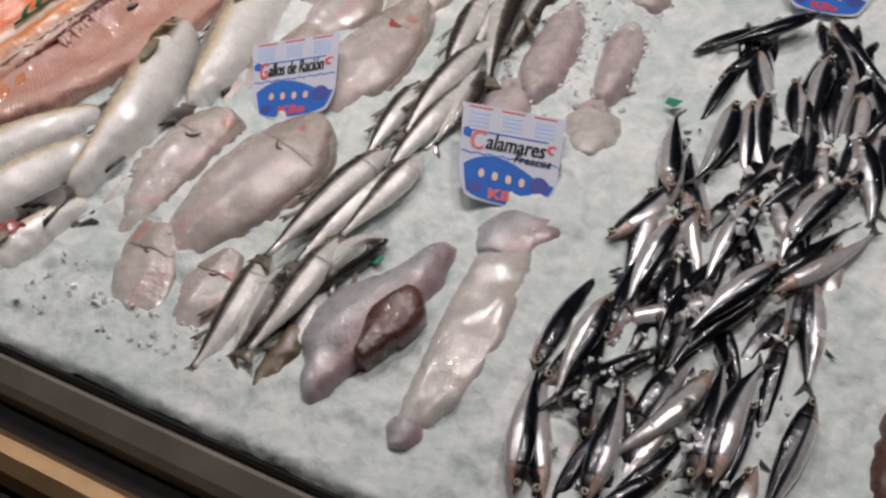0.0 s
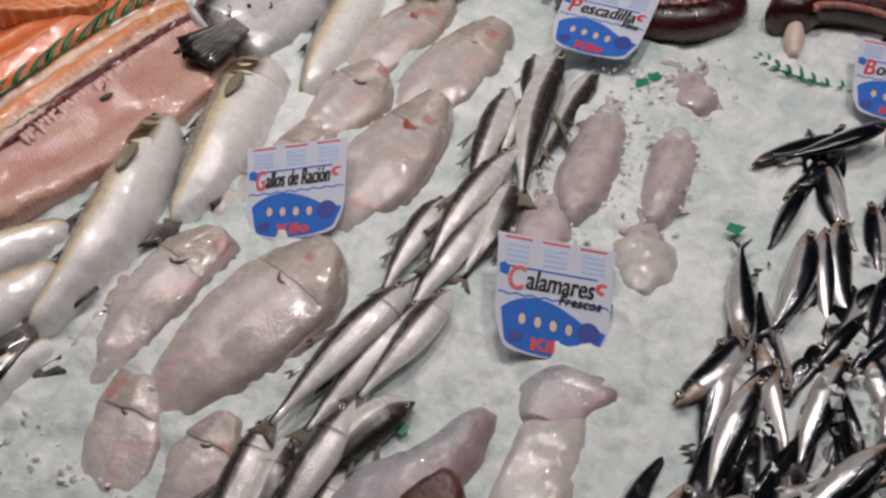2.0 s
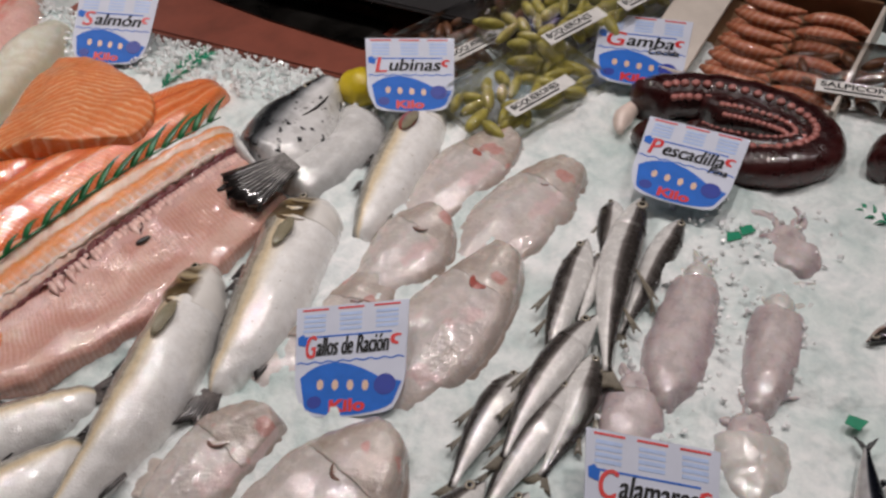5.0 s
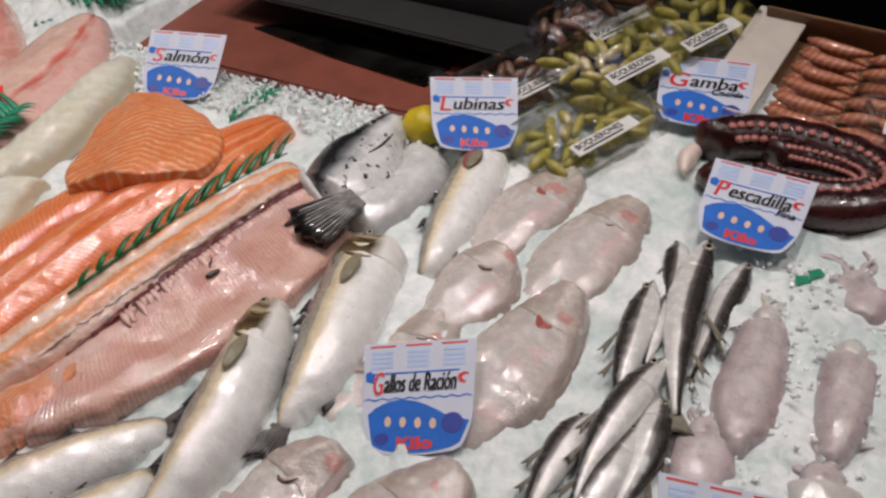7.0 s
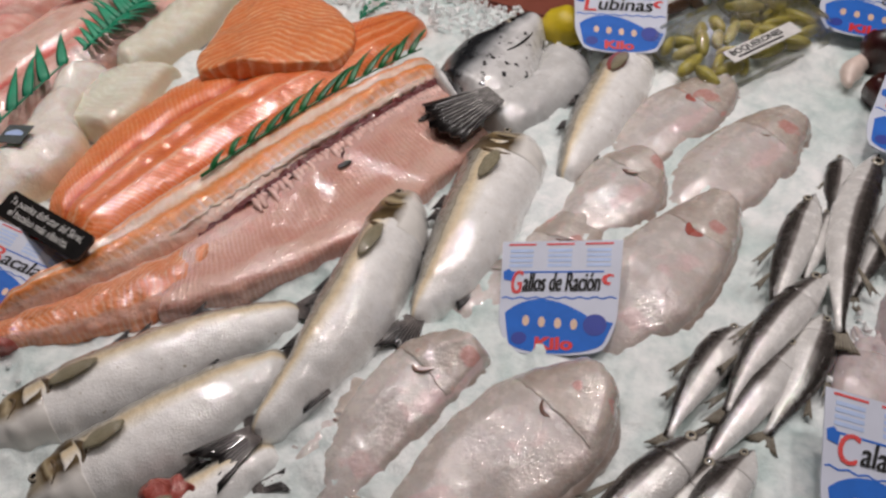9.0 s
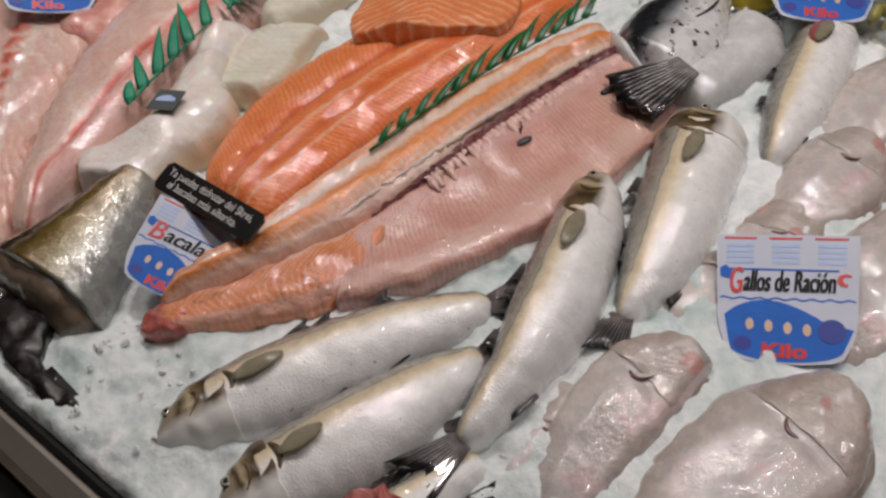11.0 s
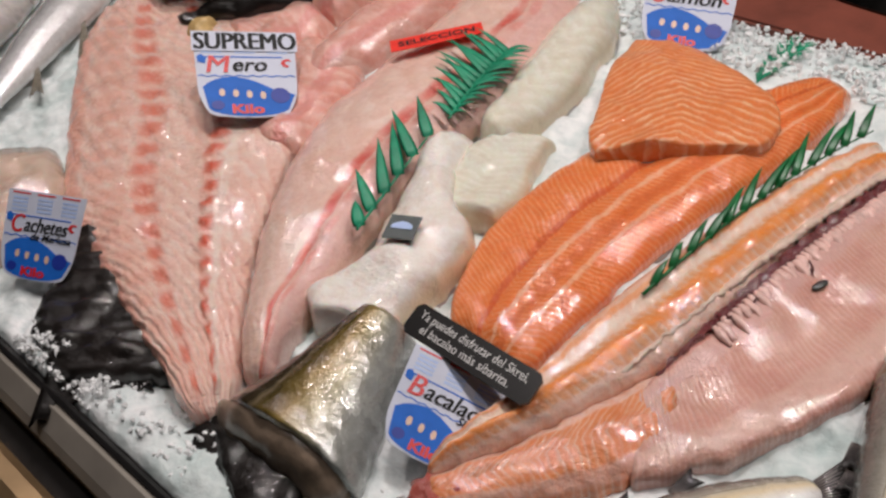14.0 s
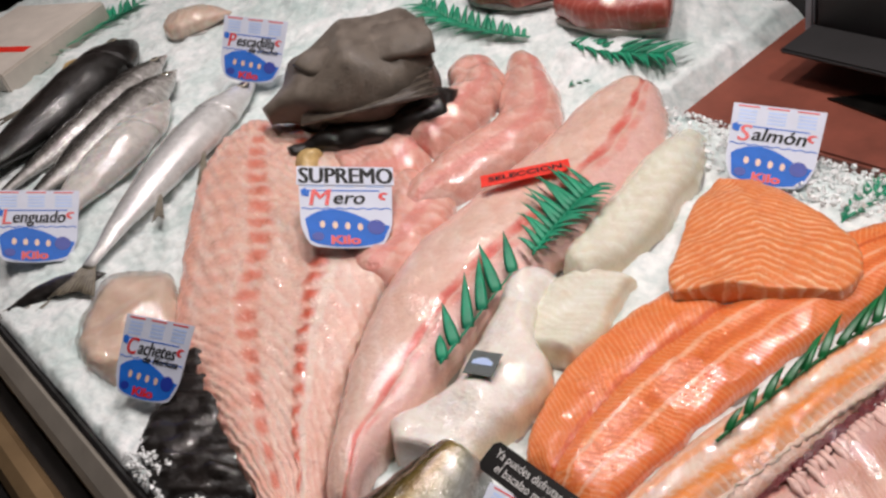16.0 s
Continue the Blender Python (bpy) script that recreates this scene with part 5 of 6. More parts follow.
sea_bass([(-0.786, 0.850), (-0.812, 0.836), (-0.799, 0.739), (-0.767, 0.657), (-0.738, 0.595)], [(-0.766, 0.872), (-0.742, 0.853), (-0.706, 0.746), (-0.695, 0.676), (-0.712, 0.590)], 0.044)
sea_bass([(-0.826, 0.722), (-0.840, 0.695), (-0.833, 0.632), (-0.808, 0.540), (-0.785, 0.475), (-0.772, 0.420)], [(-0.812, 0.728), (-0.790, 0.705), (-0.758, 0.645), (-0.732, 0.558), (-0.738, 0.484), (-0.748, 0.418)], 0.046, turn=-12, z=0.012)
sea_bass([(-0.972, 0.286), (-0.982, 0.310), (-0.975, 0.369), (-0.939, 0.443), (-0.899, 0.502), (-0.838, 0.560)], [(-0.962, 0.276), (-0.930, 0.302), (-0.894, 0.345), (-0.866, 0.400), (-0.840, 0.464), (-0.812, 0.532)], 0.040, "sea bass with a dark brown head on ice")
sea_bass([(-0.886, 0.276), (-0.896, 0.305), (-0.880, 0.381), (-0.852, 0.450), (-0.808, 0.510)], [(-0.868, 0.268), (-0.832, 0.290), (-0.802, 0.340), (-0.784, 0.399), (-0.780, 0.480)], 0.042, "sea bass with a dark brown head on ice", z=0.006)
red_bass = sea_bass([(-0.800, 0.290), (-0.806, 0.315), (-0.790, 0.360), (-0.760, 0.430)], [(-0.782, 0.282), (-0.752, 0.300), (-0.738, 0.350), (-0.730, 0.420)], 0.030, "sea bass with opened red gills on ice", 0, 0, 0.0)
open_bass = sea_bass([(-0.758, 1.095), (-0.776, 1.050), (-0.770, 0.970), (-0.745, 0.880), (-0.720, 0.830)], [(-0.742, 1.098), (-0.712, 1.050), (-0.692, 0.970), (-0.690, 0.890), (-0.698, 0.835)], 0.036, "sea bass with an open red gill on ice", 0, 0, 0.003)
gp0 = local(open_bass, [(-0.742, 1.008, 0.036)])[0]
dome("open_gill", gp0, 0.011, 0.020, 0.006, TUNA, open_bass, 10, "dark red open gill")
gr = local(red_bass, [(-0.794, 0.325), (-0.776, 0.345), (-0.760, 0.352)])
sweep("open_gill", gr, 0.030, 0.012, MANTLE, TUNA, red_bass, z=0.022, rough=0.006, grain=110, label="raw red opened gill")


# ---- salmon ----
def fillet(name, pts, wid, thick, shape, material, label, category, z=-0.002, flip=False, n=40, m=22, rough=0.006, grain=22, power=2.6, thin=None, group=""):
    ob = thing(name, label, category, pts[1][0], pts[1][1], 0, group=group)
    sweep("skin_side", local(ob, pts), wid * 1.01, thick * 0.3, shape, FISH_EDGE, ob, 0.01, 0.99, n // 2, m, z - 0.001, flip, power, 0.002, grain)
    sweep("flesh", local(ob, pts), wid, thick, shape, material, ob, 0, 1, n, m, z, flip, power, rough, grain, thin=thin, seed=pts[0][0] * 7)
    return ob


EVEN = [(0, 0.35), (0.08, 0.75), (0.25, 1.0), (0.6, 0.95), (0.85, 0.6), (1, 0.2)]
RIB_PALE = plain("pale_rib_flesh", (0.76, 0.50, 0.44), 0.35, 0, 0.2, 90, 0.2, 0.6)
BLOODLINE = flesh("bloodline_flesh", (0.13, 0.02, 0.025), (0.30, 0.09, 0.09), 90, 4, 0.4, rough=0.3, relief=0.8)
salmon = thing("split_salmon", "split salmon with dark head, orange belly and pink rib side", "salmon", -0.95, 0.65, 0)
blood_edge = [(-0.918, 0.899), (-0.942, 0.831), (-0.954, 0.762), (-0.964, 0.689), (-0.974, 0.607), (-0.984, 0.540)]
wavy = lambda u, v: 0.0005 * math.sin(78 * 2 * math.pi * u + 3 * v) + 0.003 * math.sin(3 * u + 5 * v)
loft("rib_side", local(salmon, blood_edge), local(salmon, [(-0.806, 0.850), (-0.818, 0.750), (-0.833, 0.665), (-0.856, 0.600), (-0.895, 0.525), (-0.940, 0.466)]), 0.020, SALMON_RIBS, salmon, 220, 26, 0.006, relief=wavy, rough=0.005, grain=24, label="pale pink rib side with a dark bloodline", crown=4, ends=(0.03, 0.03))
loft("tail_end", local(salmon, [(-0.968, 0.610), (-1.000, 0.530), (-1.030, 0.460), (-1.076, 0.372)]), local(salmon, [(-0.930, 0.500), (-0.952, 0.458), (-0.985, 0.421), (-1.050, 0.357)]), 0.020, SALMON_TAIL, salmon, 60, 20, 0.005, rough=0.005, grain=45, label="orange tail end with a pale edge")
loft("tail_stump", local(salmon, [(-1.050, 0.402), (-1.066, 0.386), (-1.084, 0.370)]), local(salmon, [(-1.030, 0.372), (-1.048, 0.358), (-1.068, 0.344)]), 0.012, TUNA, salmon, 24, 14, 0.012, rough=0.010, grain=60, label="dark red tail stump", ends=(0.4, 0.3))
loft("belly_side", local(salmon, [(-0.957, 0.935), (-0.998, 0.841), (-1.026, 0.749), (-1.052, 0.643), (-1.060, 0.560), (-1.066, 0.471), (-1.082, 0.385)]), local(salmon, [(-0.915, 0.912), (-0.942, 0.831), (-0.953, 0.762), (-0.964, 0.689), (-0.978, 0.595), (-1.024, 0.468), (-1.074, 0.374)]), 0.030, SALMON_BELLY, salmon, 120, 24, 0.007, relief=lambda u, v: 0.003 * math.cos(2 * math.pi * (v - 0.64) * 2.2), rough=0.004, grain=40, label="orange and white belly strip", crown=3)
bl = local(salmon, [(-0.912, 0.895), (-0.950, 0.745), (-0.976, 0.560)])
sweep("bloodline", bl, 0.013, 0.016, [(0, 1), (0.5, 0.9), (1, 0.3)], BLOODLINE, salmon, 0, 1, 110, 10, 0.019, False, 2.0, 0.005, 140, "dark red bloodline")
for i in range(44):
    # the rib stubs beside the bloodline, ragged towards the tail
    f = i / 43
    a0 = np.array(beside(bl, 0.02 + 0.80 * f, 0.004, 0.0285))
    b0 = np.array(beside(bl, 0.035 + 0.80 * f, 0.022 + 0.010 * math.sin(i * 2.4) * f, 0.0265))
    sweep("rib_stub", [tuple(a0), tuple((a0 + b0) / 2 + np.array((0, 0, 0.002))), tuple(b0)], 0.0092 + 0.0014 * math.sin(i * 1.7), 0.007, [(0, 0.6), (0.5, 1), (1, 0.5)], RIB_PALE, salmon, 0, 1, 7, 7, -0.004, rough=0.0012, grain=150)
for i in range(5):
    f = 0.40 + 0.09 * i
    a0 = np.array(beside(bl, f, 0.012 + 0.008 * math.sin(i * 3.1), 0.029))
    b0 = np.array(beside(bl, min(0.99, f + 0.05), 0.018 + 0.014 * math.sin(i * 1.3), 0.0275))
    sweep("dark_tear", [tuple(a0), tuple((a0 + b0) / 2), tuple(b0)], 0.0035, 0.003, [(0, 0.2), (0.5, 1), (1, 0.2)], BLOODLINE, salmon, 0, 1, 12, 6, -0.002, rough=0.004, grain=120)
sweep("belly_edge", local(salmon, [(-0.926, 0.885), (-0.962, 0.745), (-1.000, 0.545)]), 0.010, 0.010, [(0, 1), (0.5, 1.0), (1, 0.3)], CHEEK, salmon, 0, 1, 130, 8, 0.026, False, 2.0, 0.003, 190, "pale ragged belly edge", seed=5.0)
for s, o in ((0.2, 0.045), (0.55, 0.04)):
    q = beside(bl, s, o, 0.0275)
    dome("dark_spot", q, 0.009, 0.004, 0.002, BLACK_SKIN, salmon, 70)
loft("jaw", local(salmon, [(-0.850, 1.020), (-0.832, 0.968), (-0.862, 0.908), (-0.876, 0.868)]), local(salmon, [(-0.785, 1.024), (-0.765, 0.985), (-0.770, 0.919), (-0.792, 0.860)]), 0.030, SALMON_JAW, salmon, 36, 22, 0.004, crown=2.2, rough=0.004, grain=22, label="silvery lower jaw")
loft("head", local(salmon, [(-0.880, 1.062), (-0.914, 1.020), (-0.936, 0.971), (-0.936, 0.927), (-0.912, 0.888)]), local(salmon, [(-0.858, 1.050), (-0.838, 0.997), (-0.822, 0.959), (-0.812, 0.906), (-0.842, 0.872)]), 0.046, SALMON_HEAD, salmon, 44, 30, 0.005, crown=2.2, ends=(0.14, 0.10), rough=0.003, grain=24, label="dark spotted head over a white cheek")
sweep("gill_rim", local(salmon, [(-0.940, 0.925, 0.004), (-0.905, 0.890, 0.012), (-0.850, 0.868, 0.0)]), 0.014, 0.040, [(0, 0.4), (0.5, 1), (1, 0.4)], SALMON_JAW, salmon, 0, 1, 18, 10, 0.0)
sweep("mouth_line", local(salmon, [(-0.868, 1.040, 0.040), (-0.852, 0.985, 0.047), (-0.866, 0.940, 0.050)]), 0.004, 0.003, [(0, 0.6), (0.5, 1), (1, 0.3)], BLACK_SKIN, salmon, 0, 1, 14, 6, -0.002)
se = local(salmon, [(-0.884, 1.012, 0.0475)])[0]
dome("eye", se, 0.010, 0.010, 0.004, EYE_MAT, salmon)
fp = local(salmon, [(-0.826, 0.885, 0.03)])[0]
fan("pectoral_fin", fp, 246, 0.072, 0.034, 0.084, SALMON_FIN, salmon, -0.2, 0.044, -0.006, 0.003, "dark grey pectoral fin", 13, 0.12)
sweep("fin_root", local(salmon, [(-0.790, 0.915), (-0.825, 0.895), (-0.850, 0.850)]), 0.038, 0.04, [(0, 0.4), (0.5, 1), (1, 0.5)], SALMON_JAW, salmon, 0, 1, 12, 12, 0.0)
lemon = thing("lemon", "yellow lemon held in the salmon's mouth", "lemon", -0.842, 1.062, 0)
sweep("fruit", [(-0.032, -0.006), (0, 0), (0.034, 0.008)], 0.058, 0.058, [(0, 0.15), (0.06, 0.3), (0.15, 0.7), (0.5, 1), (0.85, 0.7), (0.94, 0.3), (1, 0.15)], LEMON, lemon, 0, 1, 18, 16, 0.004)


def flat_fillet(name, left, right, thick, material, label, category, group="", **form):
    ob = thing(name, label, category, left[1][0], left[1][1], 0, group=group)
    A, B = local(ob, left), local(ob, right)
    loft("skin_side", A, B, 0.004, FISH_EDGE, ob, 24, 10, form.get("z", 0.006) - 0.0035, grow=1.008)
    loft("flesh", A, B, thick, material, ob, seed=left[0][0] * 7, **form)
    return ob


seam, ridge2, ridge3 = groove(0.44, 0.045, 0.006, 0.28), groove(0.60, 0.05, -0.002, 0.25), groove(0.80, 0.04, -0.002, 0.25)
flat_fillet("salmon_fillet", [(-1.046, 1.018), (-1.094, 0.954), (-1.190, 0.800), (-1.214, 0.683), (-1.213, 0.625), (-1.197, 0.563), (-1.166, 0.505)], [(-1.010, 1.000), (-1.006, 0.930), (-1.026, 0.835), (-1.044, 0.765), (-1.058, 0.680), (-1.066, 0.590), (-1.074, 0.500)], 0.028, SALMON,
            "bright orange salmon fillet with pale muscle lines", "salmon fillet", n=150, m=36, z=0.007, crown=3.2, relief=lambda u, v: seam(u, v) + ridge2(u, v) + ridge3(u, v) + 0.0003 * math.sin(84 * 2 * math.pi * (u + 0.155 * abs(v - 0.5))), rough=0.004, grain=18)
flat_fillet("salmon_piece", [(-1.252, 0.952), (-1.247, 0.895), (-1.220, 0.827), (-1.190, 0.768), (-1.172, 0.752)], [(-1.222, 0.966), (-1.100, 0.940), (-1.053, 0.910), (-1.034, 0.872), (-1.040, 0.842)], 0.015, SALMON_CUT,
            "thick triangular salmon piece with curved pale lines", "salmon piece", n=62, m=44, z=0.033, crown=9, ends=(0.06, 0.02), under=0.006, relief=lambda u, v: 0.010 * math.exp(-((v - 0.35) / 0.22) ** 2) * u - 0.006 * (v - 0.6) ** 2, rough=0.005, grain=18)

# ---- cod ----
flat_fillet("cod_loin", [(-1.377, 1.057), (-1.376, 0.973), (-1.366, 0.905), (-1.352, 0.844), (-1.336, 0.775), (-1.320, 0.730)], [(-1.341, 1.050), (-1.300, 0.983), (-1.282, 0.911), (-1.270, 0.840), (-1.270, 0.779), (-1.280, 0.725)], 0.040, COD, "pale cream cod loin on ice", "cod loin", "cod loins", crown=2.4, rough=0.008, grain=16, ends=(0.2, 0.06))
flat_fillet("cod_loin", [(-1.306, 0.750), (-1.310, 0.703), (-1.294, 0.658), (-1.274, 0.610)], [(-1.240, 0.775), (-1.226, 0.723), (-1.208, 0.673), (-1.210, 0.630)], 0.032, COD, "short pale cream cod loin on ice", "cod loin", "cod loins", crown=3.4, rough=0.007, grain=16, ends=(0.12, 0.05))
flat_fillet("cod_loin", [(-1.342, 0.735), (-1.351, 0.685), (-1.326, 0.622), (-1.308, 0.567), (-1.290, 0.520), (-1.298, 0.485), (-1.300, 0.452), (-1.276, 0.432)], [(-1.305, 0.725), (-1.286, 0.668), (-1.250, 0.625), (-1.208, 0.600), (-1.200, 0.549), (-1.196, 0.505), (-1.198, 0.472), (-1.216, 0.450)], 0.044, COD_WHITE, "white knobbly cod loin with a small seal", "cod loin", "cod loins", n=70, crown=2.6, rough=0.008, grain=22, ends=(0.15, 0.05))
seal = thing("seal_label", "small dark grey printed seal on the cod", "label", -1.256, 0.552, 0.0600, 24)
flat("paper", [(-0.016, -0.016), (0.016, -0.016), (0.016, 0.016), (-0.016, 0.016)], 0.0, 0.001, GREY_PRINT, seal)
flat("print_bar", [(-0.011 + 0.022 * i / 8, 0.002 + 0.005 * math.sin(i / 8 * math.pi)) for i in range(9)] + [(0.011 - 0.022 * i / 8, -0.003) for i in range(9)], 0.0008, 0.0005, PALE_BLUE, seal)
cod = thing("cod_piece", "cut cod tail piece with olive-brown skin and silver belly", "cod", -1.225, 0.38, 0)
COD_FACE = plain("cod_cut_face", (0.22, 0.165, 0.12), 0.3, 0, 0.4, 40, 0.3, 0.5)
loft("skin", local(cod, [(-1.236, 0.475), (-1.252, 0.390), (-1.270, 0.322)]), local(cod, [(-1.178, 0.480), (-1.146, 0.405), (-1.112, 0.332)]), 0.052, COD_SKIN, cod, 50, 34, 0.006, crown=2.2, ends=(0.1, 0.015), rough=0.003, grain=25, relief=groove(0.30, 0.02, 0.002))
loft("cut_face", local(cod, [(-1.264, 0.332), (-1.284, 0.316), (-1.280, 0.304)]), local(cod, [(-1.120, 0.340), (-1.120, 0.322), (-1.130, 0.306)]), 0.046, COD_FACE, cod, 20, 30, 0.002, crown=2.2, ends=(0.05, 0.8), rough=0.004, grain=40, label="brown-grey cut face")
fan("cod_fin", local(cod, [(-1.225, 0.322)])[0], 262, 0.055, 0.08, 0.12, BLACK_SKIN, cod, 0.2, 0.016, -0.010, 0.003, "ragged dark fin", 13, 0.4)
scrap = thing("dark_fin_piece", "ragged dark fish fin lying on the ice", "fish fin", -1.24, 0.29, 0)
loft("fin_base", local(scrap, [(-1.290, 0.315), (-1.220, 0.277), (-1.150, 0.258), (-1.050, 0.256)]), local(scrap, [(-1.240, 0.335), (-1.160, 0.312), (-1.128, 0.280), (-1.050, 0.270)]), 0.006, BLACK_SKIN, scrap, 44, 14, 0.010, rough=0.005, grain=60, ends=(0.05, 0.1))
fan("fin", local(scrap, [(-1.110, 0.268)])[0], -8, 0.070, 0.022, 0.030, BLACK_SKIN, scrap, 0.2, 0.013, -0.004, 0.003, "", 9, 0.4)
board = thing("skrei_sign", "small black sign with white writing by the cod", "sign", -1.1760, 0.4920, 0.056, -1, rx=18)
flat("plate", [(0.0 + x, y) for x, y in ((0.004, -0.030), (0.136, -0.030), (0.141, -0.025), (0.141, -0.004), (0.136, 0.001), (0.004, 0.001), (-0.001, -0.004), (-0.001, -0.025))], 0.0, 0.003, SIGN_BLACK, board)
for i, (me, w) in enumerate(SKREI_LINES):
    put_words("sign_print", me, 0.008 + 0.008 * i, -0.012 - 0.012 * i, 0.0004, WHITE_PRINT, board, (0.122 - 0.02 * i) / w, 1.0)
sweep("foot", [(0.06, -0.004), (0.066, -0.012), (0.072, -0.02)], 0.006, 0.05, [(0, 1), (1, 1)], SIGN_BLACK, board, 0, 1, 4, 8, -0.046)


# ---- grouper, pink fillets, monkfish ----
def ribbed(u, v):
    """Ribs that slant from the backbone, its knobs and the second bone line."""
    k = 0.0016 * math.sin(2 * math.pi * (22 * u - 12 * v + 1.5 * math.sin(9 * u))) * (1.0 if v < 0.7 else 0.4)
    k += 0.006 * math.exp(-((v - 0.70) / 0.05) ** 2) * (0.6 + 0.4 * math.sin(2 * math.pi * 26 * u))
    k -= 0.003 * math.exp(-((v - 0.37) / 0.04) ** 2)
    return k + 0.006 * math.exp(-((v - 0.2) / 0.2) ** 2)


side = flat_fillet("grouper_fillet", [(-2.030, 0.745), (-2.020, 0.680), (-1.968, 0.605), (-1.864, 0.520), (-1.750, 0.443), (-1.671, 0.391), (-1.572, 0.362), (-1.483, 0.340), (-1.352, 0.310), (-1.285, 0.292)], [(-1.900, 0.790), (-1.800, 0.780), (-1.690, 0.755), (-1.580, 0.715), (-1.526, 0.640), (-1.466, 0.554), (-1.405, 0.470), (-1.340, 0.400), (-1.290, 0.355), (-1.262, 0.322)], 0.024, MERO,
                   "large pink opened grouper side with red rib lines", "grouper fillet", "grouper fillets", n=230, m=60, z=0.006, crown=4, relief=ribbed, rough=0.004, grain=25, ends=(0.05, 0.04))
flat_fillet("grouper_fillet", [(-1.530, 1.120), (-1.545, 1.054), (-1.532, 0.956), (-1.520, 0.851), (-1.518, 0.763), (-1.512, 0.680), (-1.487, 0.604), (-1.448, 0.535), (-1.404, 0.475), (-1.355, 0.420), (-1.284, 0.352)], [(-1.480, 1.125), (-1.412, 1.062), (-1.366, 0.977), (-1.350, 0.899), (-1.335, 0.826), (-1.333, 0.752), (-1.336, 0.667), (-1.322, 0.589), (-1.300, 0.500), (-1.284, 0.431), (-1.255, 0.365)], 0.036, MERO_SMOOTH,
            "long smooth pink grouper fillet with a red streak", "grouper fillet", "grouper fillets", n=110, m=34, z=0.010, crown=2.4, relief=groove(0.64, 0.05, 0.004), rough=0.005, grain=20)
flat_fillet("pink_fillet", [(-1.760, 1.095), (-1.688, 1.003), (-1.632, 0.922), (-1.638, 0.852), (-1.628, 0.777), (-1.605, 0.705)], [(-1.710, 1.112), (-1.600, 1.045), (-1.542, 0.981), (-1.533, 0.871), (-1.541, 0.790), (-1.555, 0.712)], 0.040, PINK, "glossy curved raw pink fish fillet", "fish fillet", "pink fillets", z=0.008, crown=2.0, rough=0.006, grain=24, ends=(0.12, 0.12))
flat_fillet("pink_fillet", [(-1.838, 1.020), (-1.768, 0.966), (-1.760, 0.912), (-1.740, 0.830)], [(-1.790, 1.078), (-1.705, 1.034), (-1.663, 0.940), (-1.652, 0.830)], 0.044, PINK, "short glossy raw pink fish fillet", "fish fillet", "pink fillets", z=0.006, crown=2.0, rough=0.012, grain=26, ends=(0.15, 0.12))
flat_fillet("pink_fillet", [(-1.830, 0.738), (-1.780, 0.790), (-1.766, 0.850)], [(-1.700, 0.712), (-1.635, 0.740), (-1.660, 0.830)], 0.030, PINK, "raw pink fish fillet under the monkfish", "fish fillet", "pink fillets", z=0.006, crown=2.2, rough=0.010, grain=26, ends=(0.15, 0.15))
flat_fillet("pink_fillet", [(-1.690, 0.790), (-1.650, 0.720), (-1.600, 0.640), (-1.570, 0.580)], [(-1.560, 0.790), (-1.520, 0.730), (-1.500, 0.660), (-1.490, 0.600)], 0.028, PINK, "flat raw pink fish fillet under a price tag", "fish fillet", "pink fillets", z=0.006, crown=2.4, rough=0.008, grain=26, ends=(0.12, 0.1))
strip = thing("red_strip_label", "narrow red paper strip on the grouper fillet", "label", -1.493, 0.785, 0.056, 49)
flat("paper", [(-0.004, -0.013), (0.112, -0.013), (0.112, 0.013), (-0.004, 0.013)], 0.0, 0.001, SIGN_RED, strip)
put_words("strip_print", SELECCION[0], 0.006, -0.005, 0.0006, INK, strip, 0.096 / SELECCION[1], 0.8)
monk = thing("monkfish_piece", "folded grey-brown monkfish skin with dark ridged edge", "monkfish", -1.86, 0.87, 0)
sweep("upper_fold", local(monk, [(-1.800, 0.970), (-1.870, 0.865), (-1.935, 0.735)]), 0.235, 0.165, [(0, 0.55), (0.12, 0.95), (0.5, 1.0), (0.8, 0.72), (1, 0.15)], BROWN_SKIN, monk, 0, 1, 46, 34, 0.008, False, 2.8, 0.022, 13)
sweep("flap", local(monk, [(-1.775, 0.960), (-1.835, 0.880), (-1.935, 0.800)]), 0.130, 0.040, [(0, 0.7), (0.4, 1.0), (0.8, 0.7), (1, 0.1)], BROWN_SKIN, monk, 0, 1, 34, 22, 0.110, False, 3.0, 0.016, 17)
sweep("lower_fold", local(monk, [(-1.700, 0.930), (-1.770, 0.840), (-1.850, 0.705)]), 0.110, 0.070, [(0, 0.5), (0.3, 1), (0.7, 0.7), (1, 0.1)], BLACK_SKIN, monk, 0, 1, 30, 18, 0.010, False, 2.4, 0.014, 26)
MONK_FIN = fin_material("monkfish_fin", (0.03, 0.024, 0.02), (0.17, 0.14, 0.11), 1.0)
mf = local(monk, [(-1.845, 0.740)])[0]
fan("fin", mf, 52, 0.215, 0.03, 0.105, MONK_FIN, monk, 0.05, 0.075, 0.018, 0.004, "ridged dark brown fin", 15, 0.05)
knob = thing("fish_bone", "knobbly yellowish cut bone on the grouper", "fish bone", -1.80, 0.705, 0)
sweep("bone", [(-0.03, 0.02), (0, 0), (0.03, -0.02)], 0.045, 0.04, MANTLE, SHELL, knob, z=0.012, rough=0.008, grain=60)
cheeks = thing("hake_cheeks_pack", "pale hake cheeks under clear film on ice", "fish pack", -1.735, 0.35, 0)
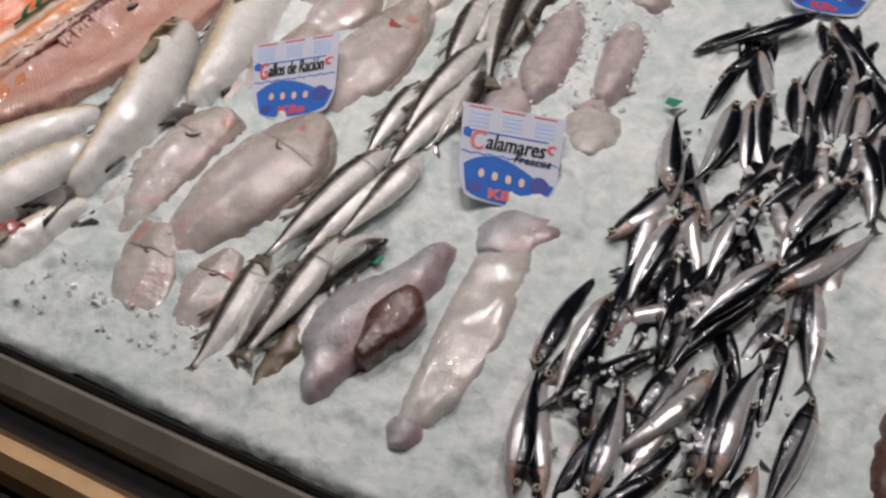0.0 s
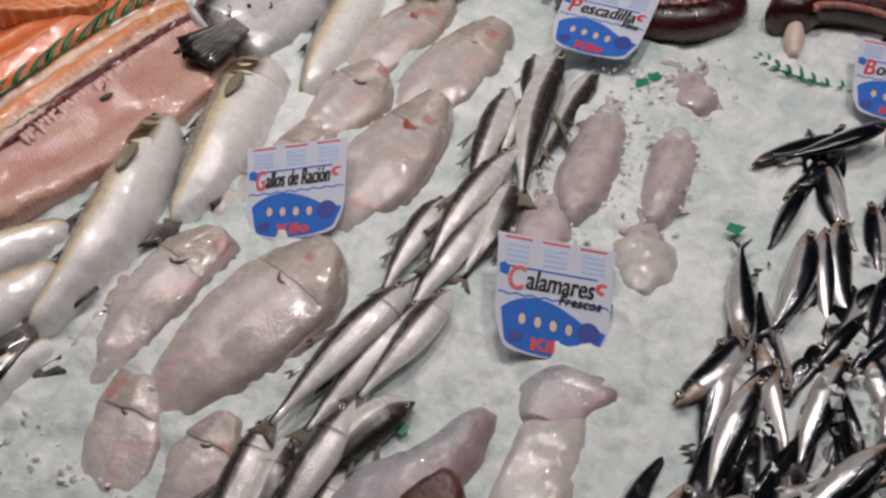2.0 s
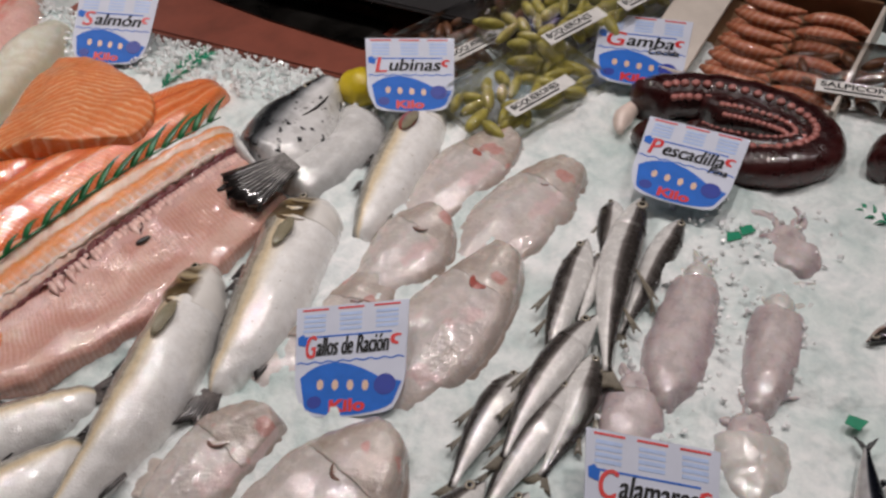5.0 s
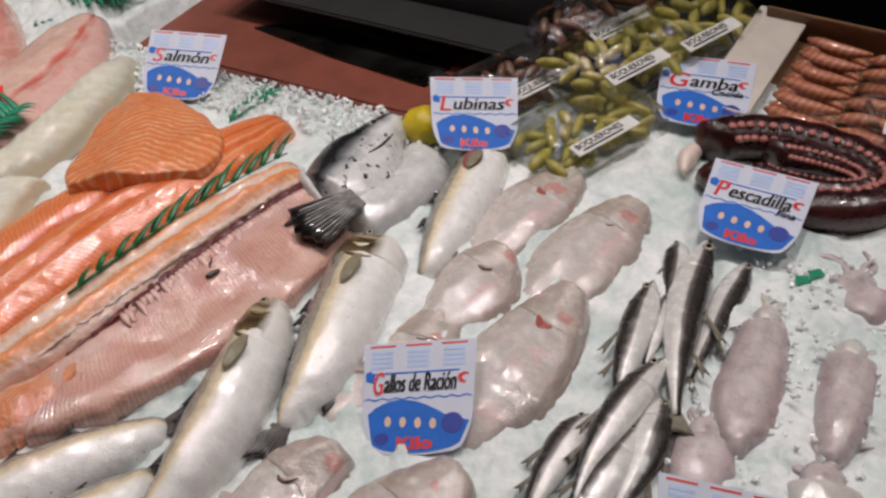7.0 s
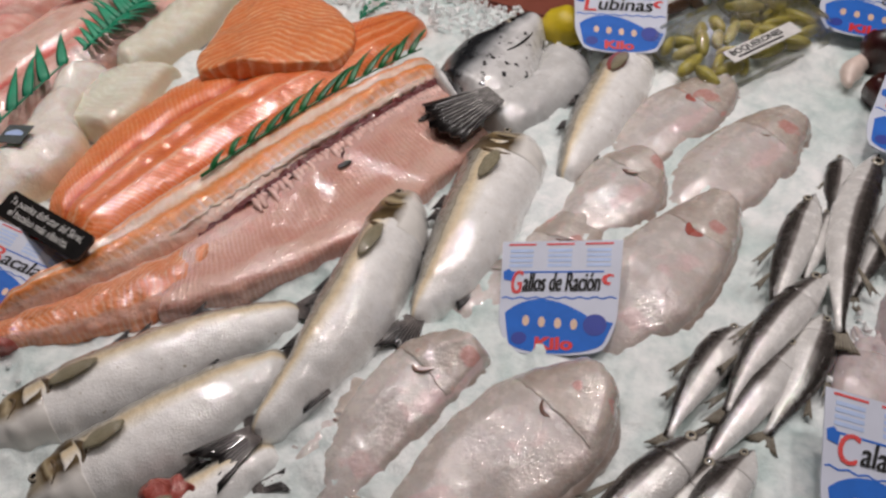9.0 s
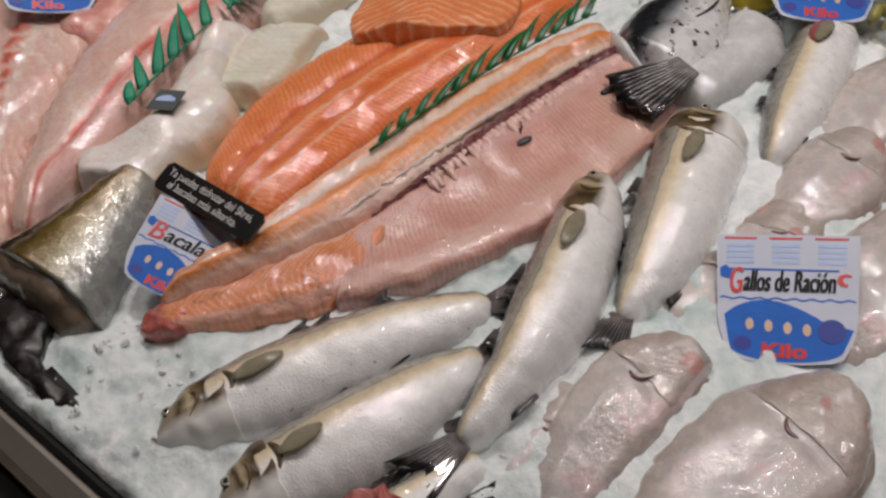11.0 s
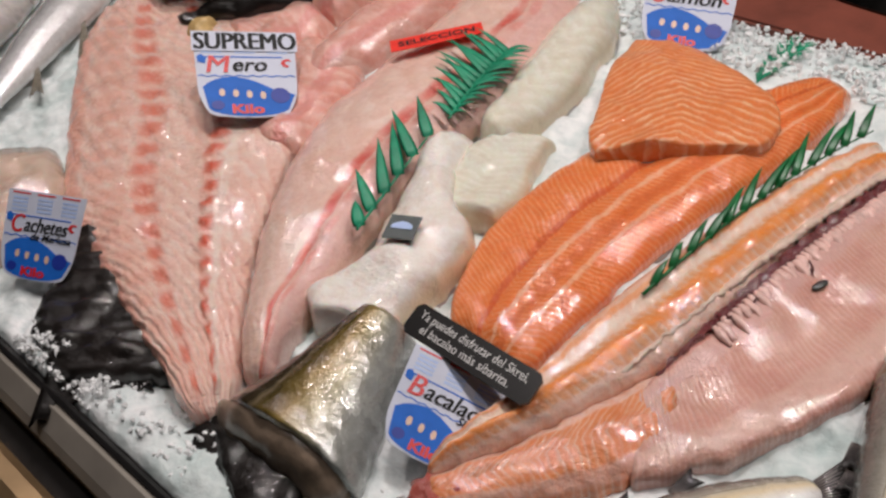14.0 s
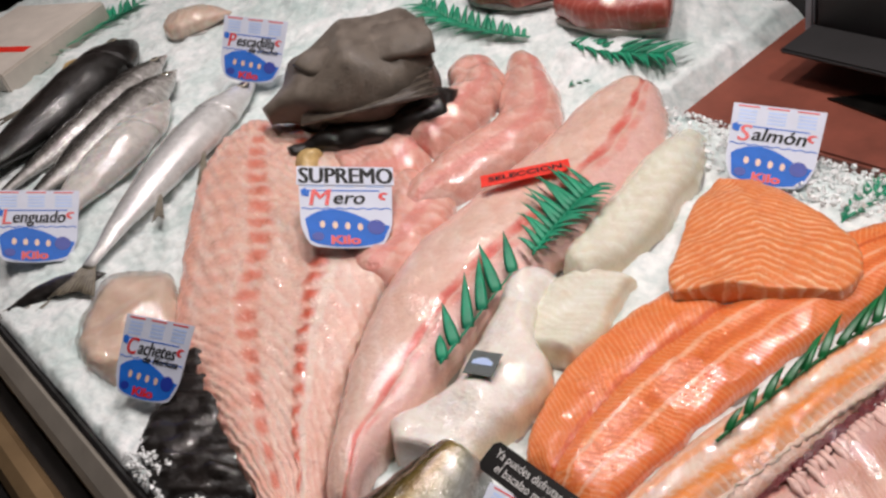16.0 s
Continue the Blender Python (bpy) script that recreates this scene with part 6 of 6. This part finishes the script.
loft("cheek_pad", local(cheeks, [(-1.845, 0.385), (-1.800, 0.320), (-1.735, 0.282), (-1.655, 0.284)]), local(cheeks, [(-1.775, 0.440), (-1.700, 0.415), (-1.640, 0.360), (-1.615, 0.315)]), 0.030, CHEEK, cheeks, 40, 28, 0.006, crown=2.4, ends=(0.15, 0.15), rough=0.012, grain=22)
film = loft("film", local(cheeks, [(-1.845, 0.385), (-1.800, 0.320), (-1.735, 0.282), (-1.655, 0.284)]), local(cheeks, [(-1.775, 0.440), (-1.700, 0.415), (-1.640, 0.360), (-1.615, 0.315)]), 0.034, FILM, cheeks, 40, 28, 0.008, grow=1.04, crown=2.4, ends=(0.12, 0.12), rough=0.012, grain=22, label="shiny clear film")
film.visible_shadow = False
skin_piece = thing("black_fish_tail", "ragged black fish skin and tail on ice", "fish skin", -1.50, 0.315, 0)
loft("skin", local(skin_piece, [(-1.612, 0.376), (-1.565, 0.312), (-1.528, 0.265), (-1.440, 0.243)]), local(skin_piece, [(-1.575, 0.395), (-1.480, 0.366), (-1.395, 0.340), (-1.340, 0.316)]), 0.016, BLACK_SKIN, skin_piece, 50, 30, 0.010, rough=0.008, grain=40, relief=lambda u, v: 0.002 * math.sin(60 * u), ends=(0.05, 0.1))
fan("tail_fin", local(skin_piece, [(-1.445, 0.285)])[0], 325, 0.07, 0.08, 0.12, BLACK_SKIN, skin_piece, 0.2, 0.014, -0.008, 0.003, "", 15, 0.3)


# ---- the fish at the far end ----
def hake(pts, wid, material, label, z=0.0, flip=False, tail=True):
    ob = thing("hake", label, "hake", pts[1][0], pts[1][1], 0, group="large hake on the ice")
    fish_parts(ob, local(ob, pts), wid, wid * 0.62, SLIM, material, material, HAKE_FIN, flip, tail, 0.26, 0.075, 0.8, 0.12, 0.2, False, z, pts[0][0] * 9)


hake([(-2.580, 0.790), (-2.440, 0.570), (-2.330, 0.300)], 0.150, BLACK_SKIN, "large dark-skinned hake with a big eye on ice", 0.004, True)
hake([(-2.350, 0.770), (-2.245, 0.565), (-2.165, 0.380)], 0.105, DARK_HAKE, "dark glossy hake beside a larger one on ice", 0.006, False)
hake([(-2.455, 0.800), (-2.345, 0.580), (-2.255, 0.360)], 0.095, DARK_HAKE, "dark hake lying between two others on ice", 0.002, False)
hake([(-2.255, 0.700), (-2.145, 0.515), (-2.065, 0.360)], 0.110, SQUID_PALE, "white fish belly lying on ice", 0.0, True, False)
hake([(-2.150, 0.830), (-2.040, 0.595), (-1.895, 0.370)], 0.098, SILVER_HAKE, "slender silver hake with shiny belly on ice", 0.004, False)
hake([(-1.880, 0.385), (-1.920, 0.310), (-1.935, 0.255)], 0.045, BLACK_SKIN, "dark fish tail on the ice", 0.0, False)
fillet("fish_steak", [(-2.590, 0.870), (-2.550, 0.925), (-2.500, 0.985)], 0.11, 0.06, MANTLE, CHEEK, "round pale fish steak with pink centre", "fish steak", 0.0)
fillet("tuna_piece", [(-1.960, 1.215), (-1.850, 1.230), (-1.750, 1.250)], 0.115, 0.07, EVEN, TUNA, "dark red cut tuna piece on ice", "tuna", 0.05, power=3.0, group="tuna pieces")
fillet("tuna_piece", [(-1.735, 1.225), (-1.645, 1.240), (-1.560, 1.275)], 0.125, 0.08, [(0, 0.6), (0.5, 1), (1, 0.85)], TUNA, "dark red cut tuna piece on ice", "tuna", 0.04, power=3.2, group="tuna pieces")
for i, (x, y) in enumerate(((-2.62, 0.645), (-2.665, 0.68), (-2.60, 0.70))):
    sh = thing("clam", "pale yellowish clam shell on ice", "clam", x, y, 0, 40 * i, group="clams")
    dome("shell", (0, 0, 0.008), 0.032, 0.026, 0.014, SHELL, sh)


# ---- green plastic leaves ----
def fern(pts, wid, z, material, label, leaves=13, rise=0.006, sides=(-1, 1), turn=0.0, broad=0.075, spread=46, short=1.0):
    ob = thing("plastic_fern", label, "plastic leaf", pts[1][0], pts[1][1], 0, group="green plastic leaves")
    p = local(ob, pts)
    stem = sweep("stem", p, 0.004, 0.004, [(0, 0.5), (1, 1)], material, ob, 0, 1, 18, 6, z)
    for i in range(leaves):
        s = 0.06 + 0.9 * i / (leaves - 1)
        L = wid * 0.5 * (0.35 + 0.65 * math.sin(math.pi * min(1, 0.15 + s * 0.85)))
        for k in sides:
            M = L * (short if k < 0 else 1.0)
            c = beside(p, s, 0, z)
            a = math.degrees(math.atan2(p[0][1] - p[2][1], p[0][0] - p[2][0])) + turn + k * (spread + 7 * math.sin(i * 1.9))
            q, d = np.array(c), np.array((math.cos(radians(a)), math.sin(radians(a)), 0))
            tip = q + d * M
            mid = q + d * M * 0.5
            mid[2] += rise
            tip[2] += rise * 0.6 * (1 + math.sin(i * 2.1 + k))
            sweep("leaflet", [tuple(q), tuple(mid), tuple(tip)], max(0.006, wid * broad), 0.0016, [(0, 0.9), (0.2, 1.0), (0.55, 0.62), (0.85, 0.22), (1, 0.02)], material, stem, 0, 1, 8, 6, 0.001)
    return ob


fern([(-0.960, 0.925), (-1.003, 0.785), (-1.028, 0.620)], 0.130, 0.038, FERN_DARK, "dark green plastic leaf along the salmon belly", 13, 0.008, (1,), 0, 0.075, 20)
fern([(-1.362, 0.852), (-1.356, 0.790), (-1.337, 0.712)], 0.170, 0.052, FERN, "bright green plastic leaf on the grouper fillet", 15, 0.006, (-1, 1), 0, 0.055, 66, 0.5)
fern([(-1.341, 0.690), (-1.318, 0.600), (-1.300, 0.530)], 0.190, 0.050, FERN, "bright green plastic leaf beside the cod", 6, 0.006, (1,), 0, 0.080, 38)
fern([(-1.105, 1.075), (-1.112, 1.030), (-1.115, 0.985)], 0.060, 0.004, FERN, "small green plastic leaf on the ice", 14)
fern([(-2.840, 0.930), (-2.820, 0.770), (-2.750, 0.590)], 0.150, 0.004, FERN, "large green plastic leaf at the counter's end", 22, 0.012)
fern([(-2.060, 1.160), (-1.900, 1.130), (-1.750, 1.140)], 0.130, 0.035, FERN, "green plastic leaf under the tuna", 22)
fern([(-1.500, 1.195), (-1.590, 1.165), (-1.680, 1.160)], 0.130, 0.030, FERN, "green plastic leaf under the tuna", 20)
fern([(-1.570, 1.140), (-1.595, 1.100), (-1.605, 1.070)], 0.05, 0.012, FERN, "small green plastic leaf on the ice", 7)
fern([(-0.530, 1.210), (-0.440, 1.225), (-0.330, 1.235)], 0.055, 0.006, FERN, "green plastic leaf behind the octopus", 20)
fern([(-0.235, 1.085), (-0.180, 1.065), (-0.110, 1.060)], 0.035, 0.004, FERN, "strip of green plastic leaves before the octopus", 9)
for x, y in ((-0.541, 1.010), (-0.345, 0.985), (-0.275, 0.660), (-0.395, 0.470), (-0.335, 1.000), (-0.19, 0.80)):
    bit = thing("leaf_scrap", "scrap of green plastic leaf on the ice", "plastic scrap", x, y, 0, x * 900, group="leaf scraps")
    flat("scrap", [(-0.009, -0.004), (0.007, -0.007), (0.010, 0.003), (-0.002, 0.008)], 0.013, 0.001, FERN, bit)


# ---- octopus ----
oct1 = thing("cooked_octopus", "coiled dark red cooked octopus arm with suckers", "octopus", -0.395, 1.150, 0, group="cooked octopus")


def arm_ring(ob, name, cx, cy, rx, ry, a0, a1, t0, t1, z):
    n, m = 46, 14
    V, U, F = [], [], []
    for i in range(n):
        s = i / (n - 1)
        a = radians(a0 + (a1 - a0) * s)
        c = np.array((cx + rx * math.cos(a), cy + ry * math.sin(a)))
        d = np.array((math.cos(a), math.sin(a)))
        r = (t0 + (t1 - t0) * s) * (0.6 if i in (0, n - 1) else 1)
        for j in range(m):
            t = 2 * math.pi * j / m
            V.append((c[0] + d[0] * r * math.cos(t), c[1] + d[1] * r * math.cos(t), z + r * 0.9 + r * math.sin(t) + 0.0015 * math.sin(i * 2.2) * math.sin(t)))
            U.append((s, 0.5 + 0.5 * math.cos(t)))
    F = [(i * m + j, i * m + (j + 1) % m, (i + 1) * m + (j + 1) % m, (i + 1) * m + j) for i in range(n - 1) for j in range(m)]
    F += [tuple(range(m - 1, -1, -1)), tuple(range((n - 1) * m, n * m))]
    part_mesh(name, V, F, U, OCTOPUS, ob)
    for row in (0.55, 1.15):
        for i in range(2, 34):
            s = i / 35
            a = radians(a0 + (a1 - a0) * s)
            r = t0 + (t1 - t0) * s
            d = (math.cos(a), math.sin(a))
            x, y = cx + rx * d[0] - d[0] * r * math.cos(row), cy + ry * d[1] - d[1] * r * math.cos(row)
            dome("sucker", (x, y, z + r * 0.9 + r * math.sin(row)), r * 0.2, r * 0.2, r * 0.14, SUCKER, ob, 0, "", 3, 8)


arm_ring(oct1, "arm", 0.0, 0.0, 0.105, 0.058, 170, -150, 0.030, 0.022, -0.004)
arm_ring(oct1, "arm", 0.02, 0.004, 0.060, 0.024, 150, -170, 0.022, 0.012, 0.004)
sweep("cut_end", [(-0.118, 0.022), (-0.124, -0.008), (-0.118, -0.034)], 0.026, 0.03, [(0, 0.7), (0.5, 1), (1, 0.3)], OCTO_MEAT, oct1, 0, 1, 14, 12, -0.002, label="white cut end")
oct2 = thing("cooked_octopus", "cut dark red octopus arm with white meat", "octopus", -0.19, 1.16, 0, group="cooked octopus")
arm_ring(oct2, "arm", 0.05, 0.0, 0.075, 0.045, 200, -60, 0.030, 0.024, -0.004)
sweep("cut_end", [(-0.018, 0.0), (-0.012, -0.035), (-0.006, -0.065)], 0.026, 0.034, [(0, 0.7), (0.5, 1), (1, 0.4)], OCTO_MEAT, oct2, 0, 1, 14, 12, 0.0, label="white cut end")


# ---- packs at the back ----
PACK_WORDS = {w: write(w, 0.012, 0, 0.0003) for w in ("BOQUERONES", "SALPICON")}


def seafood_pack(x, y, rz, contents, label, z=0.0, tilt=22):
    ob = thing("seafood_pack", label, "food pack", x, y, z, rz, group="plastic seafood packs", rx=tilt)
    slab("tray", -0.095, -0.055, 0.0, 0.095, 0.055, 0.006, FILM, ob, 0.002)
    rnd = random.Random(int(abs(x * 1000)))
    for i in range(7):
        for j in range(4):
            px, py = -0.078 + 0.026 * i + rnd.uniform(-0.007, 0.007), -0.036 + 0.024 * j + rnd.uniform(-0.005, 0.005)
            dome("morsel", (px, py, 0.018 + rnd.uniform(0, 0.010)), rnd.uniform(0.016, 0.026), rnd.uniform(0.006, 0.009), 0.009, contents, ob, rnd.uniform(0, 180), "", 4, 9)
    bm = bmesh.new()
    bmesh.ops.create_cube(bm, size=1, matrix=Matrix.LocRotScale((0, 0, 0.024), None, (0.196, 0.116, 0.046)))
    bmesh.ops.bevel(bm, geom=bm.edges[:], offset=0.012, segments=3, affect="EDGES")
    lid = part("film_lid", bm, FILM, ob, "shiny clear lid")
    lid.visible_shadow = False
    slab("paper_label", -0.06, -0.050, 0.0475, 0.040, -0.030, 0.0485, WHITE_PRINT, ob, 0)
    words, wide = PACK_WORDS["SALPICON" if x > -0.4 else "BOQUERONES"]
    put_words("label_print", words.copy(), -0.055, -0.041, 0.0489, INK, ob, 0.075 / wide, 1.0)
    slab("print_bar", -0.050, -0.0465, 0.0486, 0.015, -0.0440, 0.0490, INK, ob, 0)
    return ob


seafood_pack(-0.650, 1.135, 66, OLIVE, "clear plastic pack of greenish shellfish on ice", 0.0, 8)
seafood_pack(-0.770, 1.215, 66, MUSSEL, "clear plastic pack of brown shellfish on ice", 0.0, 8)
seafood_pack(-0.660, 1.260, 66, OLIVE, "clear plastic pack of greenish shellfish", 0.030, 14)
seafood_pack(-0.720, 1.350, 66, MUSSEL, "clear plastic pack of brown shellfish leaning back", 0.030, 14)
seafood_pack(-0.600, 1.370, 66, OLIVE, "clear plastic pack of greenish shellfish leaning back", 0.030, 14)
seafood_pack(-0.265, 1.300, 5, MUSSEL, "clear plastic pack of pale shellfish on ice", 0.0, 10)
seafood_pack(-0.06, 1.310, 5, OLIVE, "clear plastic pack of pale shellfish on ice", 0.0, 10)
box = thing("prawn_box", "open carton of cooked orange prawns", "prawn box", -0.42, 1.335, 0.004, -6, rx=10)
slab("bottom", -0.10, -0.095, 0.0, 0.135, 0.095, 0.008, CARTON_BROWN, box, 0.001)
slab("side_panel", -0.10, 0.0955, 0.0, 0.135, 0.1005, 0.05, CARTON_BROWN, box, 0.001)
slab("side_panel", -0.10, -0.1005, 0.0, 0.135, -0.0955, 0.04, CARTON, box, 0.001)
slab("side_panel", 0.1355, -0.10, 0.0, 0.1405, 0.10, 0.045, CARTON, box, 0.001)
slab("lid_panel", -0.115, -0.09, 0.03, -0.045, 0.115, 0.036, CARTON, box, 0.001, "printed pale carton flap")
for i in range(12):
    for j in range(2):
        y = -0.08 + 0.0145 * i
        sweep("prawn", [(-0.035 + 0.085 * j, y), (0.01 + 0.085 * j, y + 0.008 * (-1) ** i), (0.05 + 0.085 * j, y - 0.002)], 0.019, 0.02, EVEN, PRAWN, box, 0, 1, 9, 8, 0.012 + 0.008 * ((i + j) % 2))

# ---- cutting board, knives, scale ----
cut = thing("cutting_board", "worn red-brown cutting board behind the ice", "cutting board", -1.13, 1.29, -0.045, 0)
slab("board", -0.31, -0.165, 0.0, 0.33, 0.16, 0.03, BOARD, cut, 0.004)


def knife(x, y, rz, L, label):
    ob = thing("knife", label, "knife", x, y, -0.0145, rz, group="knives on the board")
    flat("blade", [(0, -0.050), (L * 0.6, -0.050), (L * 0.9, -0.022), (L, 0.012), (L * 0.5, 0.024), (0, 0.024)], 0.003, 0.0025, BLADE, ob)
    sweep("handle", [(-0.12, 0.0), (-0.06, 0.002), (0.002, 0.0)], 0.03, 0.018, [(0, 0.9), (0.3, 1), (0.6, 0.8), (1, 1)], BLACK, ob, 0, 1, 10, 10, 0.0)


knife(-0.92, 1.215, 174, 0.36, "dark broad fish knife lying on the board")
knife(-0.95, 1.325, 176, 0.30, "dark fish knife lying on the board")
scales = thing("weighing_scale", "black and grey counter scale behind the ice", "scale", -1.12, 1.39, -0.045, -2)
slab("housing", -0.24, -0.055, 0.03, 0.34, 0.10, 0.30, DARK, scales, 0.008)
slab("end_panel", -0.255, -0.055, 0.03, -0.2405, 0.12, 0.30, GREY_BOX, scales, 0.003, "grey end panel")
slab("tray", -0.24, -0.14, 0.075, 0.36, -0.056, 0.083, DARK, scales, 0.003, "thin black tray")
for dx in (-0.18, 0.30):
    slab("foot", dx - 0.015, -0.04, 0.0, dx + 0.015, 0.08, 0.0305, BLACK, scales, 0.002)
panel = thing("carton", "pale brown printed carton at the counter's end", "carton", -2.86, 0.60, 0.0, 25)
slab("panel", -0.16, -0.12, 0.0, 0.12, 0.22, 0.05, CARTON, panel, 0.004)
slab("print_bar", -0.06, -0.02, 0.0502, 0.09, 0.005, 0.0506, SIGN_RED, panel, 0)

# ---- loose ice ----
ice_chips("ice_chips", [(-0.40, -0.24, 0.70, 1.05, 260, 0.010), (-0.16, 0.03, 0.34, 0.92, 60, 0.028), (-0.150, -0.115, 0.395, 0.430, 18, 0.034), (-0.085, -0.035, 0.600, 0.680, 26, 0.032), (-0.105, -0.070, 0.500, 0.535, 16, 0.034), (-0.030, 0.030, 0.720, 0.800, 26, 0.028), (-0.060, -0.020, 0.380, 0.420, 16, 0.032), (-1.45, -0.80, 1.00, 1.11, 1800, 0.012),
                        (-1.15, -0.95, 0.25, 0.36, 60, 0.005), (-1.40, -1.25, 0.25, 0.36, 250, 0.006), (-0.72, -0.50, 0.28, 0.36, 80, 0.004), (-1.52, -1.38, 0.24, 0.275, 260, 0.014)], 3, "loose chips of crushed ice among the fish")
